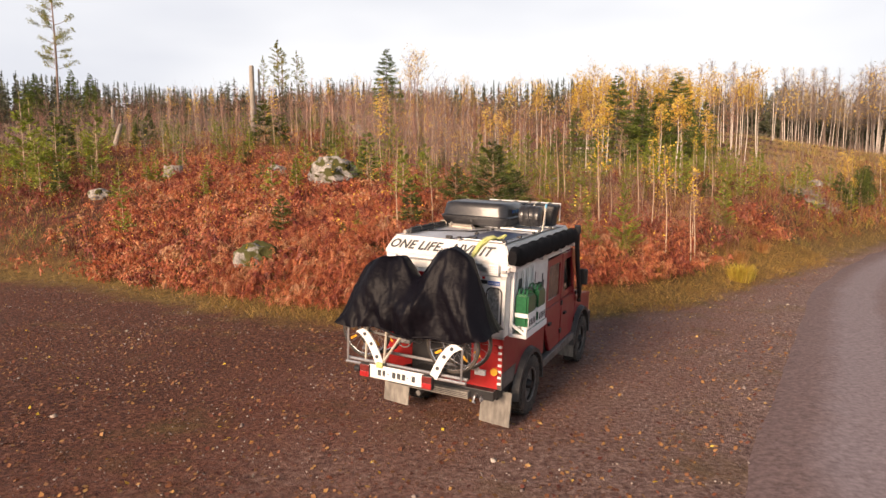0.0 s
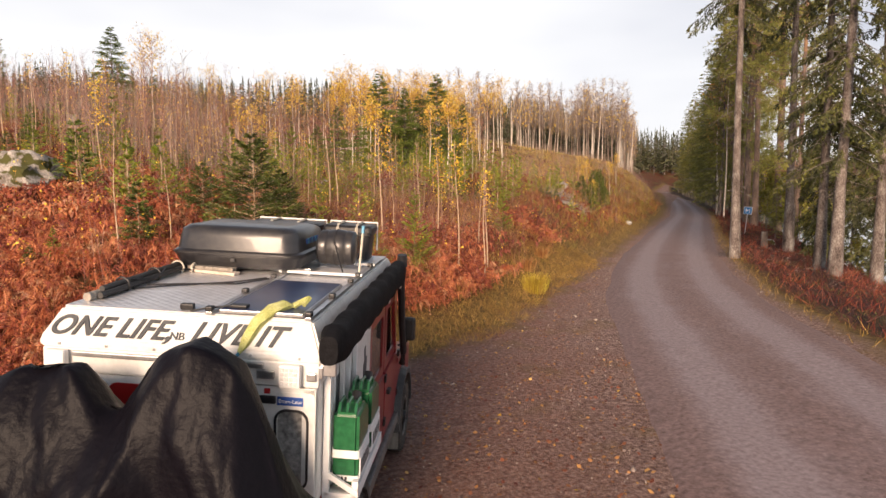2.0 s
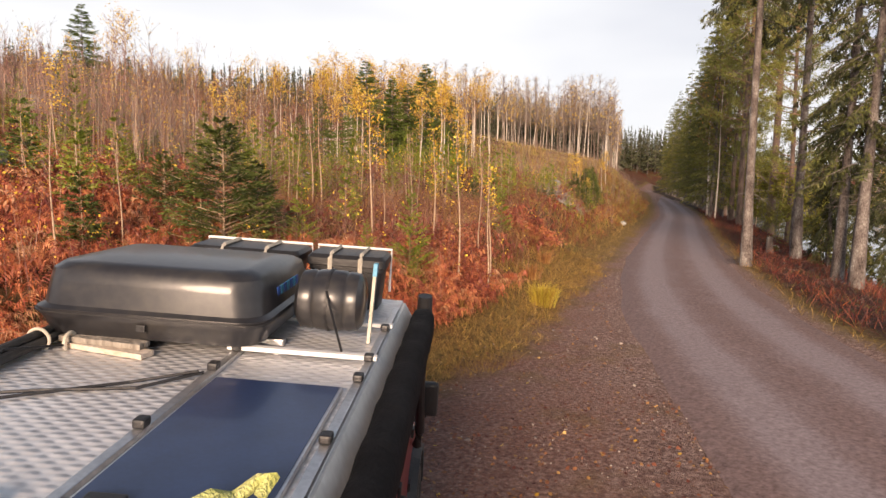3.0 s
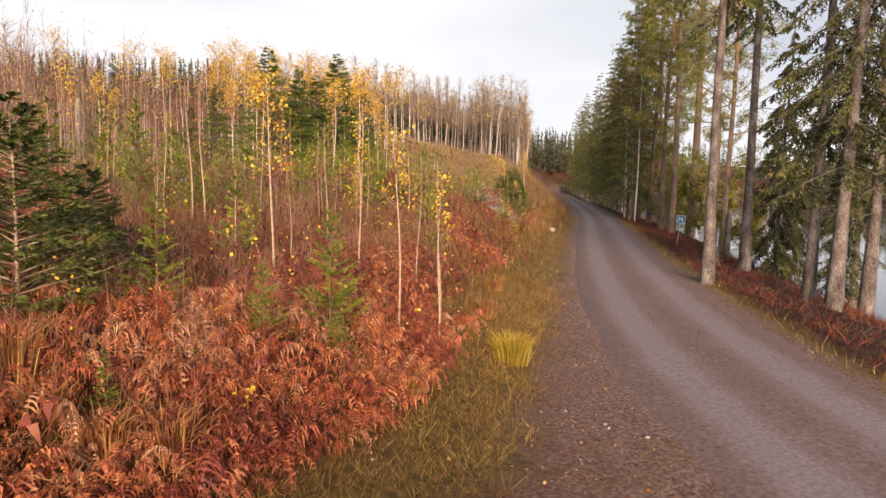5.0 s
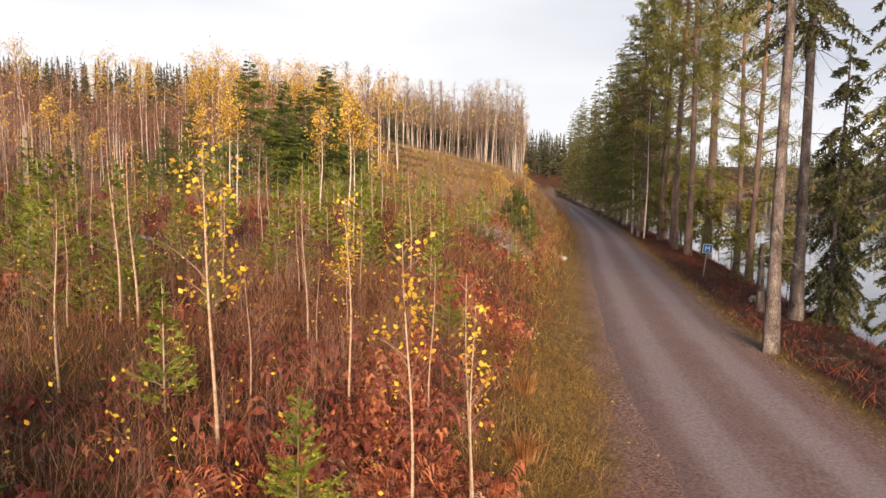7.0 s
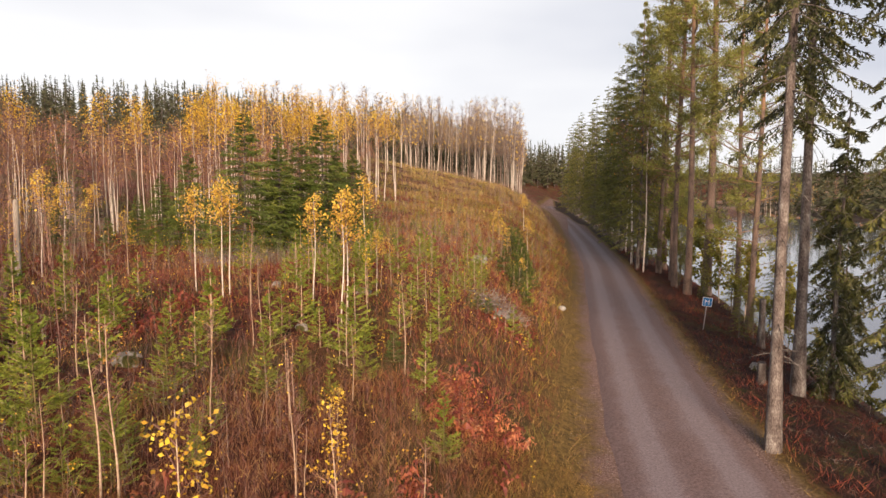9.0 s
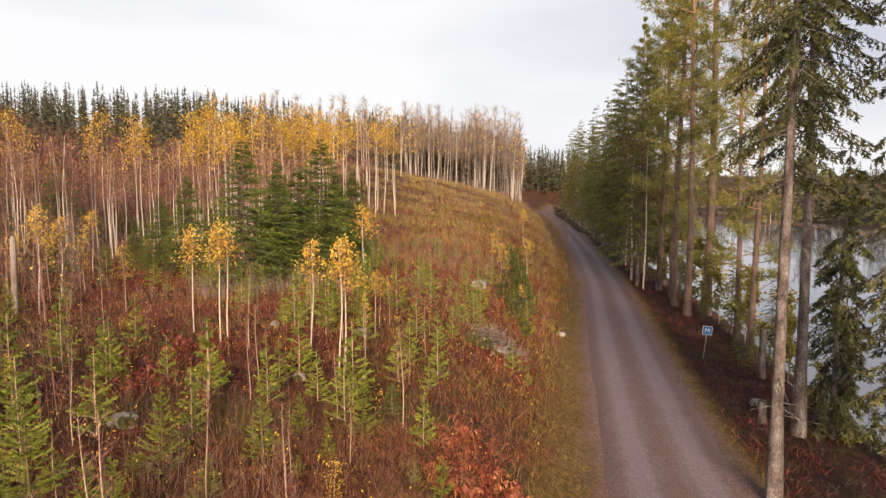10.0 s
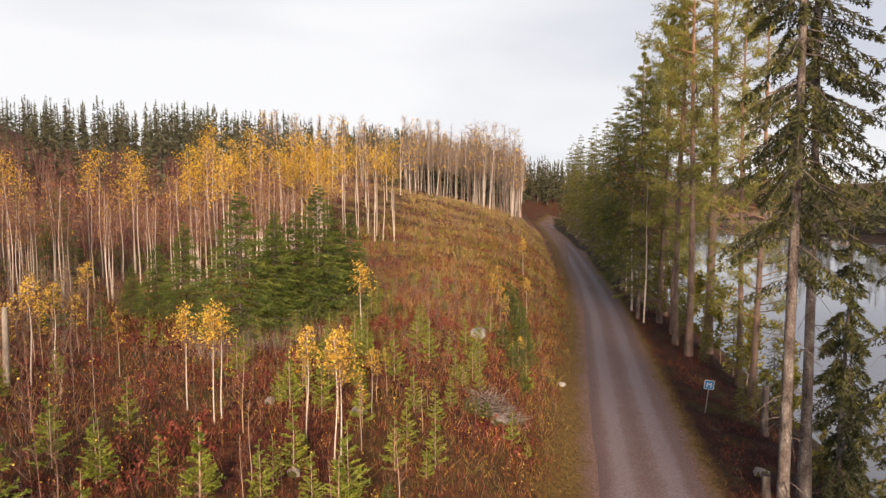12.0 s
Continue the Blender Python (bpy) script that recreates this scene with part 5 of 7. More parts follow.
thing("moss_patches", "olive moss patches on the lake bank", "moss", kind="stuff", data=mesh_of("moss_patches", v, q, MOSS))
pts = in_box(9000, 1, 14, 16.5, 30, g, lambda x, y: (E_(x, y) > 2.6) & (E_(x, y) < 12) & patch(x, y, 3, 99, -0.2))[:1300]
v, q = brush(pts, g, (0.4, 1.3), 14, 0.0035)
thing("brush", "fine reddish brush among the young birches", "brush", kind="stuff", data=mesh_of("brush", v, q, TWIG))
pts = in_box(60000, 0, 14, 15, 30, g, lambda x, y: (E_(x, y) > 2.0) & (E_(x, y) < 11))[:16000]
v, q = blades(pts, g, (0.15, 0.6), 0.007, 0.6)
thing("dry_grass", "fine straw grass between ferns and young birches", "grass", kind="stuff", data=mesh_of("dry_grass", v, q, STRAW))


# ---- vehicle: helpers ----
def part(name, bm, mat, parent, label="", smooth=False):
    """Links a bmesh as one mesh object under a thing or a part."""
    me = bpy.data.meshes.new(name)
    bmesh.ops.recalc_face_normals(bm, faces=bm.faces)
    bm.to_mesh(me)
    bm.free()
    for m in mat if isinstance(mat, (list, tuple)) else [mat]:
        me.materials.append(m)
    if smooth:
        me.polygons.foreach_set("use_smooth", np.ones(len(me.polygons), bool))
        me.set_sharp_from_angle(angle=radians(35))
    return child(name, me, parent, label)


def box(x0, x1, y0, y1, z0, z1, bevel=0.0, seg=2, bm=None, turn=None):
    own = bmesh.new() if bm is None else bm
    m = Matrix.Translation(((x0 + x1) / 2, (y0 + y1) / 2, (z0 + z1) / 2))
    if turn is not None:
        m = m @ turn
    got = bmesh.ops.create_cube(own, size=1, matrix=m @ Matrix.Diagonal((x1 - x0, y1 - y0, z1 - z0, 1)))
    if bevel:
        es = list({e for v in got["verts"] for e in v.link_edges})
        bmesh.ops.bevel(own, geom=es, offset=bevel, segments=seg, affect="EDGES", profile=0.6)
    return own


def rod(a, b, r, bm=None, seg=10, r2=None):
    """A round bar from a to b."""
    own = bmesh.new() if bm is None else bm
    a, b = Vector(a), Vector(b)
    m = Matrix.Translation((a + b) / 2) @ (b - a).to_track_quat("Z", "Y").to_matrix().to_4x4()
    bmesh.ops.create_cone(own, cap_ends=True, segments=seg, radius1=r, radius2=r if r2 is None else r2, depth=(b - a).length, matrix=m)
    return own


def pipe(points, r, bm=None, seg=8):
    own = bmesh.new() if bm is None else bm
    v, q = tube(points, np.full(len(points), r), seg)
    vs = [own.verts.new(p) for p in v]
    for f in q:
        own.faces.new([vs[i] for i in f])
    n = len(points)
    own.faces.new(vs[:seg][::-1])
    own.faces.new(vs[(n - 1) * seg:])
    return own


def slab(outline, axis, lo, hi, bevel=0.0):
    """A plate with the given outline, thick along one axis (0 x, 1 y, 2 z)."""
    bm = bmesh.new()
    put = lambda p, k: (k, p[0], p[1]) if axis == 0 else ((p[0], k, p[1]) if axis == 1 else (p[0], p[1], k))
    a = [bm.verts.new(put(p, lo)) for p in outline]
    b = [bm.verts.new(put(p, hi)) for p in outline]
    n = len(outline)
    bm.faces.new(a)
    bm.faces.new(b[::-1])
    for i in range(n):
        bm.faces.new((a[i], a[(i + 1) % n], b[(i + 1) % n], b[i]))
    if bevel:
        bmesh.ops.bevel(bm, geom=list(bm.edges), offset=bevel, segments=2, affect="EDGES")
    return bm


def ring(centre, axis, R, r, bm=None, seg=28, sides=8, wide=1.0):
    """A tyre or hoop round an axis (0 x, 1 y, 2 z)."""
    own = bmesh.new() if bm is None else bm
    rows = []
    for i in range(seg):
        a = 2 * math.pi * i / seg
        row = []
        for j in range(sides):
            b = 2 * math.pi * j / sides
            d, w = R + r * math.cos(b), r * wide * math.sin(b)
            p = {0: (w, d * math.cos(a), d * math.sin(a)), 1: (d * math.cos(a), w, d * math.sin(a)), 2: (d * math.cos(a), d * math.sin(a), w)}[axis]
            row.append(own.verts.new(Vector(p) + Vector(centre)))
        rows.append(row)
    for i in range(seg):
        for j in range(sides):
            own.faces.new((rows[i][j], rows[(i + 1) % seg][j], rows[(i + 1) % seg][(j + 1) % sides], rows[i][(j + 1) % sides]))
    return own


def rounded(x0, x1, y0, y1, r, n=5):
    """Outline of a rectangle with round corners."""
    out = []
    for cx, cy, a in ((x1 - r, y1 - r, 0), (x0 + r, y1 - r, 90), (x0 + r, y0 + r, 180), (x1 - r, y0 + r, 270)):
        for i in range(n + 1):
            t = radians(a + 90 * i / n)
            out.append((cx + r * math.cos(t), cy + r * math.sin(t)))
    return out


def frame_of(outer, inner, axis, lo, hi):
    """A flat ring between two outlines of equal count."""
    bm = bmesh.new()
    put = lambda p, k: (k, p[0], p[1]) if axis == 0 else ((p[0], k, p[1]) if axis == 1 else (p[0], p[1], k))
    n = len(outer)
    rings = [[bm.verts.new(put(p, k)) for p in o] for o, k in ((outer, lo), (outer, hi), (inner, hi), (inner, lo))]
    for a in range(4):
        A, B = rings[a], rings[(a + 1) % 4]
        for i in range(n):
            bm.faces.new((A[i], A[(i + 1) % n], B[(i + 1) % n], B[i]))
    return bm


def letters(name, text, size, m, mat, parent, label="", slant=0.0, wide=1.0, bold=0.0):
    """Flat raised lettering at the pose m, with its left foot at the origin."""
    cu = bpy.data.curves.new(name, "FONT")
    cu.body, cu.size, cu.shear, cu.extrude, cu.space_character = text, size, slant, 0.0015, wide
    cu.offset = bold
    tmp = bpy.data.objects.new(name, cu)
    scene.collection.objects.link(tmp)
    me = bpy.data.meshes.new_from_object(tmp.evaluated_get(bpy.context.evaluated_depsgraph_get()))
    bpy.data.objects.remove(tmp)
    me.transform(m)
    me.materials.append(mat)
    return child(name, me, parent, label)


def paint(name, c, rough=0.35, dirt=(0.22, 0.15, 0.10), amount=0.35, coat=0.3):
    """Car paint with road dust in patches."""
    m = material(name, [tuple(k * 0.85 for k in c), c, tuple(min(1, k * 1.08) for k in c)], scale=3, rough=rough, bump=0.0, coat=coat)
    n, l = m.node_tree.nodes, m.node_tree.links
    b = n["Principled BSDF"]
    src = b.inputs["Base Color"].links[0].from_socket
    t, co = n.new("ShaderNodeTexNoise"), n.new("ShaderNodeTexCoord")
    t.inputs["Scale"].default_value, t.inputs["Detail"].default_value, t.inputs["Roughness"].default_value = 5, 8, 0.7
    l.new(co.outputs["Object"], t.inputs["Vector"])
    mr, mx = n.new("ShaderNodeMapRange"), n.new("ShaderNodeMix")
    mr.inputs[1].default_value, mr.inputs[2].default_value, mr.inputs[4].default_value = 0.48, 0.72, amount
    mx.data_type = "RGBA"
    l.new(t.outputs[0], mr.inputs[0])
    l.new(mr.outputs[0], mx.inputs[0])
    l.new(src, mx.inputs[6])
    mx.inputs[7].default_value = (*dirt, 1)
    l.new(mx.outputs[2], b.inputs["Base Color"])
    return m


def chequer():
    m = material("chequered aluminium", [(0.66, 0.66, 0.67), (0.78, 0.78, 0.79), (0.86, 0.86, 0.87)], scale=2, rough=0.42, bump=0, metal=0.55)
    n, l = m.node_tree.nodes, m.node_tree.links
    co, bp, mul = n.new("ShaderNodeTexCoord"), n.new("ShaderNodeBump"), n.new("ShaderNodeMath")
    mul.operation = "MULTIPLY"
    for k, turn in enumerate((55, -55)):
        mp, wv = n.new("ShaderNodeMapping"), n.new("ShaderNodeTexWave")
        mp.inputs["Rotation"].default_value = (0, 0, radians(turn))
        wv.inputs["Scale"].default_value, wv.inputs["Distortion"].default_value = 6.5, 0.4
        l.new(co.outputs["Object"], mp.inputs[0])
        l.new(mp.outputs[0], wv.inputs["Vector"])
        l.new(wv.outputs["Fac"], mul.inputs[k])
    bp.inputs["Strength"].default_value, bp.inputs["Distance"].default_value = 0.45, 0.012
    l.new(mul.outputs[0], bp.inputs["Height"])
    l.new(bp.outputs[0], n["Principled BSDF"].inputs["Normal"])
    return m


def glass(name, tint, rough=0.03):
    m = bpy.data.materials.new(name)
    m.use_nodes = True
    b = m.node_tree.nodes["Principled BSDF"]
    b.inputs["Base Color"].default_value, b.inputs["Roughness"].default_value = (*tint, 1), rough
    b.inputs["Transmission Weight"].default_value = 1.0
    return m


RED = paint("red paint", (0.24, 0.012, 0.018))
BRIGHT_RED = paint("bright red paint", (0.42, 0.015, 0.015), amount=0.15)
WHITE = paint("white paint", (0.72, 0.72, 0.70), rough=0.4, dirt=(0.42, 0.38, 0.33), amount=0.30, coat=0.1)
BLACK = material("black plastic", [(0.012, 0.012, 0.013), (0.022, 0.022, 0.024)], scale=6, rough=0.45, bump=0.1)
SATIN = material("satin black shell", [(0.014, 0.014, 0.016), (0.024, 0.024, 0.027), (0.04, 0.038, 0.036)], scale=2.5, rough=0.34, bump=0.03, coat=0.15)
CLOTH = material("black awning cloth", [(0.005, 0.005, 0.006), (0.012, 0.012, 0.014)], scale=5, rough=0.75, bump=0.3, specular=0.1)
NYLON = material("black nylon cover", [(0.0025, 0.0022, 0.0042), (0.006, 0.005, 0.008)], scale=2, rough=0.5, bump=0.25, fine=14, specular=0.13)
RUBBER = material("dusty tyre rubber", [(0.018, 0.017, 0.016), (0.045, 0.04, 0.036), (0.10, 0.08, 0.06)], scale=6, rough=0.9, bump=0.5)
FLARE = material("grey black wheel arch", [(0.03, 0.03, 0.03), (0.06, 0.058, 0.056)], scale=5, rough=0.6, bump=0.2)
STEEL = material("grey steel wheel", [(0.10, 0.095, 0.09), (0.22, 0.21, 0.20)], scale=6, rough=0.55, bump=0.2, metal=0.4)
ALU = material("aluminium", [(0.48, 0.48, 0.49), (0.68, 0.68, 0.69)], scale=6, rough=0.35, bump=0.05, metal=0.9)
FLAP = material("weathered grey mudflap", [(0.13, 0.12, 0.105), (0.22, 0.205, 0.18), (0.32, 0.30, 0.26)], scale=3, rough=0.85, bump=0.3, stretch=(1, 1, 0.3))
PLATE = chequer()
SOLAR = material("solar cells", [(0.016, 0.030, 0.085), (0.024, 0.044, 0.12)], scale=8, rough=0.3, bump=0.0, coat=0.15)
GLASS = glass("window glass", (0.75, 0.8, 0.8))
MIST = material("misted glass", [(0.10, 0.10, 0.10), (0.28, 0.28, 0.27), (0.48, 0.47, 0.45)], scale=5, rough=0.25, bump=0, coat=0.5)
INSIDE = material("dim car interior", [(0.015, 0.015, 0.016), (0.06, 0.06, 0.06), (0.20, 0.20, 0.19)], scale=3.0, rough=0.9, bump=0)
LENS_RED = material("red lamp lens", [(0.30, 0.012, 0.015), (0.42, 0.03, 0.03)], scale=20, rough=0.2, bump=0.2, coat=0.5)
DARK_LENS = material("dark red lamp lens", [(0.10, 0.012, 0.012), (0.18, 0.03, 0.025)], scale=20, rough=0.25, bump=0.2, coat=0.4)
LENS_YELLOW = material("amber lamp lens", [(0.70, 0.30, 0.02), (0.85, 0.45, 0.05)], scale=20, rough=0.25, bump=0.2)
LENS_CLEAR = material("clear lamp lens", [(0.55, 0.55, 0.55), (0.80, 0.80, 0.80)], scale=40, rough=0.2, bump=0.5)
GREEN_CAN = material("green enamel", [(0.010, 0.075, 0.028), (0.016, 0.11, 0.042), (0.03, 0.15, 0.06)], scale=4, rough=0.3, bump=0.05, coat=0.4)
INK = material("black lettering", [(0.03, 0.035, 0.04), (0.07, 0.075, 0.08)], scale=12, rough=0.6, bump=0)
WHITE_FILM = material("white film", [(0.74, 0.74, 0.73), (0.82, 0.82, 0.81)], scale=8, rough=0.5, bump=0)
BLUE_FILM = material("blue film", [(0.02, 0.07, 0.30), (0.03, 0.10, 0.38)], scale=8, rough=0.4, bump=0)
CYAN = material("faded cyan film", [(0.05, 0.25, 0.42), (0.10, 0.38, 0.55)], scale=8, rough=0.5, bump=0)
STRAP = material("pale webbing", [(0.42, 0.38, 0.30), (0.60, 0.56, 0.48)], scale=14, rough=0.8, bump=0.2)
LIME = material("yellow green plush", [(0.42, 0.45, 0.12), (0.58, 0.60, 0.22), (0.68, 0.68, 0.34)], scale=14, rough=0.95, bump=0.8)
YELLOW_PLASTIC = material("yellow reflector", [(0.70, 0.32, 0.02), (0.80, 0.42, 0.03)], scale=20, rough=0.35, bump=0)
CHROME = material("chrome rim", [(0.50, 0.50, 0.50), (0.66, 0.66, 0.66)], scale=9, rough=0.2, bump=0, metal=0.95)

# ---- vehicle: body ----
SIZE = 0.949
CAR = pose(-0.035, 7.352, -0.056, 1.43, 3.1, -24.2) @ Matrix.Diagonal((SIZE, SIZE, SIZE, 1))
car = thing("off_road_camper", "dusty red and white off-road camper parked on reddish gravel", "car")
car.matrix_basis = CAR
arch = lambda y, r, n=9: [(y - r * math.cos(math.pi * i / n), 0.42 + r * math.sin(math.pi * i / n)) for i in range(n + 1)]
for sx, side in ((0.795, 1), (-0.795, -1)):
    lo, hi = min(sx, sx - side * 0.05), max(sx, sx - side * 0.05)
    part("rear_side_panel", slab([(0, 0.70)] + [p for p in arch(0.98, 0.52) if p[1] > 0.69] + [(1.70, 0.70), (1.70, 1.33), (0, 1.33)], 0, lo, hi, 0.006), RED, car)
    part("corner_plate", slab([(-0.004, 0.70), (0.44, 0.70), (0.50, 0.90), (-0.004, 0.90)], 0, lo - 0.004 if side < 0 else lo, hi + (0.004 if side > 0 else 0)), STEEL, car, "scratched grey chequered corner plate")
    part("front_wing", slab([(3.42, 0.62)] + [p for p in arch(3.774, 0.52) if p[1] > 0.61] + [(4.50, 0.70), (4.50, 1.10), (3.42, 1.22)], 0, lo, hi, 0.008), RED, car)
    part("upper_side", slab([(0.0, 1.335), (1.70, 1.335), (1.70, 2.06), (0.0, 2.06)], 0, lo + (0.0 if side < 0 else -0.03), hi - (0.0 if side > 0 else -0.03), 0.006), WHITE, car, "white painted upper side")
    part("sill", box(sx - 0.05, sx + 0.05, 1.5, 3.42, 0.52, 0.64, 0.02), STEEL, car, "grey steel side step")
    for y, r in ((0.98, 0.52), (3.774, 0.52)):
        a = arch(y, r + 0.05, 12)
        b = arch(y, r - 0.03, 12)
        bm = bmesh.new()
        k0, k1 = sx - side * 0.01, sx + side * 0.075
        rows_ = []
        for (ay, az), (by, bz) in zip(a, b):
            rows_.append([bm.verts.new(p) for p in ((k0, ay, az), (k1, ay - (ay - by) * 0.4, az - (az - bz) * 0.4), (k1, by, bz), (k0, by, bz))])
        for p, q in zip(rows_, rows_[1:]):
            for i in range(4):
                bm.faces.new((p[i], q[i], q[(i + 1) % 4], p[(i + 1) % 4]))
        part("wheel_arch", bm, FLARE, car, "black plastic wheel arch")
    # doors with their windows
    for y0, y1, nm in ((1.71, 2.53, "rear_door"), (2.54, 3.41, "front_door")):
        cut = [(y0 + 0.30, 0.64), (y1 - 0.01, 0.64), (y1 - 0.01, 1.32), (y0 + 0.01, 1.32), (y0 + 0.01, 1.05)] if nm == "rear_door" else [(y0 + 0.01, 0.64), (y1 - 0.01, 0.64), (y1 - 0.01, 1.30), (y0 + 0.01, 1.32)]
        d = part(nm, slab(cut, 0, lo + (0 if side < 0 else 0.004), hi + (0.004 if side > 0 else 0), 0.008), RED, car)
        top = 2.02
        o = rounded(y0 + 0.01, y1 - 0.01 if nm == "rear_door" else y1 - 0.10, 1.325, top, 0.03)
        i_ = rounded(y0 + 0.13, y1 - 0.10 if nm == "rear_door" else y1 - 0.20, 1.42, top - 0.10, 0.04)
        part("window_frame", frame_of(o, i_, 0, lo + 0.012, hi - 0.012), RED, d)
        part("pane", slab(i_, 0, sx - side * 0.030, sx - side * 0.024), GLASS, d)
        part("handle", box(sx - 0.01, sx + side * 0.03 + 0.01, y0 + 0.12, y0 + 0.24, 1.06, 1.10, 0.01), BLACK, d)
        for z in (0.80, 1.24):
            part("hinge", box(min(sx, sx + side * 0.025), max(sx, sx + side * 0.025), y1 - 0.05, y1 + 0.03, z, z + 0.07, 0.006), BLACK, d)
    part("mirror", box(sx + side * 0.10 - 0.06, sx + side * 0.10 + 0.09, 3.36, 3.44, 1.42, 1.68, 0.03), BLACK, car)
    part("mirror_arm", pipe([(sx, 3.42, 1.35), (sx + side * 0.10, 3.41, 1.40), (sx + side * 0.12, 3.40, 1.5)], 0.012), BLACK, car)
part("interior", box(-0.70, 0.70, 0.10, 3.3, 1.0, 2.0, 0.02), INSIDE, car)
part("floor_pan", box(-0.74, 0.74, 0.05, 4.3, 0.55, 0.80), BLACK, car)
part("bonnet", slab([(3.40, 1.20), (4.42, 1.12), (4.50, 1.02), (4.50, 0.70), (3.40, 0.70)], 0, -0.60, 0.60, 0.03), RED, car)
part("wing_top", slab([(3.42, 1.21), (4.50, 1.09), (4.50, 1.05), (3.42, 1.15)], 0, -0.80, 0.80, 0.008), RED, car)
part("grille", box(-0.74, 0.74, 4.46, 4.53, 0.70, 1.06, 0.02), BLACK, car)
part("front_bumper", box(-0.80, 0.80, 4.52, 4.68, 0.55, 0.72, 0.02), BLACK, car)
part("windscreen", slab([(3.34, 1.24), (3.36, 1.24), (3.10, 2.04), (3.08, 2.04)], 0, -0.68, 0.68), GLASS, car)
for s in (-1, 1):
    part("windscreen_pillar", slab([(3.30, 1.22), (3.40, 1.22), (3.12, 2.06), (3.03, 2.06)], 0, s * 0.74 - 0.05, s * 0.74 + 0.05, 0.01), RED, car)
part("rear_panel", slab([(-0.795, 0.70), (0.795, 0.70), (0.795, 1.33), (-0.795, 1.33)], 1, -0.004, 0.05, 0.006), BRIGHT_RED, car)
part("rear_upper", frame_of(rounded(-0.795, 0.795, 1.335, 2.06, 0.02), rounded(-0.76, 0.76, 1.40, 2.00, 0.02), 1, 0.0, 0.05), WHITE, car)
for s in (-1, 1):
    o, i_ = rounded(min(s * 0.42, s * 0.79), max(s * 0.42, s * 0.79), 1.38, 2.03, 0.02), rounded(min(s * 0.57, s * 0.745), max(s * 0.57, s * 0.745), 1.46, 1.92, 0.06)
    part("rear_quarter", frame_of(o, i_, 1, -0.004, 0.046), WHITE, car)
    oo = rounded(min(s * 0.557, s * 0.758), max(s * 0.557, s * 0.758), 1.447, 1.933, 0.07)
    w = part("rear_window", slab(i_, 1, 0.012, 0.020), MIST, car, "misted rear quarter window")
    part("window_seal", frame_of(oo, i_, 1, -0.012, 0.004), BLACK, w, "black rubber seal")
part("tailgate", slab(rounded(-0.42, 0.42, 0.72, 2.02, 0.05), 1, -0.010, 0.04, 0.004), BRIGHT_RED, car)
part("tailgate_panel", slab(rounded(-0.40, 0.40, 0.74, 1.62, 0.04), 1, -0.016, -0.009, 0.002), BLACK, car, "black lower tailgate panel")
part("belt_trim", box(-0.80, 0.80, -0.012, 0.02, 1.315, 1.345, 0.005), ALU, car)
part("rear_crossmember", box(-0.74, 0.74, -0.10, 0.05, 0.58, 0.70, 0.01), BLACK, car)

# raised roof: base, slanted band, lid
part("roof_base", box(-0.81, 0.81, -0.005, 2.84, 2.065, 2.21, 0.012), WHITE, car, "white raised roof base")
lid = bmesh.new()
ringz = []
for w, y0, y1, z in ((0.825, -0.012, 2.86, 2.212), (0.825, -0.012, 2.86, 2.26), (0.745, 0.085, 2.78, 2.425)):
    ringz.append([lid.verts.new(p) for p in ((-w, y0, z), (w, y0, z), (w, y1, z), (-w, y1, z))])
for A, B in zip(ringz, ringz[1:]):
    for i in range(4):
        lid.faces.new((A[i], A[(i + 1) % 4], B[(i + 1) % 4], B[i]))
lid.faces.new(ringz[-1])
lid.faces.new(ringz[0][::-1])
bmesh.ops.bevel(lid, geom=list(lid.edges), offset=0.012, segments=2, affect="EDGES")
lid_ob = part("roof_lid", lid, WHITE, car, "white raised roof lid with lettering")
part("roof_plate", box(-0.735, 0.735, 0.10, 2.76, 2.426, 2.434), PLATE, car, "chequered aluminium roof plate")
band = Matrix.Translation((0, -0.0165, 2.262)) @ Matrix.Rotation(math.atan2(0.163, 0.097), 4, "X")
letters("lettering", "ONE LIFE,", 0.165, band @ Matrix.Translation((-0.785, 0.03, 0.004)), INK, lid_ob, "hand-painted black lettering", 0.45, 1.03, 0.0035)
letters("lettering", "LIVE IT", 0.172, band @ Matrix.Translation((0.055, 0.03, 0.004)), INK, lid_ob, "hand-painted black lettering", 0.45, 1.03, 0.0035)
letters("sticker", "NB", 0.065, band @ Matrix.Translation((-0.06, 0.035, 0.004)), INK, lid_ob)
part("rear_rail", box(-0.62, 0.50, -0.035, -0.008, 2.17, 2.20, 0.006), ALU, car, "perforated aluminium rail")
for i in range(6):
    part("rivet", rod((-0.7 + i * 0.28, -0.022, 2.235), (-0.7 + i * 0.28, -0.008, 2.235), 0.008, seg=8), ALU, car)
part("bracket", box(0.46, 0.56, -0.03, -0.006, 2.11, 2.16, 0.006), ALU, car)
part("latch", box(0.745, 0.80, -0.03, -0.006, 2.11, 2.16, 0.008), ALU, car)
lamp = part("work_lamp", box(0.60, 0.72, -0.075, -0.02, 2.08, 2.21, 0.014), WHITE_FILM, car, "square LED work lamp")
for i in range(4):
    for j in range(4):
        x, z = 0.622 + i * 0.0253, 2.106 + j * 0.0265
        part("led", box(x - 0.010, x + 0.010, -0.080, -0.074, z - 0.010, z + 0.010, 0.002), LENS_CLEAR, lamp)
lamp = part("work_lamp", box(-0.76, -0.64, -0.075, -0.02, 2.08, 2.21, 0.014), WHITE_FILM, car, "square LED work lamp")
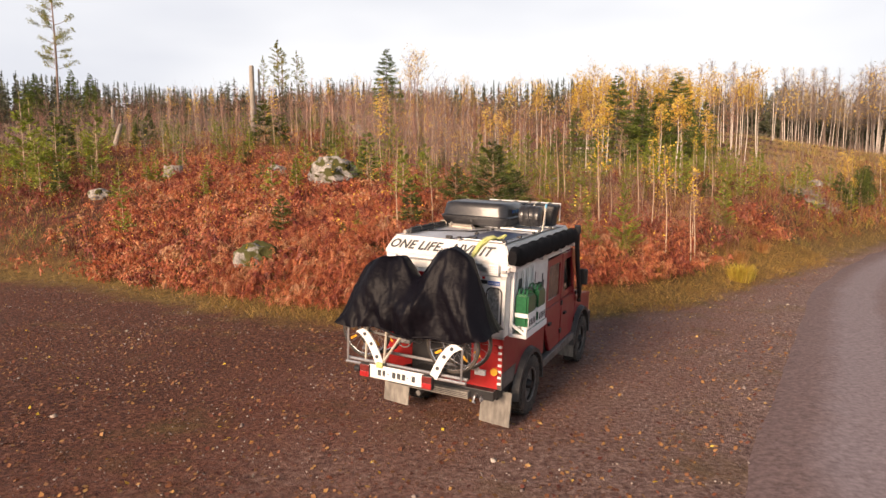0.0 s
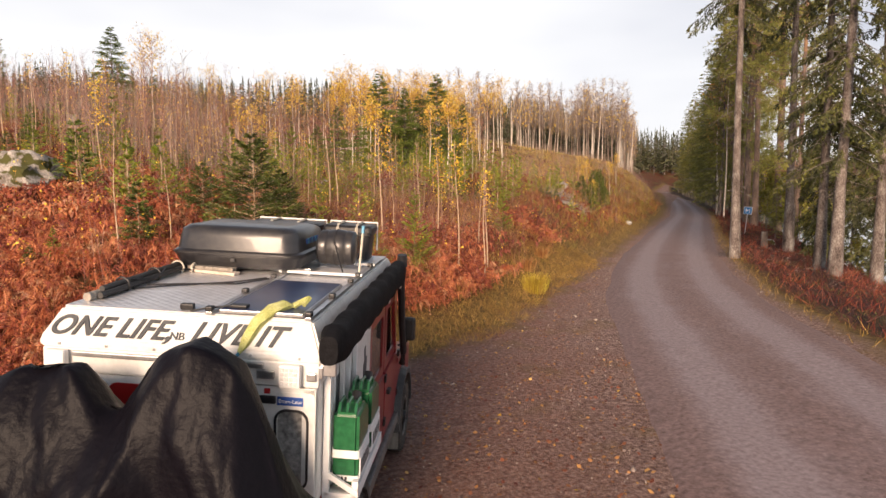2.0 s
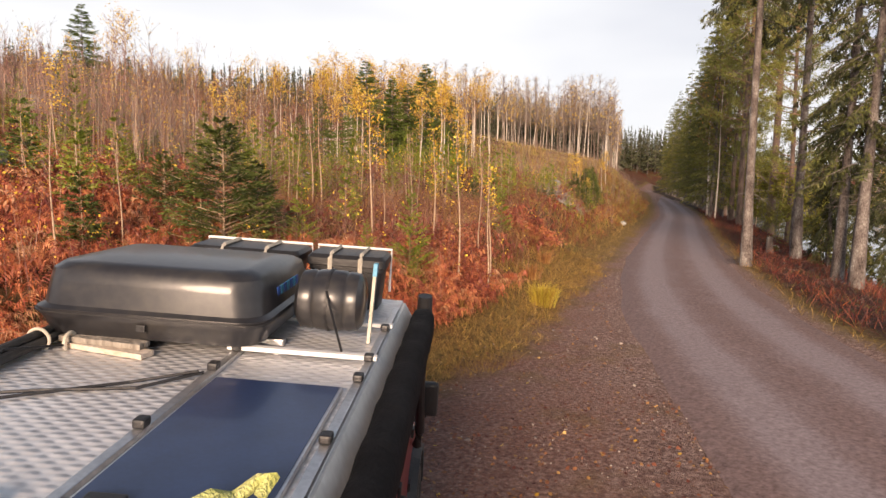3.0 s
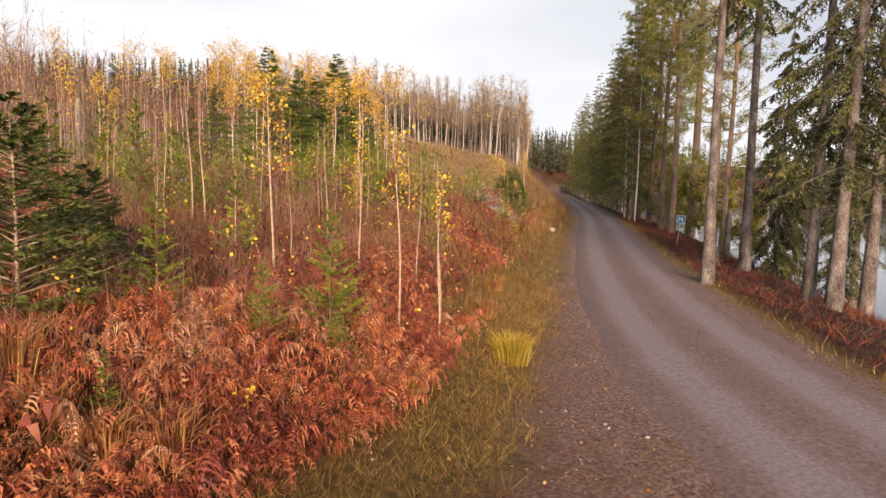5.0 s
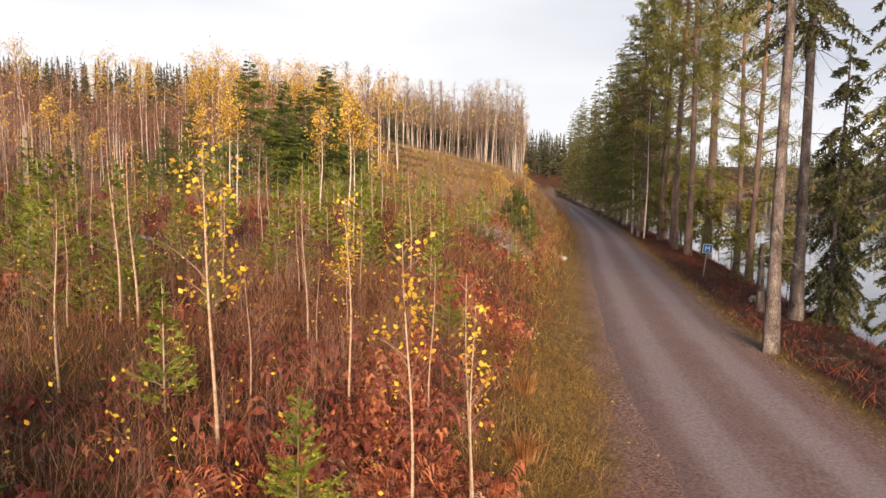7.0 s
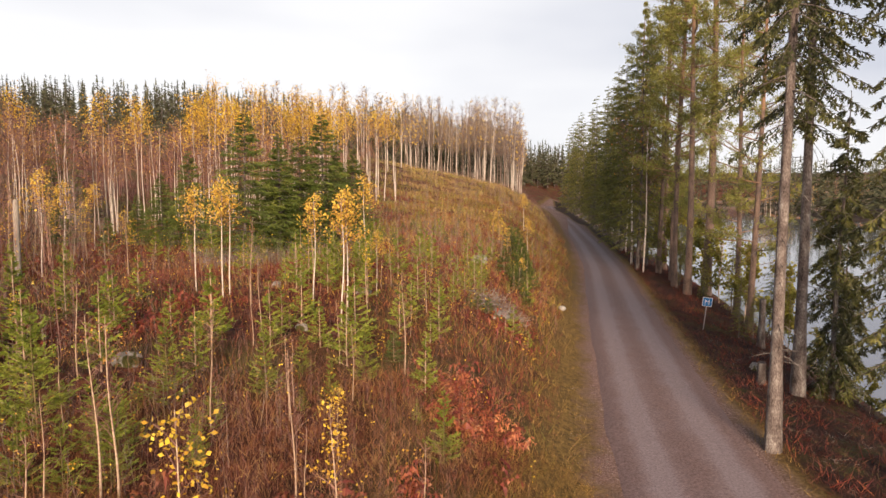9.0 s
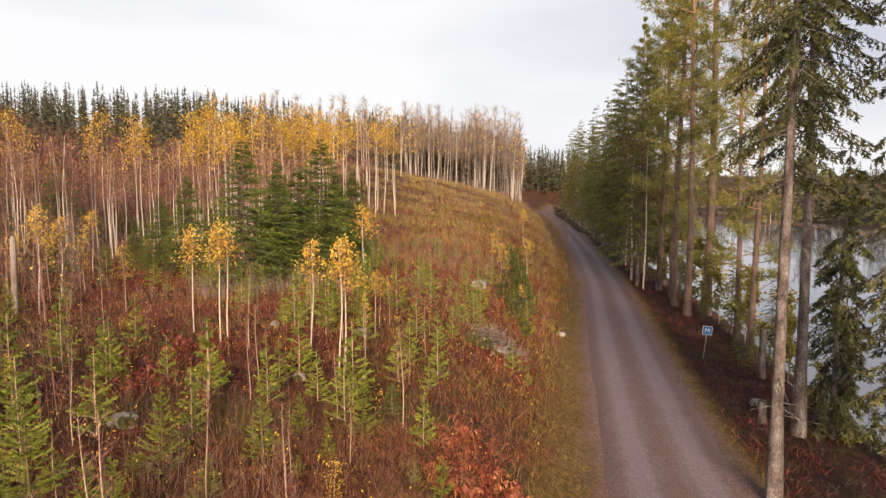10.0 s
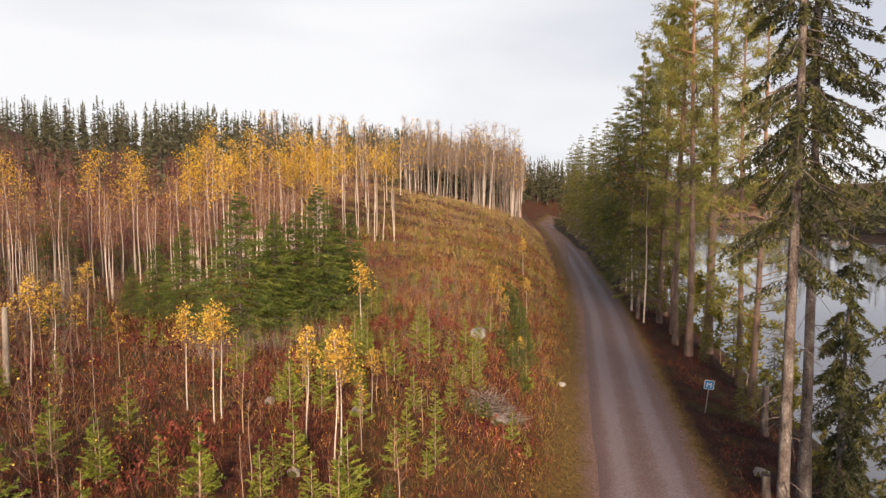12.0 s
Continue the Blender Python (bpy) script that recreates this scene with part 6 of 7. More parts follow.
st = part("place_sticker", box(0.575, 0.725, -0.009, -0.0045, 1.955, 2.005), BLUE_FILM, car, "blue town-name sticker")
letters("lettering", "Etten-Leur", 0.032, Matrix.Translation((0.583, -0.0095, 1.97)) @ Matrix.Rotation(radians(90), 4, "X"), WHITE_FILM, st)
part("badge", box(0.50, 0.535, -0.016, -0.004, 2.02, 2.05, 0.004), LENS_RED, car)
part("catch", box(0.47, 0.57, -0.03, -0.006, 1.965, 2.01, 0.01), BLACK, car)
part("sticker", box(0.60, 0.74, -0.008, -0.004, 1.40, 1.42), INK, car)
# tail lamps
part("tail_lamp", rod((0.71, -0.045, 1.20), (0.71, -0.004, 1.20), 0.045, seg=16), LENS_RED, car)
part("tail_lamp", rod((0.71, -0.045, 0.92), (0.71, -0.004, 0.92), 0.045, seg=16), LENS_YELLOW, car)
part("reverse_lamp", box(0.46, 0.60, -0.045, -0.006, 0.85, 0.92, 0.01), LENS_CLEAR, car)
part("tail_lamp", rod((-0.71, -0.045, 1.20), (-0.71, -0.004, 1.20), 0.045, seg=16), LENS_RED, car)
for i in range(7):
    part("marker", box(0.745, 0.79, -0.010, -0.0045, 0.76 + i * 0.075, 0.79 + i * 0.075), WHITE_FILM, car, "white reflective marker")
# wheels
for sx, y, dz in ((0.745, 0.98, 0.075), (0.745, 3.774, 0.005), (-0.745, 0.98, 0.0), (-0.745, 3.774, -0.07)):
    c = Vector((sx, y, 0.40 + dz))
    s = 1 if sx > 0 else -1
    bm = bmesh.new()
    prof = [(-0.115, 0.235), (-0.125, 0.30), (-0.115, 0.375), (-0.085, 0.398), (0.085, 0.398), (0.115, 0.375), (0.125, 0.30), (0.115, 0.235)]
    n = 40
    loops_ = [[bm.verts.new((c.x + px, c.y + pr * math.cos(2 * math.pi * i / n), c.z + pr * math.sin(2 * math.pi * i / n))) for px, pr in prof] for i in range(n)]
    for i in range(n):
        for j in range(len(prof)):
            k = (j + 1) % len(prof)
            bm.faces.new((loops_[i][j], loops_[(i + 1) % n][j], loops_[(i + 1) % n][k], loops_[i][k]))
    for i in range(36):
        a = 2 * math.pi * (i + 0.5) / 36
        for px in (-0.075, 0.0, 0.075):
            m = Matrix.Translation(c) @ Matrix.Rotation(a, 4, "X") @ Matrix.Translation((px + (0.012 if i % 2 else -0.012), 0, 0.396)) @ Matrix.Diagonal((0.058, 0.040, 0.022, 1))
            bmesh.ops.create_cube(bm, size=1, matrix=m)
    wh = part("wheel", bm, RUBBER, car, "dusty off-road tyre")
    bm = rod(c - Vector((s * 0.02, 0, 0)), c + Vector((s * 0.055, 0, 0)), 0.236, seg=32)
    ring(c + Vector((s * 0.10, 0, 0)), 0, 0.222, 0.014, bm, 32, 6)
    rim = part("rim", bm, STEEL, wh, "grey steel rim")
    part("hub", rod(c + Vector((s * 0.05, 0, 0)), c + Vector((s * 0.13, 0, 0)), 0.07, seg=16, r2=0.05), BLACK, rim)
    for i in range(5):
        a = 2 * math.pi * i / 5
        o = Vector((0, 0.10 * math.cos(a), 0.10 * math.sin(a)))
        part("wheel_nut", rod(c + o + Vector((s * 0.05, 0, 0)), c + o + Vector((s * 0.075, 0, 0)), 0.014, seg=6), STEEL, rim)
# mudflaps
for x0, x1 in ((0.44, 0.86), (-0.94, -0.55)):
    part("mudflap", slab([(x0, 0.17), (x1 - 0.02, 0.15), (x1, 0.60), (x0 + 0.02, 0.60)], 1, 0.22, 0.24, 0.004), FLAP, car, "weathered grey mudflap")
part("mudflap", slab([(0.62, 0.22), (0.86, 0.22), (0.86, 0.60), (0.62, 0.60)], 1, 3.24, 3.26, 0.004), FLAP, car, "weathered grey mudflap")
part("tow_step", box(-0.66, 0.44, -0.17, -0.08, 0.575, 0.66, 0.008), FLAP, car, "worn grey rear step")
for i in range(3):
    part("step_groove", box(-0.65, 0.43, -0.174, -0.169, 0.590 + i * 0.022, 0.598 + i * 0.022), BLACK, car)
part("tow_hook", pipe([(0.52, -0.06, 0.64), (0.52, -0.16, 0.62), (0.52, -0.19, 0.57), (0.52, -0.14, 0.54)], 0.016), ALU, car)
part("shackle", ring((0.60, -0.13, 0.60), 0, 0.032, 0.010), ALU, car)
part("exhaust", rod((-0.30, -0.02, 0.46), (-0.30, 0.5, 0.48), 0.035), STEEL, car)
# awning bag and its bracket
bm = bmesh.new()
n, rows_ = 26, []
rng = random.Random(6)
for i in range(n + 1):
    y = -0.06 + 2.84 * i / n
    sag = 0.012 * math.sin(i * 1.9) + rng.uniform(-0.006, 0.006)
    k = 0.72 if i in (0, n) else 1.0
    rows_.append([bm.verts.new((0.875 + 0.075 * k * math.copysign(abs(math.cos(a)) ** 0.7, math.cos(a)), y, 2.30 + sag + 0.115 * k * math.copysign(abs(math.sin(a)) ** 0.7, math.sin(a)))) for a in [2 * math.pi * j / 14 for j in range(14)]])
for A, B in zip(rows_, rows_[1:]):
    for j in range(14):
        bm.faces.new((A[j], A[(j + 1) % 14], B[(j + 1) % 14], B[j]))
bm.faces.new(rows_[0][::-1])
bm.faces.new(rows_[-1])
part("awning_bag", bm, CLOTH, car, "long black rolled awning bag", smooth=True)
part("awning_rail", box(0.80, 0.83, 0.0, 2.80, 2.12, 2.19, 0.005), ALU, car, "aluminium awning rail")
for y in (0.02, 1.1, 2.0, 2.7):
    part("awning_bracket", box(0.80, 0.90, y, y + 0.04, 2.13, 2.22, 0.006), ALU, car)
# snorkel
part("snorkel", pipe([(0.84, 3.52, 1.12), (0.86, 3.42, 1.28), (0.85, 3.25, 1.70), (0.85, 3.10, 2.10), (0.86, 3.04, 2.30)], 0.038, seg=12), BLACK, car, "black raised air intake")
part("snorkel_head", rod((0.86, 3.04, 2.30), (0.86, 3.02, 2.42), 0.055, seg=16, r2=0.048), BLACK, car)
# roof rails, solar panel
for x in (0.145, 0.725):
    part("roof_rail", box(x - 0.018, x + 0.018, 0.06, 2.45, 2.434, 2.455, 0.004), ALU, car)
    for y in (0.08, 0.62, 1.18, 1.44, 1.95):
        part("rail_clamp", box(x - 0.02, x + 0.02, y - 0.025, y + 0.025, 2.455, 2.485, 0.008), BLACK, car)
sp = part("solar_panel", box(0.19, 0.685, 0.10, 1.08, 2.440, 2.462, 0.004), ALU, car, "dark blue solar panel")
part("cell_sheet", box(0.20, 0.675, 0.11, 1.07, 2.4625, 2.4645), SOLAR, sp)
part("junction_box", box(0.24, 0.34, 0.13, 0.19, 2.465, 2.485, 0.006), BLACK, sp)
part("cross_bar", box(0.10, 0.76, 1.43, 1.47, 2.456, 2.476, 0.004), WHITE_FILM, car)
part("cross_bar", box(0.10, 0.76, 1.98, 2.02, 2.456, 2.476, 0.004), WHITE_FILM, car)
part("cross_bar", box(-0.70, 0.30, 1.60, 1.64, 2.436, 2.466, 0.004), ALU, car)
part("cross_bar", box(-0.70, 0.30, 2.25, 2.29, 2.436, 2.466, 0.004), ALU, car)
for pts in ([(-0.60, 0.75, 2.442), (-0.35, 0.85, 2.445), (-0.05, 0.95, 2.443), (0.13, 1.12, 2.46)], [(-0.62, 0.60, 2.442), (-0.40, 0.78, 2.445), (-0.10, 1.0, 2.443), (0.12, 1.10, 2.47)], [(0.02, 0.10, 2.442), (0.12, 0.13, 2.46), (0.25, 0.16, 2.475)]):
    part("cable", pipe(pts, 0.006, seg=6), BLACK, car)
part("clamp", box(-0.06, 0.02, 0.13, 0.17, 2.436, 2.475, 0.01), BLACK, car)
# side stickers and rack
part("side_vent", slab([(1.40, 1.66), (1.52, 1.68), (1.53, 1.80), (1.49, 1.78), (1.47, 1.90), (1.43, 1.88), (1.44, 1.78), (1.40, 1.76)], 0, 0.796, 0.800), INK, car, "black silhouette sticker")
for y in (0.42, 0.95):
    o, i_ = rounded(y, y + 0.22, 1.55, 2.0, 0.04), rounded(y + 0.03, y + 0.19, 1.58, 1.97, 0.03)
    part("side_window", slab(i_, 0, 0.796, 0.799), SATIN, car)
rack = part("can_rack", box(0.80, 1.02, 0.16, 0.19, 1.33, 1.36), WHITE_FILM, car, "white steel jerry can rack")
for a, b in (((0.80, 0.16, 1.33), (0.84, 0.20, 2.12)), ((0.98, 0.16, 1.33), (1.02, 0.20, 1.44)), ((0.80, 0.56, 1.33), (0.83, 0.60, 2.12)), ((0.80, 0.96, 1.33), (0.83, 1.00, 2.10)), ((0.80, 0.16, 1.32), (1.02, 1.00, 1.335)), ((1.00, 0.16, 1.33), (1.02, 1.00, 1.40)), ((0.80, 0.30, 1.30), (0.83, 0.34, 2.12)), ((0.80, 0.74, 1.33), (0.83, 0.78, 2.12)), ((0.80, 0.16, 2.09), (0.83, 1.00, 2.12))):
    part("rack_bar", box(a[0], b[0], a[1], b[1], a[2], b[2], 0.004), WHITE_FILM, rack)
part("rack_brace", slab([(0.82, 1.46), (0.82, 1.50), (1.02, 1.38), (1.02, 1.34)], 1, 0.155, 0.175), WHITE_FILM, rack)


def jerry_can(y, tall):
    ob = thing("jerry_can", "glossy green metal jerry can strapped to a white rack", "jerry can", "jerry cans on the rack")
    ob.matrix_basis = CAR
    bm = slab([(y, 1.365), (y + 0.33, 1.365), (y + 0.33, tall - 0.09), (y + 0.26, tall - 0.02), (y, tall - 0.02)], 0, 0.845, 1.005, 0.022)
    body = part("body", bm, GREEN_CAN, ob, smooth=True)
    part("seam", slab([(y + 0.02, 1.385), (y + 0.31, 1.385), (y + 0.31, tall - 0.10), (y + 0.25, tall - 0.04), (y + 0.02, tall - 0.04)], 0, 0.92, 0.93), GREEN_CAN, body)
    for x in (0.875, 0.925, 0.975):
        part("handle", pipe([(x, y + 0.03, tall - 0.03), (x, y + 0.06, tall + 0.02), (x, y + 0.17, tall + 0.02), (x, y + 0.20, tall - 0.03)], 0.010), GREEN_CAN, ob)
    part("spout", rod((0.925, y + 0.26, tall - 0.06), (0.925, y + 0.32, tall), 0.032), BLACK, ob)
    for z, h in ((1.56, 0.05), (1.415, 0.035)):
        part("strap", frame_of(rounded(0.84, 1.012, y - 0.006, y + 0.338, 0.02), rounded(0.846, 1.006, y, y + 0.332, 0.02), 2, z, z + h), WHITE_FILM, ob, "white strap")
    lab = part("number_board", box(1.010, 1.016, y + 0.02, y + 0.31, 1.43, 1.56), WHITE_FILM, ob, "white board with illegible lettering")
    for i in range(4):
        part("letter_bar", box(1.0165, 1.0185, y + 0.045 + i * 0.065, y + 0.085 + i * 0.065, 1.455, 1.535), INK, lab)
    for i in range(4):
        part("letter_bar", box(0.86 + i * 0.022, 0.874 + i * 0.022, y - 0.009, y - 0.006, 1.42, 1.444), INK, ob)
    return ob


jerry_can(0.215, 1.86)
jerry_can(0.615, 1.86)


# ---- on the roof ----
def car_thing(name, label, category, group=""):
    ob = thing(name, label, category, group)
    ob.matrix_basis = CAR
    return ob


rb = car_thing("roof_box", "glossy black plastic roof box on aluminium bars", "roof box")
bm = bmesh.new()
levels = [(2.470, 0.10, 0.0), (2.485, 0.03, 0.0), (2.555, 0.0, 0.0), (2.575, -0.012, 0.0), (2.60, -0.012, 0.0), (2.615, 0.012, 0.0), (2.71, 0.028, 0.03), (2.765, 0.04, 0.05), (2.790, 0.07, 0.09), (2.801, 0.13, 0.16)]
rows_ = []
for z, inset, front in levels:
    o = rounded(-0.74 + inset, 0.27 - inset, 1.36 + inset * 0.8, 2.36 - inset - front, 0.12, 3)
    rows_.append([bm.verts.new((x, y, z - (0.05 if z > 2.62 else 0.0) * max(0, (y - 2.0)) / 0.5)) for x, y in o])
for A, B in zip(rows_, rows_[1:]):
    for i in range(len(A)):
        bm.faces.new((A[i], A[(i + 1) % len(A)], B[(i + 1) % len(A)], B[i]))
bm.faces.new(rows_[-1])
bm.faces.new(rows_[0][::-1])
shell = part("shell", bm, SATIN, rb, smooth=True)
part("rim_seam", frame_of(rounded(-0.754, 0.284, 1.347, 2.374, 0.105), rounded(-0.73, 0.26, 1.37, 2.35, 0.10), 2, 2.584, 2.591), BLACK, rb)
for i in range(7):
    part("logo_mark", box(0.228, 0.250, 1.66 + i * 0.052, 1.698 + i * 0.052, 2.650, 2.700), CYAN if i % 2 else BLUE_FILM, rb, "blue and grey maker's mark")
part("lock", box(-0.26, -0.22, 1.340, 1.352, 2.53, 2.56, 0.003), BLACK, rb)
for x in (-0.4, 0.1):
    for y in (1.62, 2.27):
        part("foot", box(x - 0.04, x + 0.04, y - 0.04, y + 0.04, 2.466, 2.474), BLACK, rb)

tank = car_thing("water_tank", "black ribbed plastic barrel strapped on the roof", "barrel")
prof = [(0.44, 0.05), (0.45, 0.11), (0.47, 0.138), (0.52, 0.146), (0.535, 0.140), (0.55, 0.147), (0.61, 0.150), (0.67, 0.147), (0.685, 0.140), (0.70, 0.146), (0.745, 0.138), (0.765, 0.11), (0.775, 0.05)]
bm = bmesh.new()
n = 28
loops_ = [[bm.verts.new((x - 0.13, 1.80 + r * math.cos(2 * math.pi * i / n), 2.628 + r * math.sin(2 * math.pi * i / n))) for x, r in prof] for i in range(n)]
for i in range(n):
    for j in range(len(prof) - 1):
        bm.faces.new((loops_[i][j], loops_[(i + 1) % n][j], loops_[(i + 1) % n][j + 1], loops_[i][j + 1]))
bm.faces.new([q[0] for q in loops_])
bm.faces.new([q[-1] for q in loops_][::-1])
part("barrel", bm, SATIN, tank, smooth=True)
part("strap", frame_of([(1.80 + 0.154 * math.cos(a), 2.628 + 0.154 * math.sin(a)) for a in [2 * math.pi * i / 24 for i in range(24)]], [(1.80 + 0.149 * math.cos(a), 2.628 + 0.149 * math.sin(a)) for a in [2 * math.pi * i / 24 for i in range(24)]], 0, 0.47, 0.482), BLACK, tank)
part("tie_down", pipe([(0.476, 1.66, 2.70), (0.54, 1.56, 2.58), (0.60, 1.46, 2.48)], 0.006, seg=6), BLACK, tank)
part("support", slab([(1.74, 2.44), (1.78, 2.44), (1.90, 2.80), (1.86, 2.80)], 0, 0.665, 0.68), STRAP, tank, "slanted pale webbing support")
part("support_tip", slab([(1.842, 2.75), (1.882, 2.75), (1.902, 2.81), (1.862, 2.81)], 0, 0.663, 0.683), CYAN, tank)

for x0, x1 in ((0.20, 0.64), (-0.50, 0.14)):
    cr = car_thing("storage_crate", "black plastic storage crate with pale straps on the roof", "storage crate", "crates on the roof")
    tub = bmesh.new()
    rows_ = []
    for z, g_ in ((2.437, 0.03), (2.66, 0.012), (2.665, 0.0), (2.69, 0.0), (2.695, -0.012), (2.735, -0.010), (2.755, 0.01)):
        rows_.append([tub.verts.new((x, y, z)) for x, y in rounded(x0 + g_, x1 - g_, 2.40 + g_, 2.72 - g_, 0.035, 3)])
    for A, B in zip(rows_, rows_[1:]):
        for i in range(len(A)):
            tub.faces.new((A[i], A[(i + 1) % len(A)], B[(i + 1) % len(A)], B[i]))
    tub.faces.new(rows_[-1])
    tub.faces.new(rows_[0][::-1])
    part("tub", tub, BLACK, cr, smooth=True)
    for k in (0.3, 0.7):
        x = x0 + (x1 - x0) * k
        part("strap", pipe([(x, 2.385, 2.46), (x, 2.383, 2.74), (x, 2.43, 2.764), (x, 2.70, 2.764), (x, 2.735, 2.74), (x, 2.735, 2.46)], 0.013, seg=4), STRAP, cr, "pale webbing strap")
    part("edge_bar", pipe([(x0 - 0.01, 2.70, 2.50), (x0 - 0.01, 2.70, 2.765), (x1 + 0.01, 2.70, 2.765), (x1 + 0.01, 2.70, 2.50)], 0.009, seg=6), WHITE_FILM, cr, "white tubular frame")

poles = car_thing("pole_bundle", "dark weathered pole bundle lashed along the roof edge", "poles")
for k, (dx, r) in enumerate(((0, 0.026), (0.045, 0.02), (0.02, 0.018))):
    part("pole", rod((-0.67 + dx, 0.20 + 0.06 * k, 2.462 + (0.03 if k == 2 else 0)), (-0.69 + dx, 1.62, 2.468 + (0.03 if k == 2 else 0)), r), FLARE if k else GREY_WOOD, poles)
for y in (0.55, 0.95, 1.30):
    part("lashing", ring((-0.655, y, 2.475), 1, 0.048, 0.007), BLACK if y < 1 else STRAP, poles)
part("rope", pipe([(-0.64, 0.62, 2.50), (-0.58, 0.85, 2.47), (-0.62, 1.05, 2.51), (-0.55, 1.3, 2.46)], 0.006, seg=6), BLACK, poles)
planks = car_thing("wooden_planks", "two pale wooden planks under the roof box", "planks")
part("plank", box(-0.58, -0.18, 1.30, 1.38, 2.437, 2.46, 0.003, turn=Matrix.Rotation(radians(-12), 4, "Z")), CUT_WOOD, planks)
part("plank", box(-0.60, -0.22, 1.33, 1.40, 2.461, 2.485, 0.003, turn=Matrix.Rotation(radians(-6), 4, "Z")), GREY_WOOD, planks)
part("tie", ring((-0.55, 1.35, 2.462), 0, 0.04, 0.008), STRAP, planks)

fish = car_thing("plush_toy", "limp yellow-green plush toy hanging over the roof edge", "toy")
bm = bmesh.new()
path = [(0.585, 0.23, 2.475), (0.555, 0.18, 2.49), (0.50, 0.11, 2.475), (0.43, 0.04, 2.41), (0.39, -0.005, 2.31), (0.36, -0.03, 2.25)]
v, q = tube(path, [0.012, 0.028, 0.034, 0.033, 0.025, 0.010], 10)
vs = [bm.verts.new(p + np.random.RandomState(int(abs(p[0]) * 1e5) % 9999).normal(0, 0.004, 3)) for p in v]
for f_ in q:
    bm.faces.new([vs[i] for i in f_])
part("body", bm, LIME, fish, smooth=True)
part("tail", pipe([(0.585, 0.23, 2.475), (0.63, 0.28, 2.50), (0.67, 0.26, 2.52), (0.65, 0.22, 2.49)], 0.018, seg=6), LIME, fish)
part("string", pipe([(0.36, -0.03, 2.25), (0.335, -0.035, 2.215), (0.30, -0.035, 2.19)], 0.012, seg=6), CYAN, fish, "pale blue fin")

# ---- bicycle carrier behind the car ----
rackb = car_thing("bicycle_carrier", "aluminium rear bicycle carrier with lamps and number plate", "bicycle carrier")
for y, z in ((-0.30, 1.02), (-0.62, 0.99), (-0.66, 0.955)):
    part("tube", rod((-0.95, y, z), (0.62, y, z), 0.020), ALU, rackb)
for x in (-0.42, 0.10):
    part("arm", pipe([(x, 0.0, 0.80), (x, -0.25, 0.84), (x, -0.62, 0.97)], 0.022), BLACK, rackb)
part("hitch", box(-0.28, -0.02, -0.42, 0.0, 0.76, 0.86, 0.01), BLACK, rackb)
for cx, s in ((-0.73, 1), (0.51, -1)):
    out, n = [], 10
    for i in range(n + 1):
        t = i / n
        out.append((cx + s * (0.02 + 0.30 * t ** 0.8), 1.40 - 0.40 * t ** 1.5))
    back = [(x - s * 0.09, z - 0.05) for x, z in out][::-1]
    arm = part("clamp_arm", slab(out + back, 1, -0.70, -0.68, 0.003), WHITE_FILM, rackb, "white perforated curved arm")
    for i in (2, 5, 8):
        x, z = (out[i][0] + back[n - i][0]) / 2, (out[i][1] + back[n - i][1]) / 2
        part("hole", rod((x, -0.706, z), (x, -0.70, z), 0.022, seg=14), INK, arm)
for x in (-0.93, 0.56):
    part("hoop", pipe([(x, -0.30, 1.02), (x, -0.30, 1.36), (x, -0.45, 1.40), (x, -0.66, 1.36), (x, -0.66, 0.96)], 0.013), ALU, rackb)
board = part("light_board", box(-0.60, 0.12, -0.71, -0.69, 0.83, 0.99, 0.008), WHITE_FILM, rackb)
pl = part("number_plate", box(-0.53, 0.06, -0.718, -0.711, 0.855, 0.965, 0.004), WHITE_FILM, board, "white number plate with dark bars")
for i, w in enumerate((0.045, 0.035, 0.02, 0.045, 0.045, 0.045, 0.02, 0.045)):
    x = -0.475 + i * 0.064
    part("character_bar", box(x, x + w, -0.7205, -0.7185, 0.875 if w > 0.03 else 0.905, 0.945 if w > 0.03 else 0.915), INK, pl)
for x in (-0.655, 0.165):
    tl = part("tail_lamp", box(x - 0.07, x + 0.07, -0.72, -0.66, 0.825, 0.985, 0.012), BLACK, rackb)
    part("lens", box(x - 0.062, x + 0.062, -0.732, -0.719, 0.905, 0.978, 0.006), DARK_LENS, tl, "dark red lens")
    part("lens", box(x - 0.062, x + 0.062, -0.732, -0.719, 0.833, 0.900, 0.006), LENS_RED, tl, "red lens")
part("end_cap", rod((-0.80, -0.69, 0.90), (-0.735, -0.69, 0.90), 0.035), BLACK, rackb)
for a, b in (((-0.46, -0.69, 0.98), (-0.22, -0.60, 1.38)), ((-0.66, -0.69, 1.03), (-0.70, -0.60, 1.40)), ((-0.42, -0.68, 1.00), (-0.45, -0.58, 1.40))):
    part("strap", rod(a, b, 0.014, seg=4), STRAP, rackb, "pale tensioned webbing strap")
part("knot", box(-0.50, -0.41, -0.73, -0.69, 0.965, 1.03, 0.015), LIME, rackb, "yellow strap end")


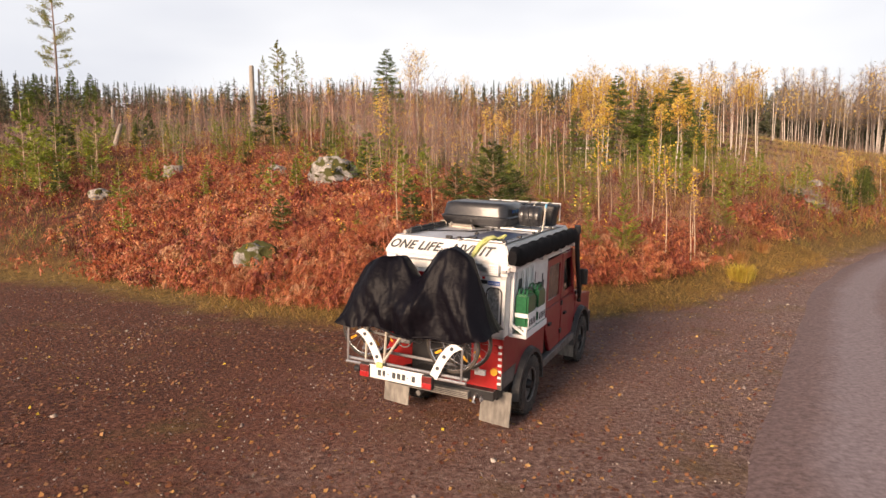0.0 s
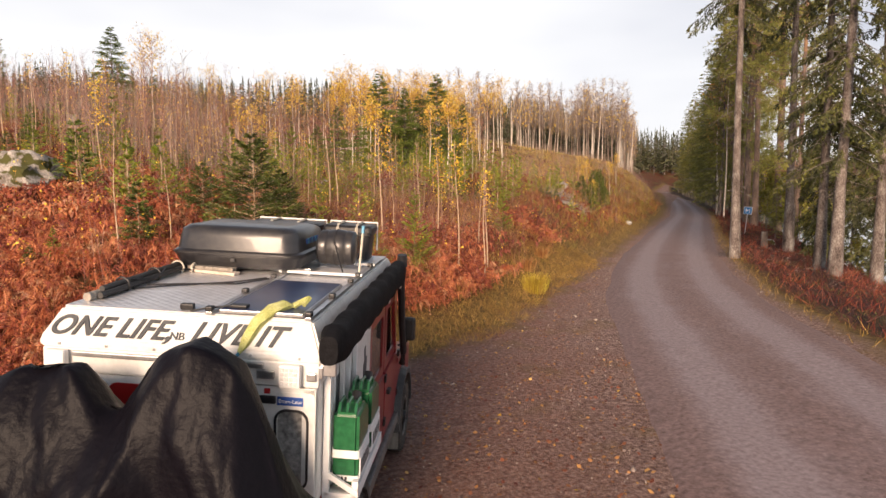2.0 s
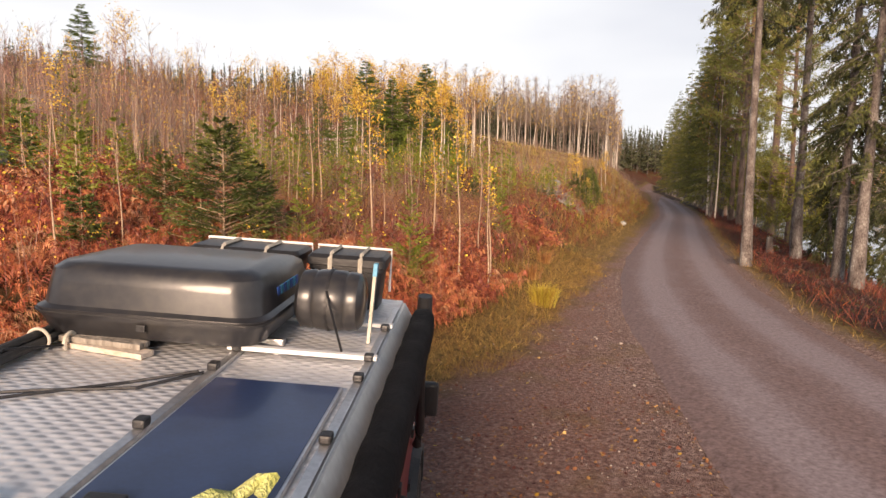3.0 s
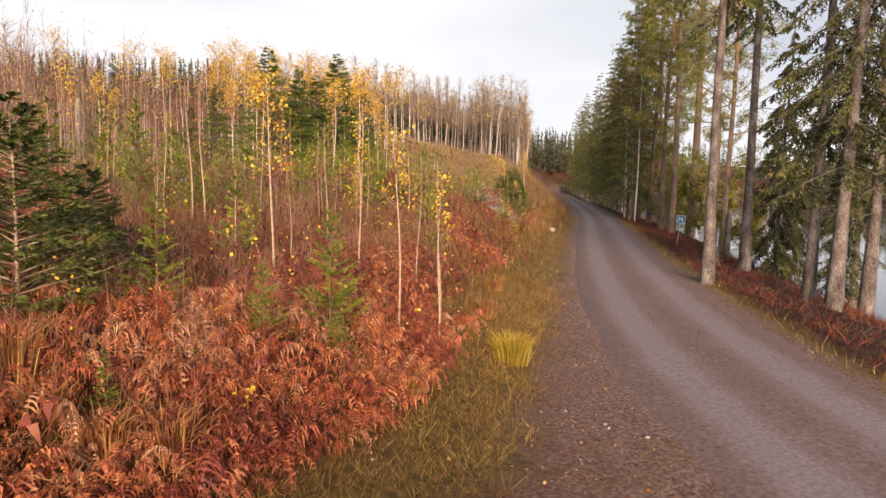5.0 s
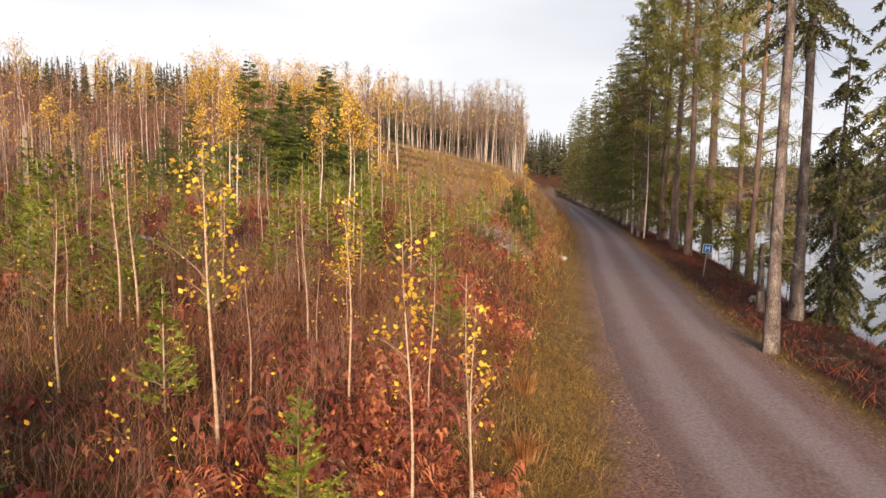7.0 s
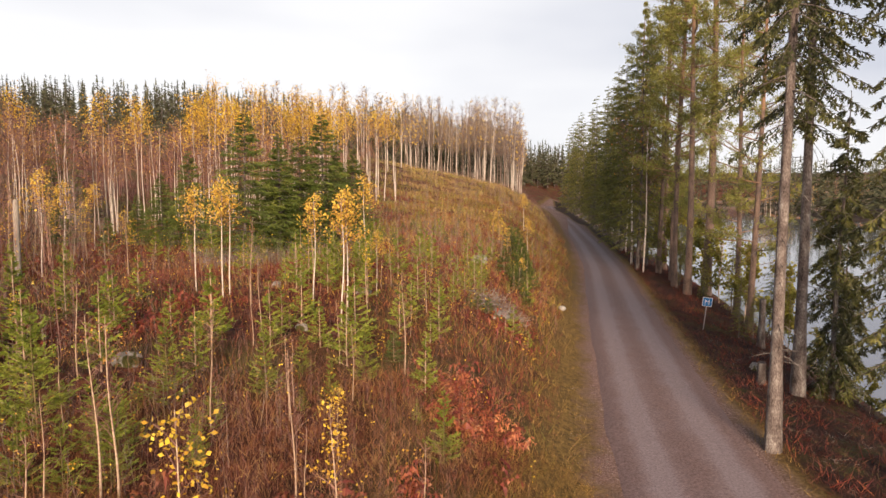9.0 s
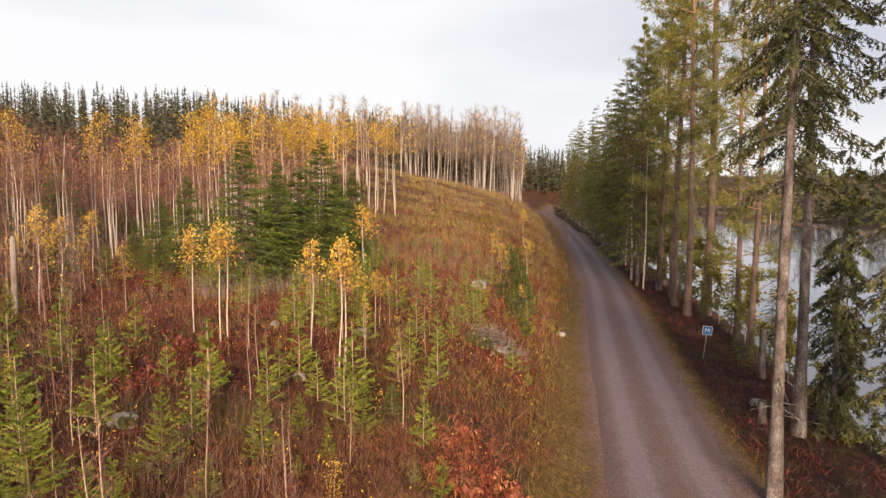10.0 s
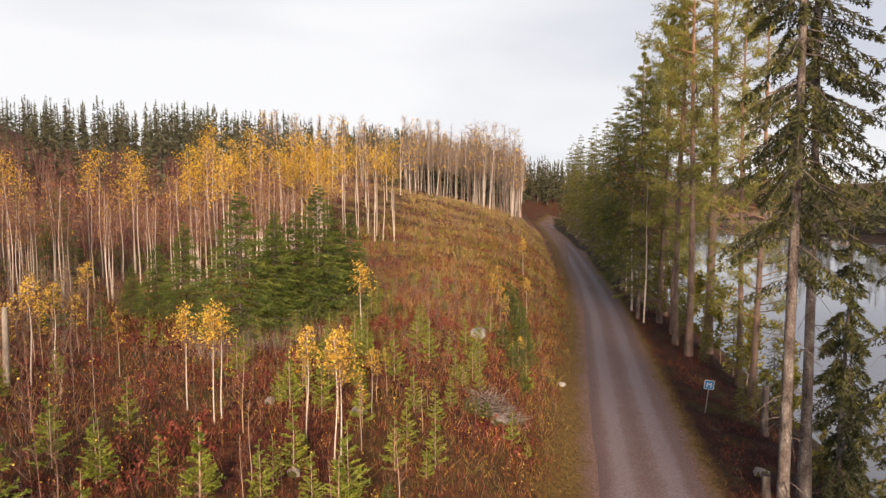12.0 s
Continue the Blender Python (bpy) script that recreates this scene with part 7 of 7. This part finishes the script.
def bicycle(y, dx, label):
    ob = car_thing("bicycle", label, "bicycle", "bicycles on the carrier")
    for x in (-0.74 + dx, 0.40 + dx):
        c = (x, y, 1.34)
        w = part("wheel", ring(c, 1, 0.315, 0.017, seg=40), RUBBER, ob)
        part("rim", ring(c, 1, 0.292, 0.010, seg=40, wide=1.4), CHROME, w, "bright metal rim")
        part("hub", rod((x, y - 0.05, 1.34), (x, y + 0.05, 1.34), 0.022), CHROME, w)
        for i in range(18):
            a = 2 * math.pi * i / 18
            part("spoke", rod((x, y + (0.03 if i % 2 else -0.03), 1.34), (x + 0.288 * math.cos(a), y, 1.34 + 0.288 * math.sin(a)), 0.0022, seg=4), ALU, w)
        for a in (0.7, 2.6):
            part("reflector", box(x + 0.2 * math.cos(-a) - 0.045, x + 0.2 * math.cos(-a) + 0.045, y - 0.014, y - 0.004, 1.34 + 0.2 * math.sin(-a) - 0.015, 1.34 + 0.2 * math.sin(-a) + 0.015, 0.005, turn=Matrix.Rotation(a, 4, "Y")), YELLOW_PLASTIC, w, "amber spoke reflector")
    bb, head, seat = (-0.22 + dx, y, 1.30), (0.24 + dx, y, 1.82), (-0.36 + dx, y, 1.86)
    for a, b in ((bb, head), (bb, seat), ((-0.74 + dx, y, 1.34), bb), ((-0.74 + dx, y, 1.34), seat), (seat, head), (head, (0.40 + dx, y, 1.34))):
        part("frame_tube", rod(a, b, 0.017), STEEL, ob)
    part("handlebar", pipe([(0.30 + dx, y - 0.06, 2.00), (0.28 + dx, y - 0.03, 2.04), (0.28 + dx, y + 0.03, 2.04), (0.30 + dx, y + 0.06, 2.00)], 0.014), BLACK, ob)
    part("saddle", box(-0.46 + dx, -0.32 + dx, y - 0.04, y + 0.04, 1.98, 2.03, 0.015), BLACK, ob)
    part("chain_ring", ring(bb, 1, 0.085, 0.008, seg=24), STEEL, ob)
    part("crank", rod((bb[0], y - 0.06, bb[2]), (bb[0] + 0.15, y - 0.06, bb[2] + 0.06), 0.012), ALU, ob)
    part("pedal", box(bb[0] + 0.10, bb[0] + 0.19, y - 0.14, y - 0.06, bb[2] + 0.05, bb[2] + 0.075, 0.006), BLACK, ob)
    part("motor", box(bb[0] - 0.08, bb[0] + 0.10, y - 0.05, y + 0.05, bb[2] - 0.03, bb[2] + 0.12, 0.03), STEEL, ob)
    part("carrier_rack", pipe([(-0.85 + dx, y - 0.06, 1.42), (-0.60 + dx, y - 0.06, 1.50), (-0.40 + dx, y - 0.06, 1.46), (0.1 + dx, y - 0.06, 1.40)], 0.009), ALU, ob)
    return ob


bicycle(-0.56, 0.0, "bicycle with amber reflectors, half hidden by a black cover")
bicycle(-0.34, 0.06, "second bicycle behind, half hidden by a black cover")

# cover drawn over both bicycles
cover = car_thing("bicycle_cover", "creased black nylon cover drawn over two bicycles", "cover")
nx, ns = 96, 60
X = np.linspace(-1.04, 0.86, nx)
top = np.interp(X, [-1.04, -0.97, -0.86, -0.74, -0.62, -0.40, -0.30, -0.22, -0.13, -0.04, 0.04, 0.12, 0.24, 0.36, 0.46, 0.56, 0.66, 0.78, 0.86], [1.50, 1.72, 2.00, 2.17, 2.24, 2.28, 2.27, 2.16, 2.05, 2.08, 2.24, 2.36, 2.41, 2.41, 2.37, 2.28, 2.05, 1.70, 1.50])
top = np.convolve(np.pad(top, 2, mode="edge"), np.ones(5) / 5, mode="valid")
hem = 1.44 + 0.025 * np.sin(X * 9) + 0.03 * (X > 0.6) - 0.03 * np.exp(-((X - 0.05) / 0.3) ** 2)
grid = np.zeros((nx, ns, 3))
S_ = np.linspace(0, 1, ns)
for i in range(nx):
    for j, s in enumerate(S_):
        k = min(1.0, s / 0.46) if s < 0.5 else min(1.0, (1 - s) / 0.46)
        front = s < 0.5
        z = hem[i] + (top[i] - hem[i]) * k ** 0.9
        deep = 0.30 * (1 - k ** 2.2) + 0.06
        y = -0.44 + (-deep if front else deep * 0.9) * (1 - 0.25 * abs(X[i] + 0.1))
        if 0.46 <= s <= 0.54:
            y = -0.44 + (s - 0.5) / 0.04 * 0.06
        lean = X[i] - (-0.42 if X[i] < -0.02 else 0.37)
        u = lean / (0.16 + 0.55 * (1 - k)) + 0.8 * noise.noise((X[i] * 2.2, z * 2.0, 7.5))
        ridge = abs((u * 1.25) % 2 - 1)
        fold = 1.5 * (0.4 - ridge ** 0.7) + 1.5 * noise.noise((X[i] * 3.2, z * 2.2, 1.5)) + 0.9 * abs(noise.noise((X[i] * 6 + z * 2, z * 3, 4.5))) + 0.35 * abs(noise.noise((X[i] * 15, z * 9, 8.5)))
        amp = 0.075 * (1 - 0.6 * k)
        y += fold * amp * (-1 if front else 1)
        pull = 0.03 * math.sin(z * 11 + X[i] * 5) * (1 - k)
        grid[i, j] = (X[i] + pull * 0.4, y, z + 0.012 * fold * (k > 0.95))
ii, jj = np.meshgrid(np.arange(nx - 1), np.arange(ns - 1), indexing="ij")
q = np.stack([ii * ns + jj, (ii + 1) * ns + jj, (ii + 1) * ns + jj + 1, ii * ns + jj + 1], -1).reshape(-1, 4)
child("sheet", mesh_of("sheet", grid.reshape(-1, 3), q, NYLON, smooth=True), cover)
bm = bmesh.new()
pipe([(x, -0.44 - 0.33 * (1 - 0.25 * abs(x + 0.1)), h) for x, h in zip(X[::6], hem[::6])], 0.014, bm, 6)
part("gathered_hem", bm, NYLON, cover, smooth=True)


# ---- stones, stumps, poles, sign ----
def stone(x, y, size, label, seed, mats, sink=0.3, flatness=0.6):
    g = random.Random(seed)
    bm = bmesh.new()
    bmesh.ops.create_icosphere(bm, subdivisions=4, radius=0.5)
    off = Vector((g.uniform(0, 50), g.uniform(0, 50), g.uniform(0, 50)))
    for v in bm.verts:
        d = v.co.normalized()
        cell = noise.voronoi(d * 1.6 + off)[0][0]
        k = 0.72 + 0.45 * cell + 0.10 * noise.noise(d * 4 + off) + 0.04 * noise.noise(d * 12 + off)
        v.co = Vector((d.x * size * k * 0.5 * 1.25, d.y * size * k * 0.5, d.z * size * k * 0.5 * flatness * 1.4))
    ob = thing("boulder" if size > 0.8 else "stone", label, "rock", "rocks on the slope")
    ob.location = (x, y, float(land(x, y)) + size * flatness * 0.5 * (1 - 2 * sink) + 0.02)
    ob.rotation_euler = (0, 0, g.uniform(0, 6.28))
    part("rock_body", bm, mats, ob, smooth=True)
    return ob


def mossy(name, moss_from):
    m = material(name, [(0.13, 0.12, 0.11), (0.32, 0.30, 0.275), (0.55, 0.52, 0.48)], scale=2.6, rough=0.92, bump=0.9)
    n, l = m.node_tree.nodes, m.node_tree.links
    b = n["Principled BSDF"]
    src = b.inputs["Base Color"].links[0].from_socket
    t, co, mr, mx = n.new("ShaderNodeTexNoise"), n.new("ShaderNodeTexCoord"), n.new("ShaderNodeMapRange"), n.new("ShaderNodeMix")
    t.inputs["Scale"].default_value, t.inputs["Detail"].default_value = 2.2, 6
    l.new(co.outputs["Object"], t.inputs["Vector"])
    mr.inputs[1].default_value, mr.inputs[2].default_value = moss_from, moss_from + 0.05
    mx.data_type = "RGBA"
    l.new(t.outputs[0], mr.inputs[0])
    l.new(mr.outputs[0], mx.inputs[0])
    l.new(src, mx.inputs[6])
    mx.inputs[7].default_value = (0.065, 0.065, 0.014, 1)
    l.new(mx.outputs[2], b.inputs["Base Color"])
    return m


PALE_ROCK, MOSS_ROCK = mossy("pale rock with dark moss", 0.50), mossy("rock grown over with moss", 0.40)
stone(-4.9, 26.3, 2.0, "large pale boulder with dark moss patches among ferns", 1, PALE_ROCK, 0.22, 0.62)
stone(-5.3, 17.2, 1.0, "moss-covered boulder at the edge of the ferns", 2, MOSS_ROCK, 0.25, 0.75)
stone(-15.8, 28.1, 0.75, "small pale stone in dry grass", 3, PALE_ROCK)
stone(-8.6, 30.8, 0.8, "grey stone among ferns", 4, ROCK)
stone(5, 31.6, 0.6, "small pale stone among young spruces", 5, PALE_ROCK)
stone(19.9, 36.6, 0.9, "pale lichened boulder on the bank", 6, PALE_ROCK, 0.35, 0.5)
stone(29.2, 30.4, 0.55, "pale stone in the heath by the road", 9, PALE_ROCK)
stone(10.7, 38.3, 0.45, "pale stone on the clearing", 10, PALE_ROCK)
stone(13.3, 36, 0.45, "grey stone on the clearing", 11, ROCK)
stone(26.2, 47.5, 1.0, "dark stone on the slope", 12, ROCK)
stone(9.9, 32.9, 0.35, "pale stone on the clearing", 13, PALE_ROCK)
stone(29.6, 43.5, 0.4, "grey stone on the bank", 14, ROCK)


def stump(x, y, r, h, label, seed, pale=True):
    ob = thing("tree_stump", label, "stump", "stumps")
    ob.location = (x, y, float(land(x, y)) - 0.05)
    g = np.random.RandomState(seed)
    bm = bmesh.new()
    n, rows_ = 16, []
    for z, k in ((0, 1.5), (0.12 * h, 1.2), (0.5 * h, 1.02), (h, 1.0)):
        rows_.append([bm.verts.new((r * k * (1 + 0.12 * math.sin(3 * a + seed)) * math.cos(a), r * k * (1 + 0.12 * math.sin(2 * a)) * math.sin(a), z + (g.uniform(0, 0.04) if z == h else 0))) for a in [2 * math.pi * i / n for i in range(n)]])
    for A, B in zip(rows_, rows_[1:]):
        for i in range(n):
            bm.faces.new((A[i], A[(i + 1) % n], B[(i + 1) % n], B[i]))
    part("bark", bm, GREY_WOOD if pale else SPRUCE_BARK, ob)
    bm = bmesh.new()
    bm.faces.new([bm.verts.new((v.co.x * 0.98, v.co.y * 0.98, h + 0.02)) for v in [bm.verts.new((r * (1 + 0.12 * math.sin(3 * a + seed)) * math.cos(a), r * (1 + 0.12 * math.sin(2 * a)) * math.sin(a), 0)) for a in [2 * math.pi * i / n for i in range(n)]]])
    part("cut_face", bm, CUT_WOOD if pale else SPRUCE_BARK, ob, "pale sawn top" if pale else "dark broken top")
    return ob


stump(-14.1, 31.8, 0.42, 0.6, "weathered pale sawn stump among ferns", 1)
stump(-8.6, 56.0, 0.42, 1.0, "weathered grey stump in dry grass", 2)
stump(35.0, 34.0, 0.17, 2.6, "tall broken brown stump by the lake", 3, False)
stump(27.6, 29.2, 0.17, 0.9, "broken grey stump under spruces", 4, False)


def old_pole(x, y, h, r, label, lean=0.0):
    ob = thing("wooden_pole", label, "pole", "old poles")
    ob.location = (x, y, float(land(x, y)) - 0.2)
    v, q = tube([(lean * h * k, 0, h * k) for k in (0, 0.3, 0.6, 0.9, 1.0)], [r, r * 0.96, r * 0.92, r * 0.88, r * 0.8], 10)
    child("post", mesh_of("post", v, q, GREY_WOOD, smooth=True), ob)
    bm = rod((lean * h, 0, h), (lean * h, 0, h + 0.04), r * 0.8, seg=10, r2=r * 0.5)
    part("top", bm, GREY_WOOD, ob)
    return ob


old_pole(-18.2, 57.5, 6.5, 0.24, "tall weathered grey pole in the clearing")
old_pole(-17.75, 58.1, 6.2, 0.10, "tall weathered grey pole in the clearing")
old_pole(-42, 78, 3.4, 0.22, "short weathered pole on the hill")
old_pole(2, 45.7, 3.4, 0.13, "leaning dead trunk among young birches", 0.02)
old_pole(-27.5, 51, 2.1, 0.20, "leaning dead snag in dry grass", 0.35)

SIGN_BLUE = material("sign blue", [(0.015, 0.16, 0.42), (0.03, 0.22, 0.52)], scale=6, rough=0.4, bump=0)
sg = thing("road_sign", "blue passing-place road sign on a grey post", "road sign")
sg.matrix_basis = pose(34.0, 36.8, float(land(34.0, 36.8)), 2, 5, -38)
part("post", rod((0, 0, -0.1), (0, 0, 1.82), 0.03, seg=10), ALU, sg)
pn = part("panel", slab(rounded(-0.26, 0.26, 1.35, 1.85, 0.03), 1, -0.05, -0.035), WHITE_FILM, sg, "white bordered sign panel")
part("field", slab(rounded(-0.235, 0.235, 1.375, 1.825, 0.02), 1, -0.054, -0.0495), SIGN_BLUE, pn, "bright blue field")
letters("letter", "M", 0.38, Matrix.Translation((-0.155, -0.056, 1.465)) @ Matrix.Rotation(radians(90), 4, "X"), WHITE_FILM, pn)

# ---- fallen leaves, pebbles, tufts ----
g = np.random.RandomState(19)
pts = np.concatenate([in_box(16000, -9, 7, 1, 13, g, lambda x, y: (D_(x, y) > 2.0) & (swell(x, y, 2.2, 88) > -0.25))[:8000], in_box(42000, -16, 18, 1, 34, g, lambda x, y: (E_(x, y) < 1.5) & (D_(x, y) > -2.4) & ((D_(x, y) > 2.4) | (g.uniform(size=x.shape) < 0.12)))[:12000]])
pts = pts[g.permutation(len(pts))]
n = len(pts)
a = g.uniform(0, 6.28, n)
u = np.stack([np.cos(a), np.sin(a), g.normal(0, 0.35, n)], 1)
w = np.stack([-np.sin(a), np.cos(a), g.normal(0, 0.35, n)], 1)
s = g.uniform(0.010, 0.036, n)[:, None]
c = pts + [[0, 0, 0.008]]
v = np.stack([c - u * s, c + w * s * 0.7, c + u * s, c - w * s * 0.7], 1).reshape(-1, 4, 3)
half = n * 49 // 50
FALLEN = leafy("fallen brown leaves", [(0.10, 0.035, 0.015), (0.26, 0.10, 0.04), (0.42, 0.22, 0.09)], vary=0.6, through_light=0.1)
thing("fallen_leaves", "brown and rust fallen leaves on the gravel", "leaves", kind="stuff", data=mesh_of("fallen_leaves", v[:half].reshape(-1, 3), np.arange(half * 4).reshape(-1, 4), FALLEN))
thing("fallen_leaves", "pale yellow fallen leaves on the gravel", "leaves", kind="stuff", data=mesh_of("fallen_leaves", v[half:].reshape(-1, 3), np.arange((n - half) * 4).reshape(-1, 4), YELLOW))


def pebbles(points, g, size):
    """Small eight-faced stones."""
    n = len(points)
    s = g.uniform(*size, n)[:, None] * (1 + 2.0 * (g.uniform(size=(n, 1)) > 0.985))
    ax = unit(g.normal(size=(n, 3)))
    ay = unit(np.cross(ax, g.normal(size=(n, 3))))
    az = np.cross(ax, ay)
    c = points + [[0, 0, 0.004]]
    v = np.stack([c + ax * s, c - ax * s, c + ay * s * 0.8, c - ay * s * 0.8, c + az * s * 0.6, c - az * s * 0.6], 1).reshape(-1, 3)
    f = np.array([(0, 2, 4), (2, 1, 4), (1, 3, 4), (3, 0, 4), (2, 0, 5), (1, 2, 5), (3, 1, 5), (0, 3, 5)])
    return v, (np.arange(n)[:, None, None] * 6 + f).reshape(-1, 3)


PEBBLE = leafy("gravel stones", [(0.09, 0.06, 0.05), (0.22, 0.17, 0.15), (0.42, 0.37, 0.34)], vary=0.6, through_light=0.0, rough=0.85)
pts = in_box(60000, -13, 22, 1, 32, g, lambda x, y: (E_(x, y) < 0.6) & (D_(x, y) > -2.5) & ((np.abs(D_(x, y)) > 1.7) | (g.uniform(size=x.shape) < 0.15)))[:10000]
v, q = pebbles(pts, g, (0.006, 0.020))
thing("gravel", "loose reddish grey gravel stones", "gravel", kind="stuff", data=mesh_of("gravel", v, q, PEBBLE))


def tuft(x, y, h, n, mat, label, name="grass_tuft", group="grass tufts"):
    g = np.random.RandomState(int(x * 97 + y * 31) % 99999)
    b = np.stack([g.normal(0, 0.20 * h, n), g.normal(0, 0.20 * h, n), np.zeros(n)], 1)
    L = h * g.uniform(0.5, 1.1, n)[:, None]
    out = b / (np.linalg.norm(b, axis=1, keepdims=True) + 0.02)
    mid = b + out * L * 0.18 + np.array([[0, 0, 0.7]]) * L + g.normal(0, 0.05, (n, 3)) * L
    tip = mid + out * L * 0.35 + np.array([[0, 0, 0.22]]) * L + g.normal(0, 0.08, (n, 3)) * L
    side = unit(np.cross(mid - b, g.normal(size=(n, 3)))) * 0.006
    v = np.stack([b - side, b + side, mid + side, mid - side, tip], 1).reshape(-1, 3)
    k = np.arange(n)[:, None] * 5
    q = np.concatenate([k, k + 1, k + 2, k + 3], 1)
    t = np.concatenate([k + 3, k + 2, k + 4], 1)
    ob = thing(name, label, "grass", group)
    ob.location = (x, y, float(land(x, y)) - 0.02)
    child("blade_tuft", mesh_of("blade_tuft", v, [q, t], mat), ob)


tuft(8.6, 19.15, 0.62, 420, GOLD, "golden yellow grass tuft on the verge")
# a small plant with bright yellow leaves at the edge of the ferns
g = np.random.RandomState(44)
plant = thing("yellow_leaved_plant", "small plant with bright yellow leaves among rust ferns", "plant")
plant.location = (3.3, 16.87, float(land(3.3, 16.87)))
tips = np.stack([g.normal(0, 0.07, 22), g.normal(0, 0.07, 22), g.uniform(0.12, 0.34, 22)], 1)
child("stems", mesh_of("stems", *slivers(tips * [[0.2, 0.2, 0]], tips, np.full(22, 0.006), g), TWIG), plant)
child("leaves", mesh_of("leaves", *diamonds(tips, g.uniform(0.05, 0.085, 22), g), YELLOW), plant)
tuft(2.0, 16.3, 0.45, 260, STRAW, "pale straw-coloured grass tuft among ferns")
tuft(1.5, 16.9, 0.4, 220, STRAW, "pale straw-coloured grass tuft among ferns")
tuft(8.95, 19.5, 0.5, 220, GOLD, "golden yellow grass tuft on the verge")
for x, y, h in ((-0.8, 15.1, 0.5), (2.5, 16.2, 0.6), (5.6, 17.4, 0.5), (9.6, 21.5, 0.5), (1.2, 17.5, 0.7), (11.5, 24.0, 0.5)):
    tuft(x, y, h, 160, STRAW, "dry straw-coloured grass tuft")
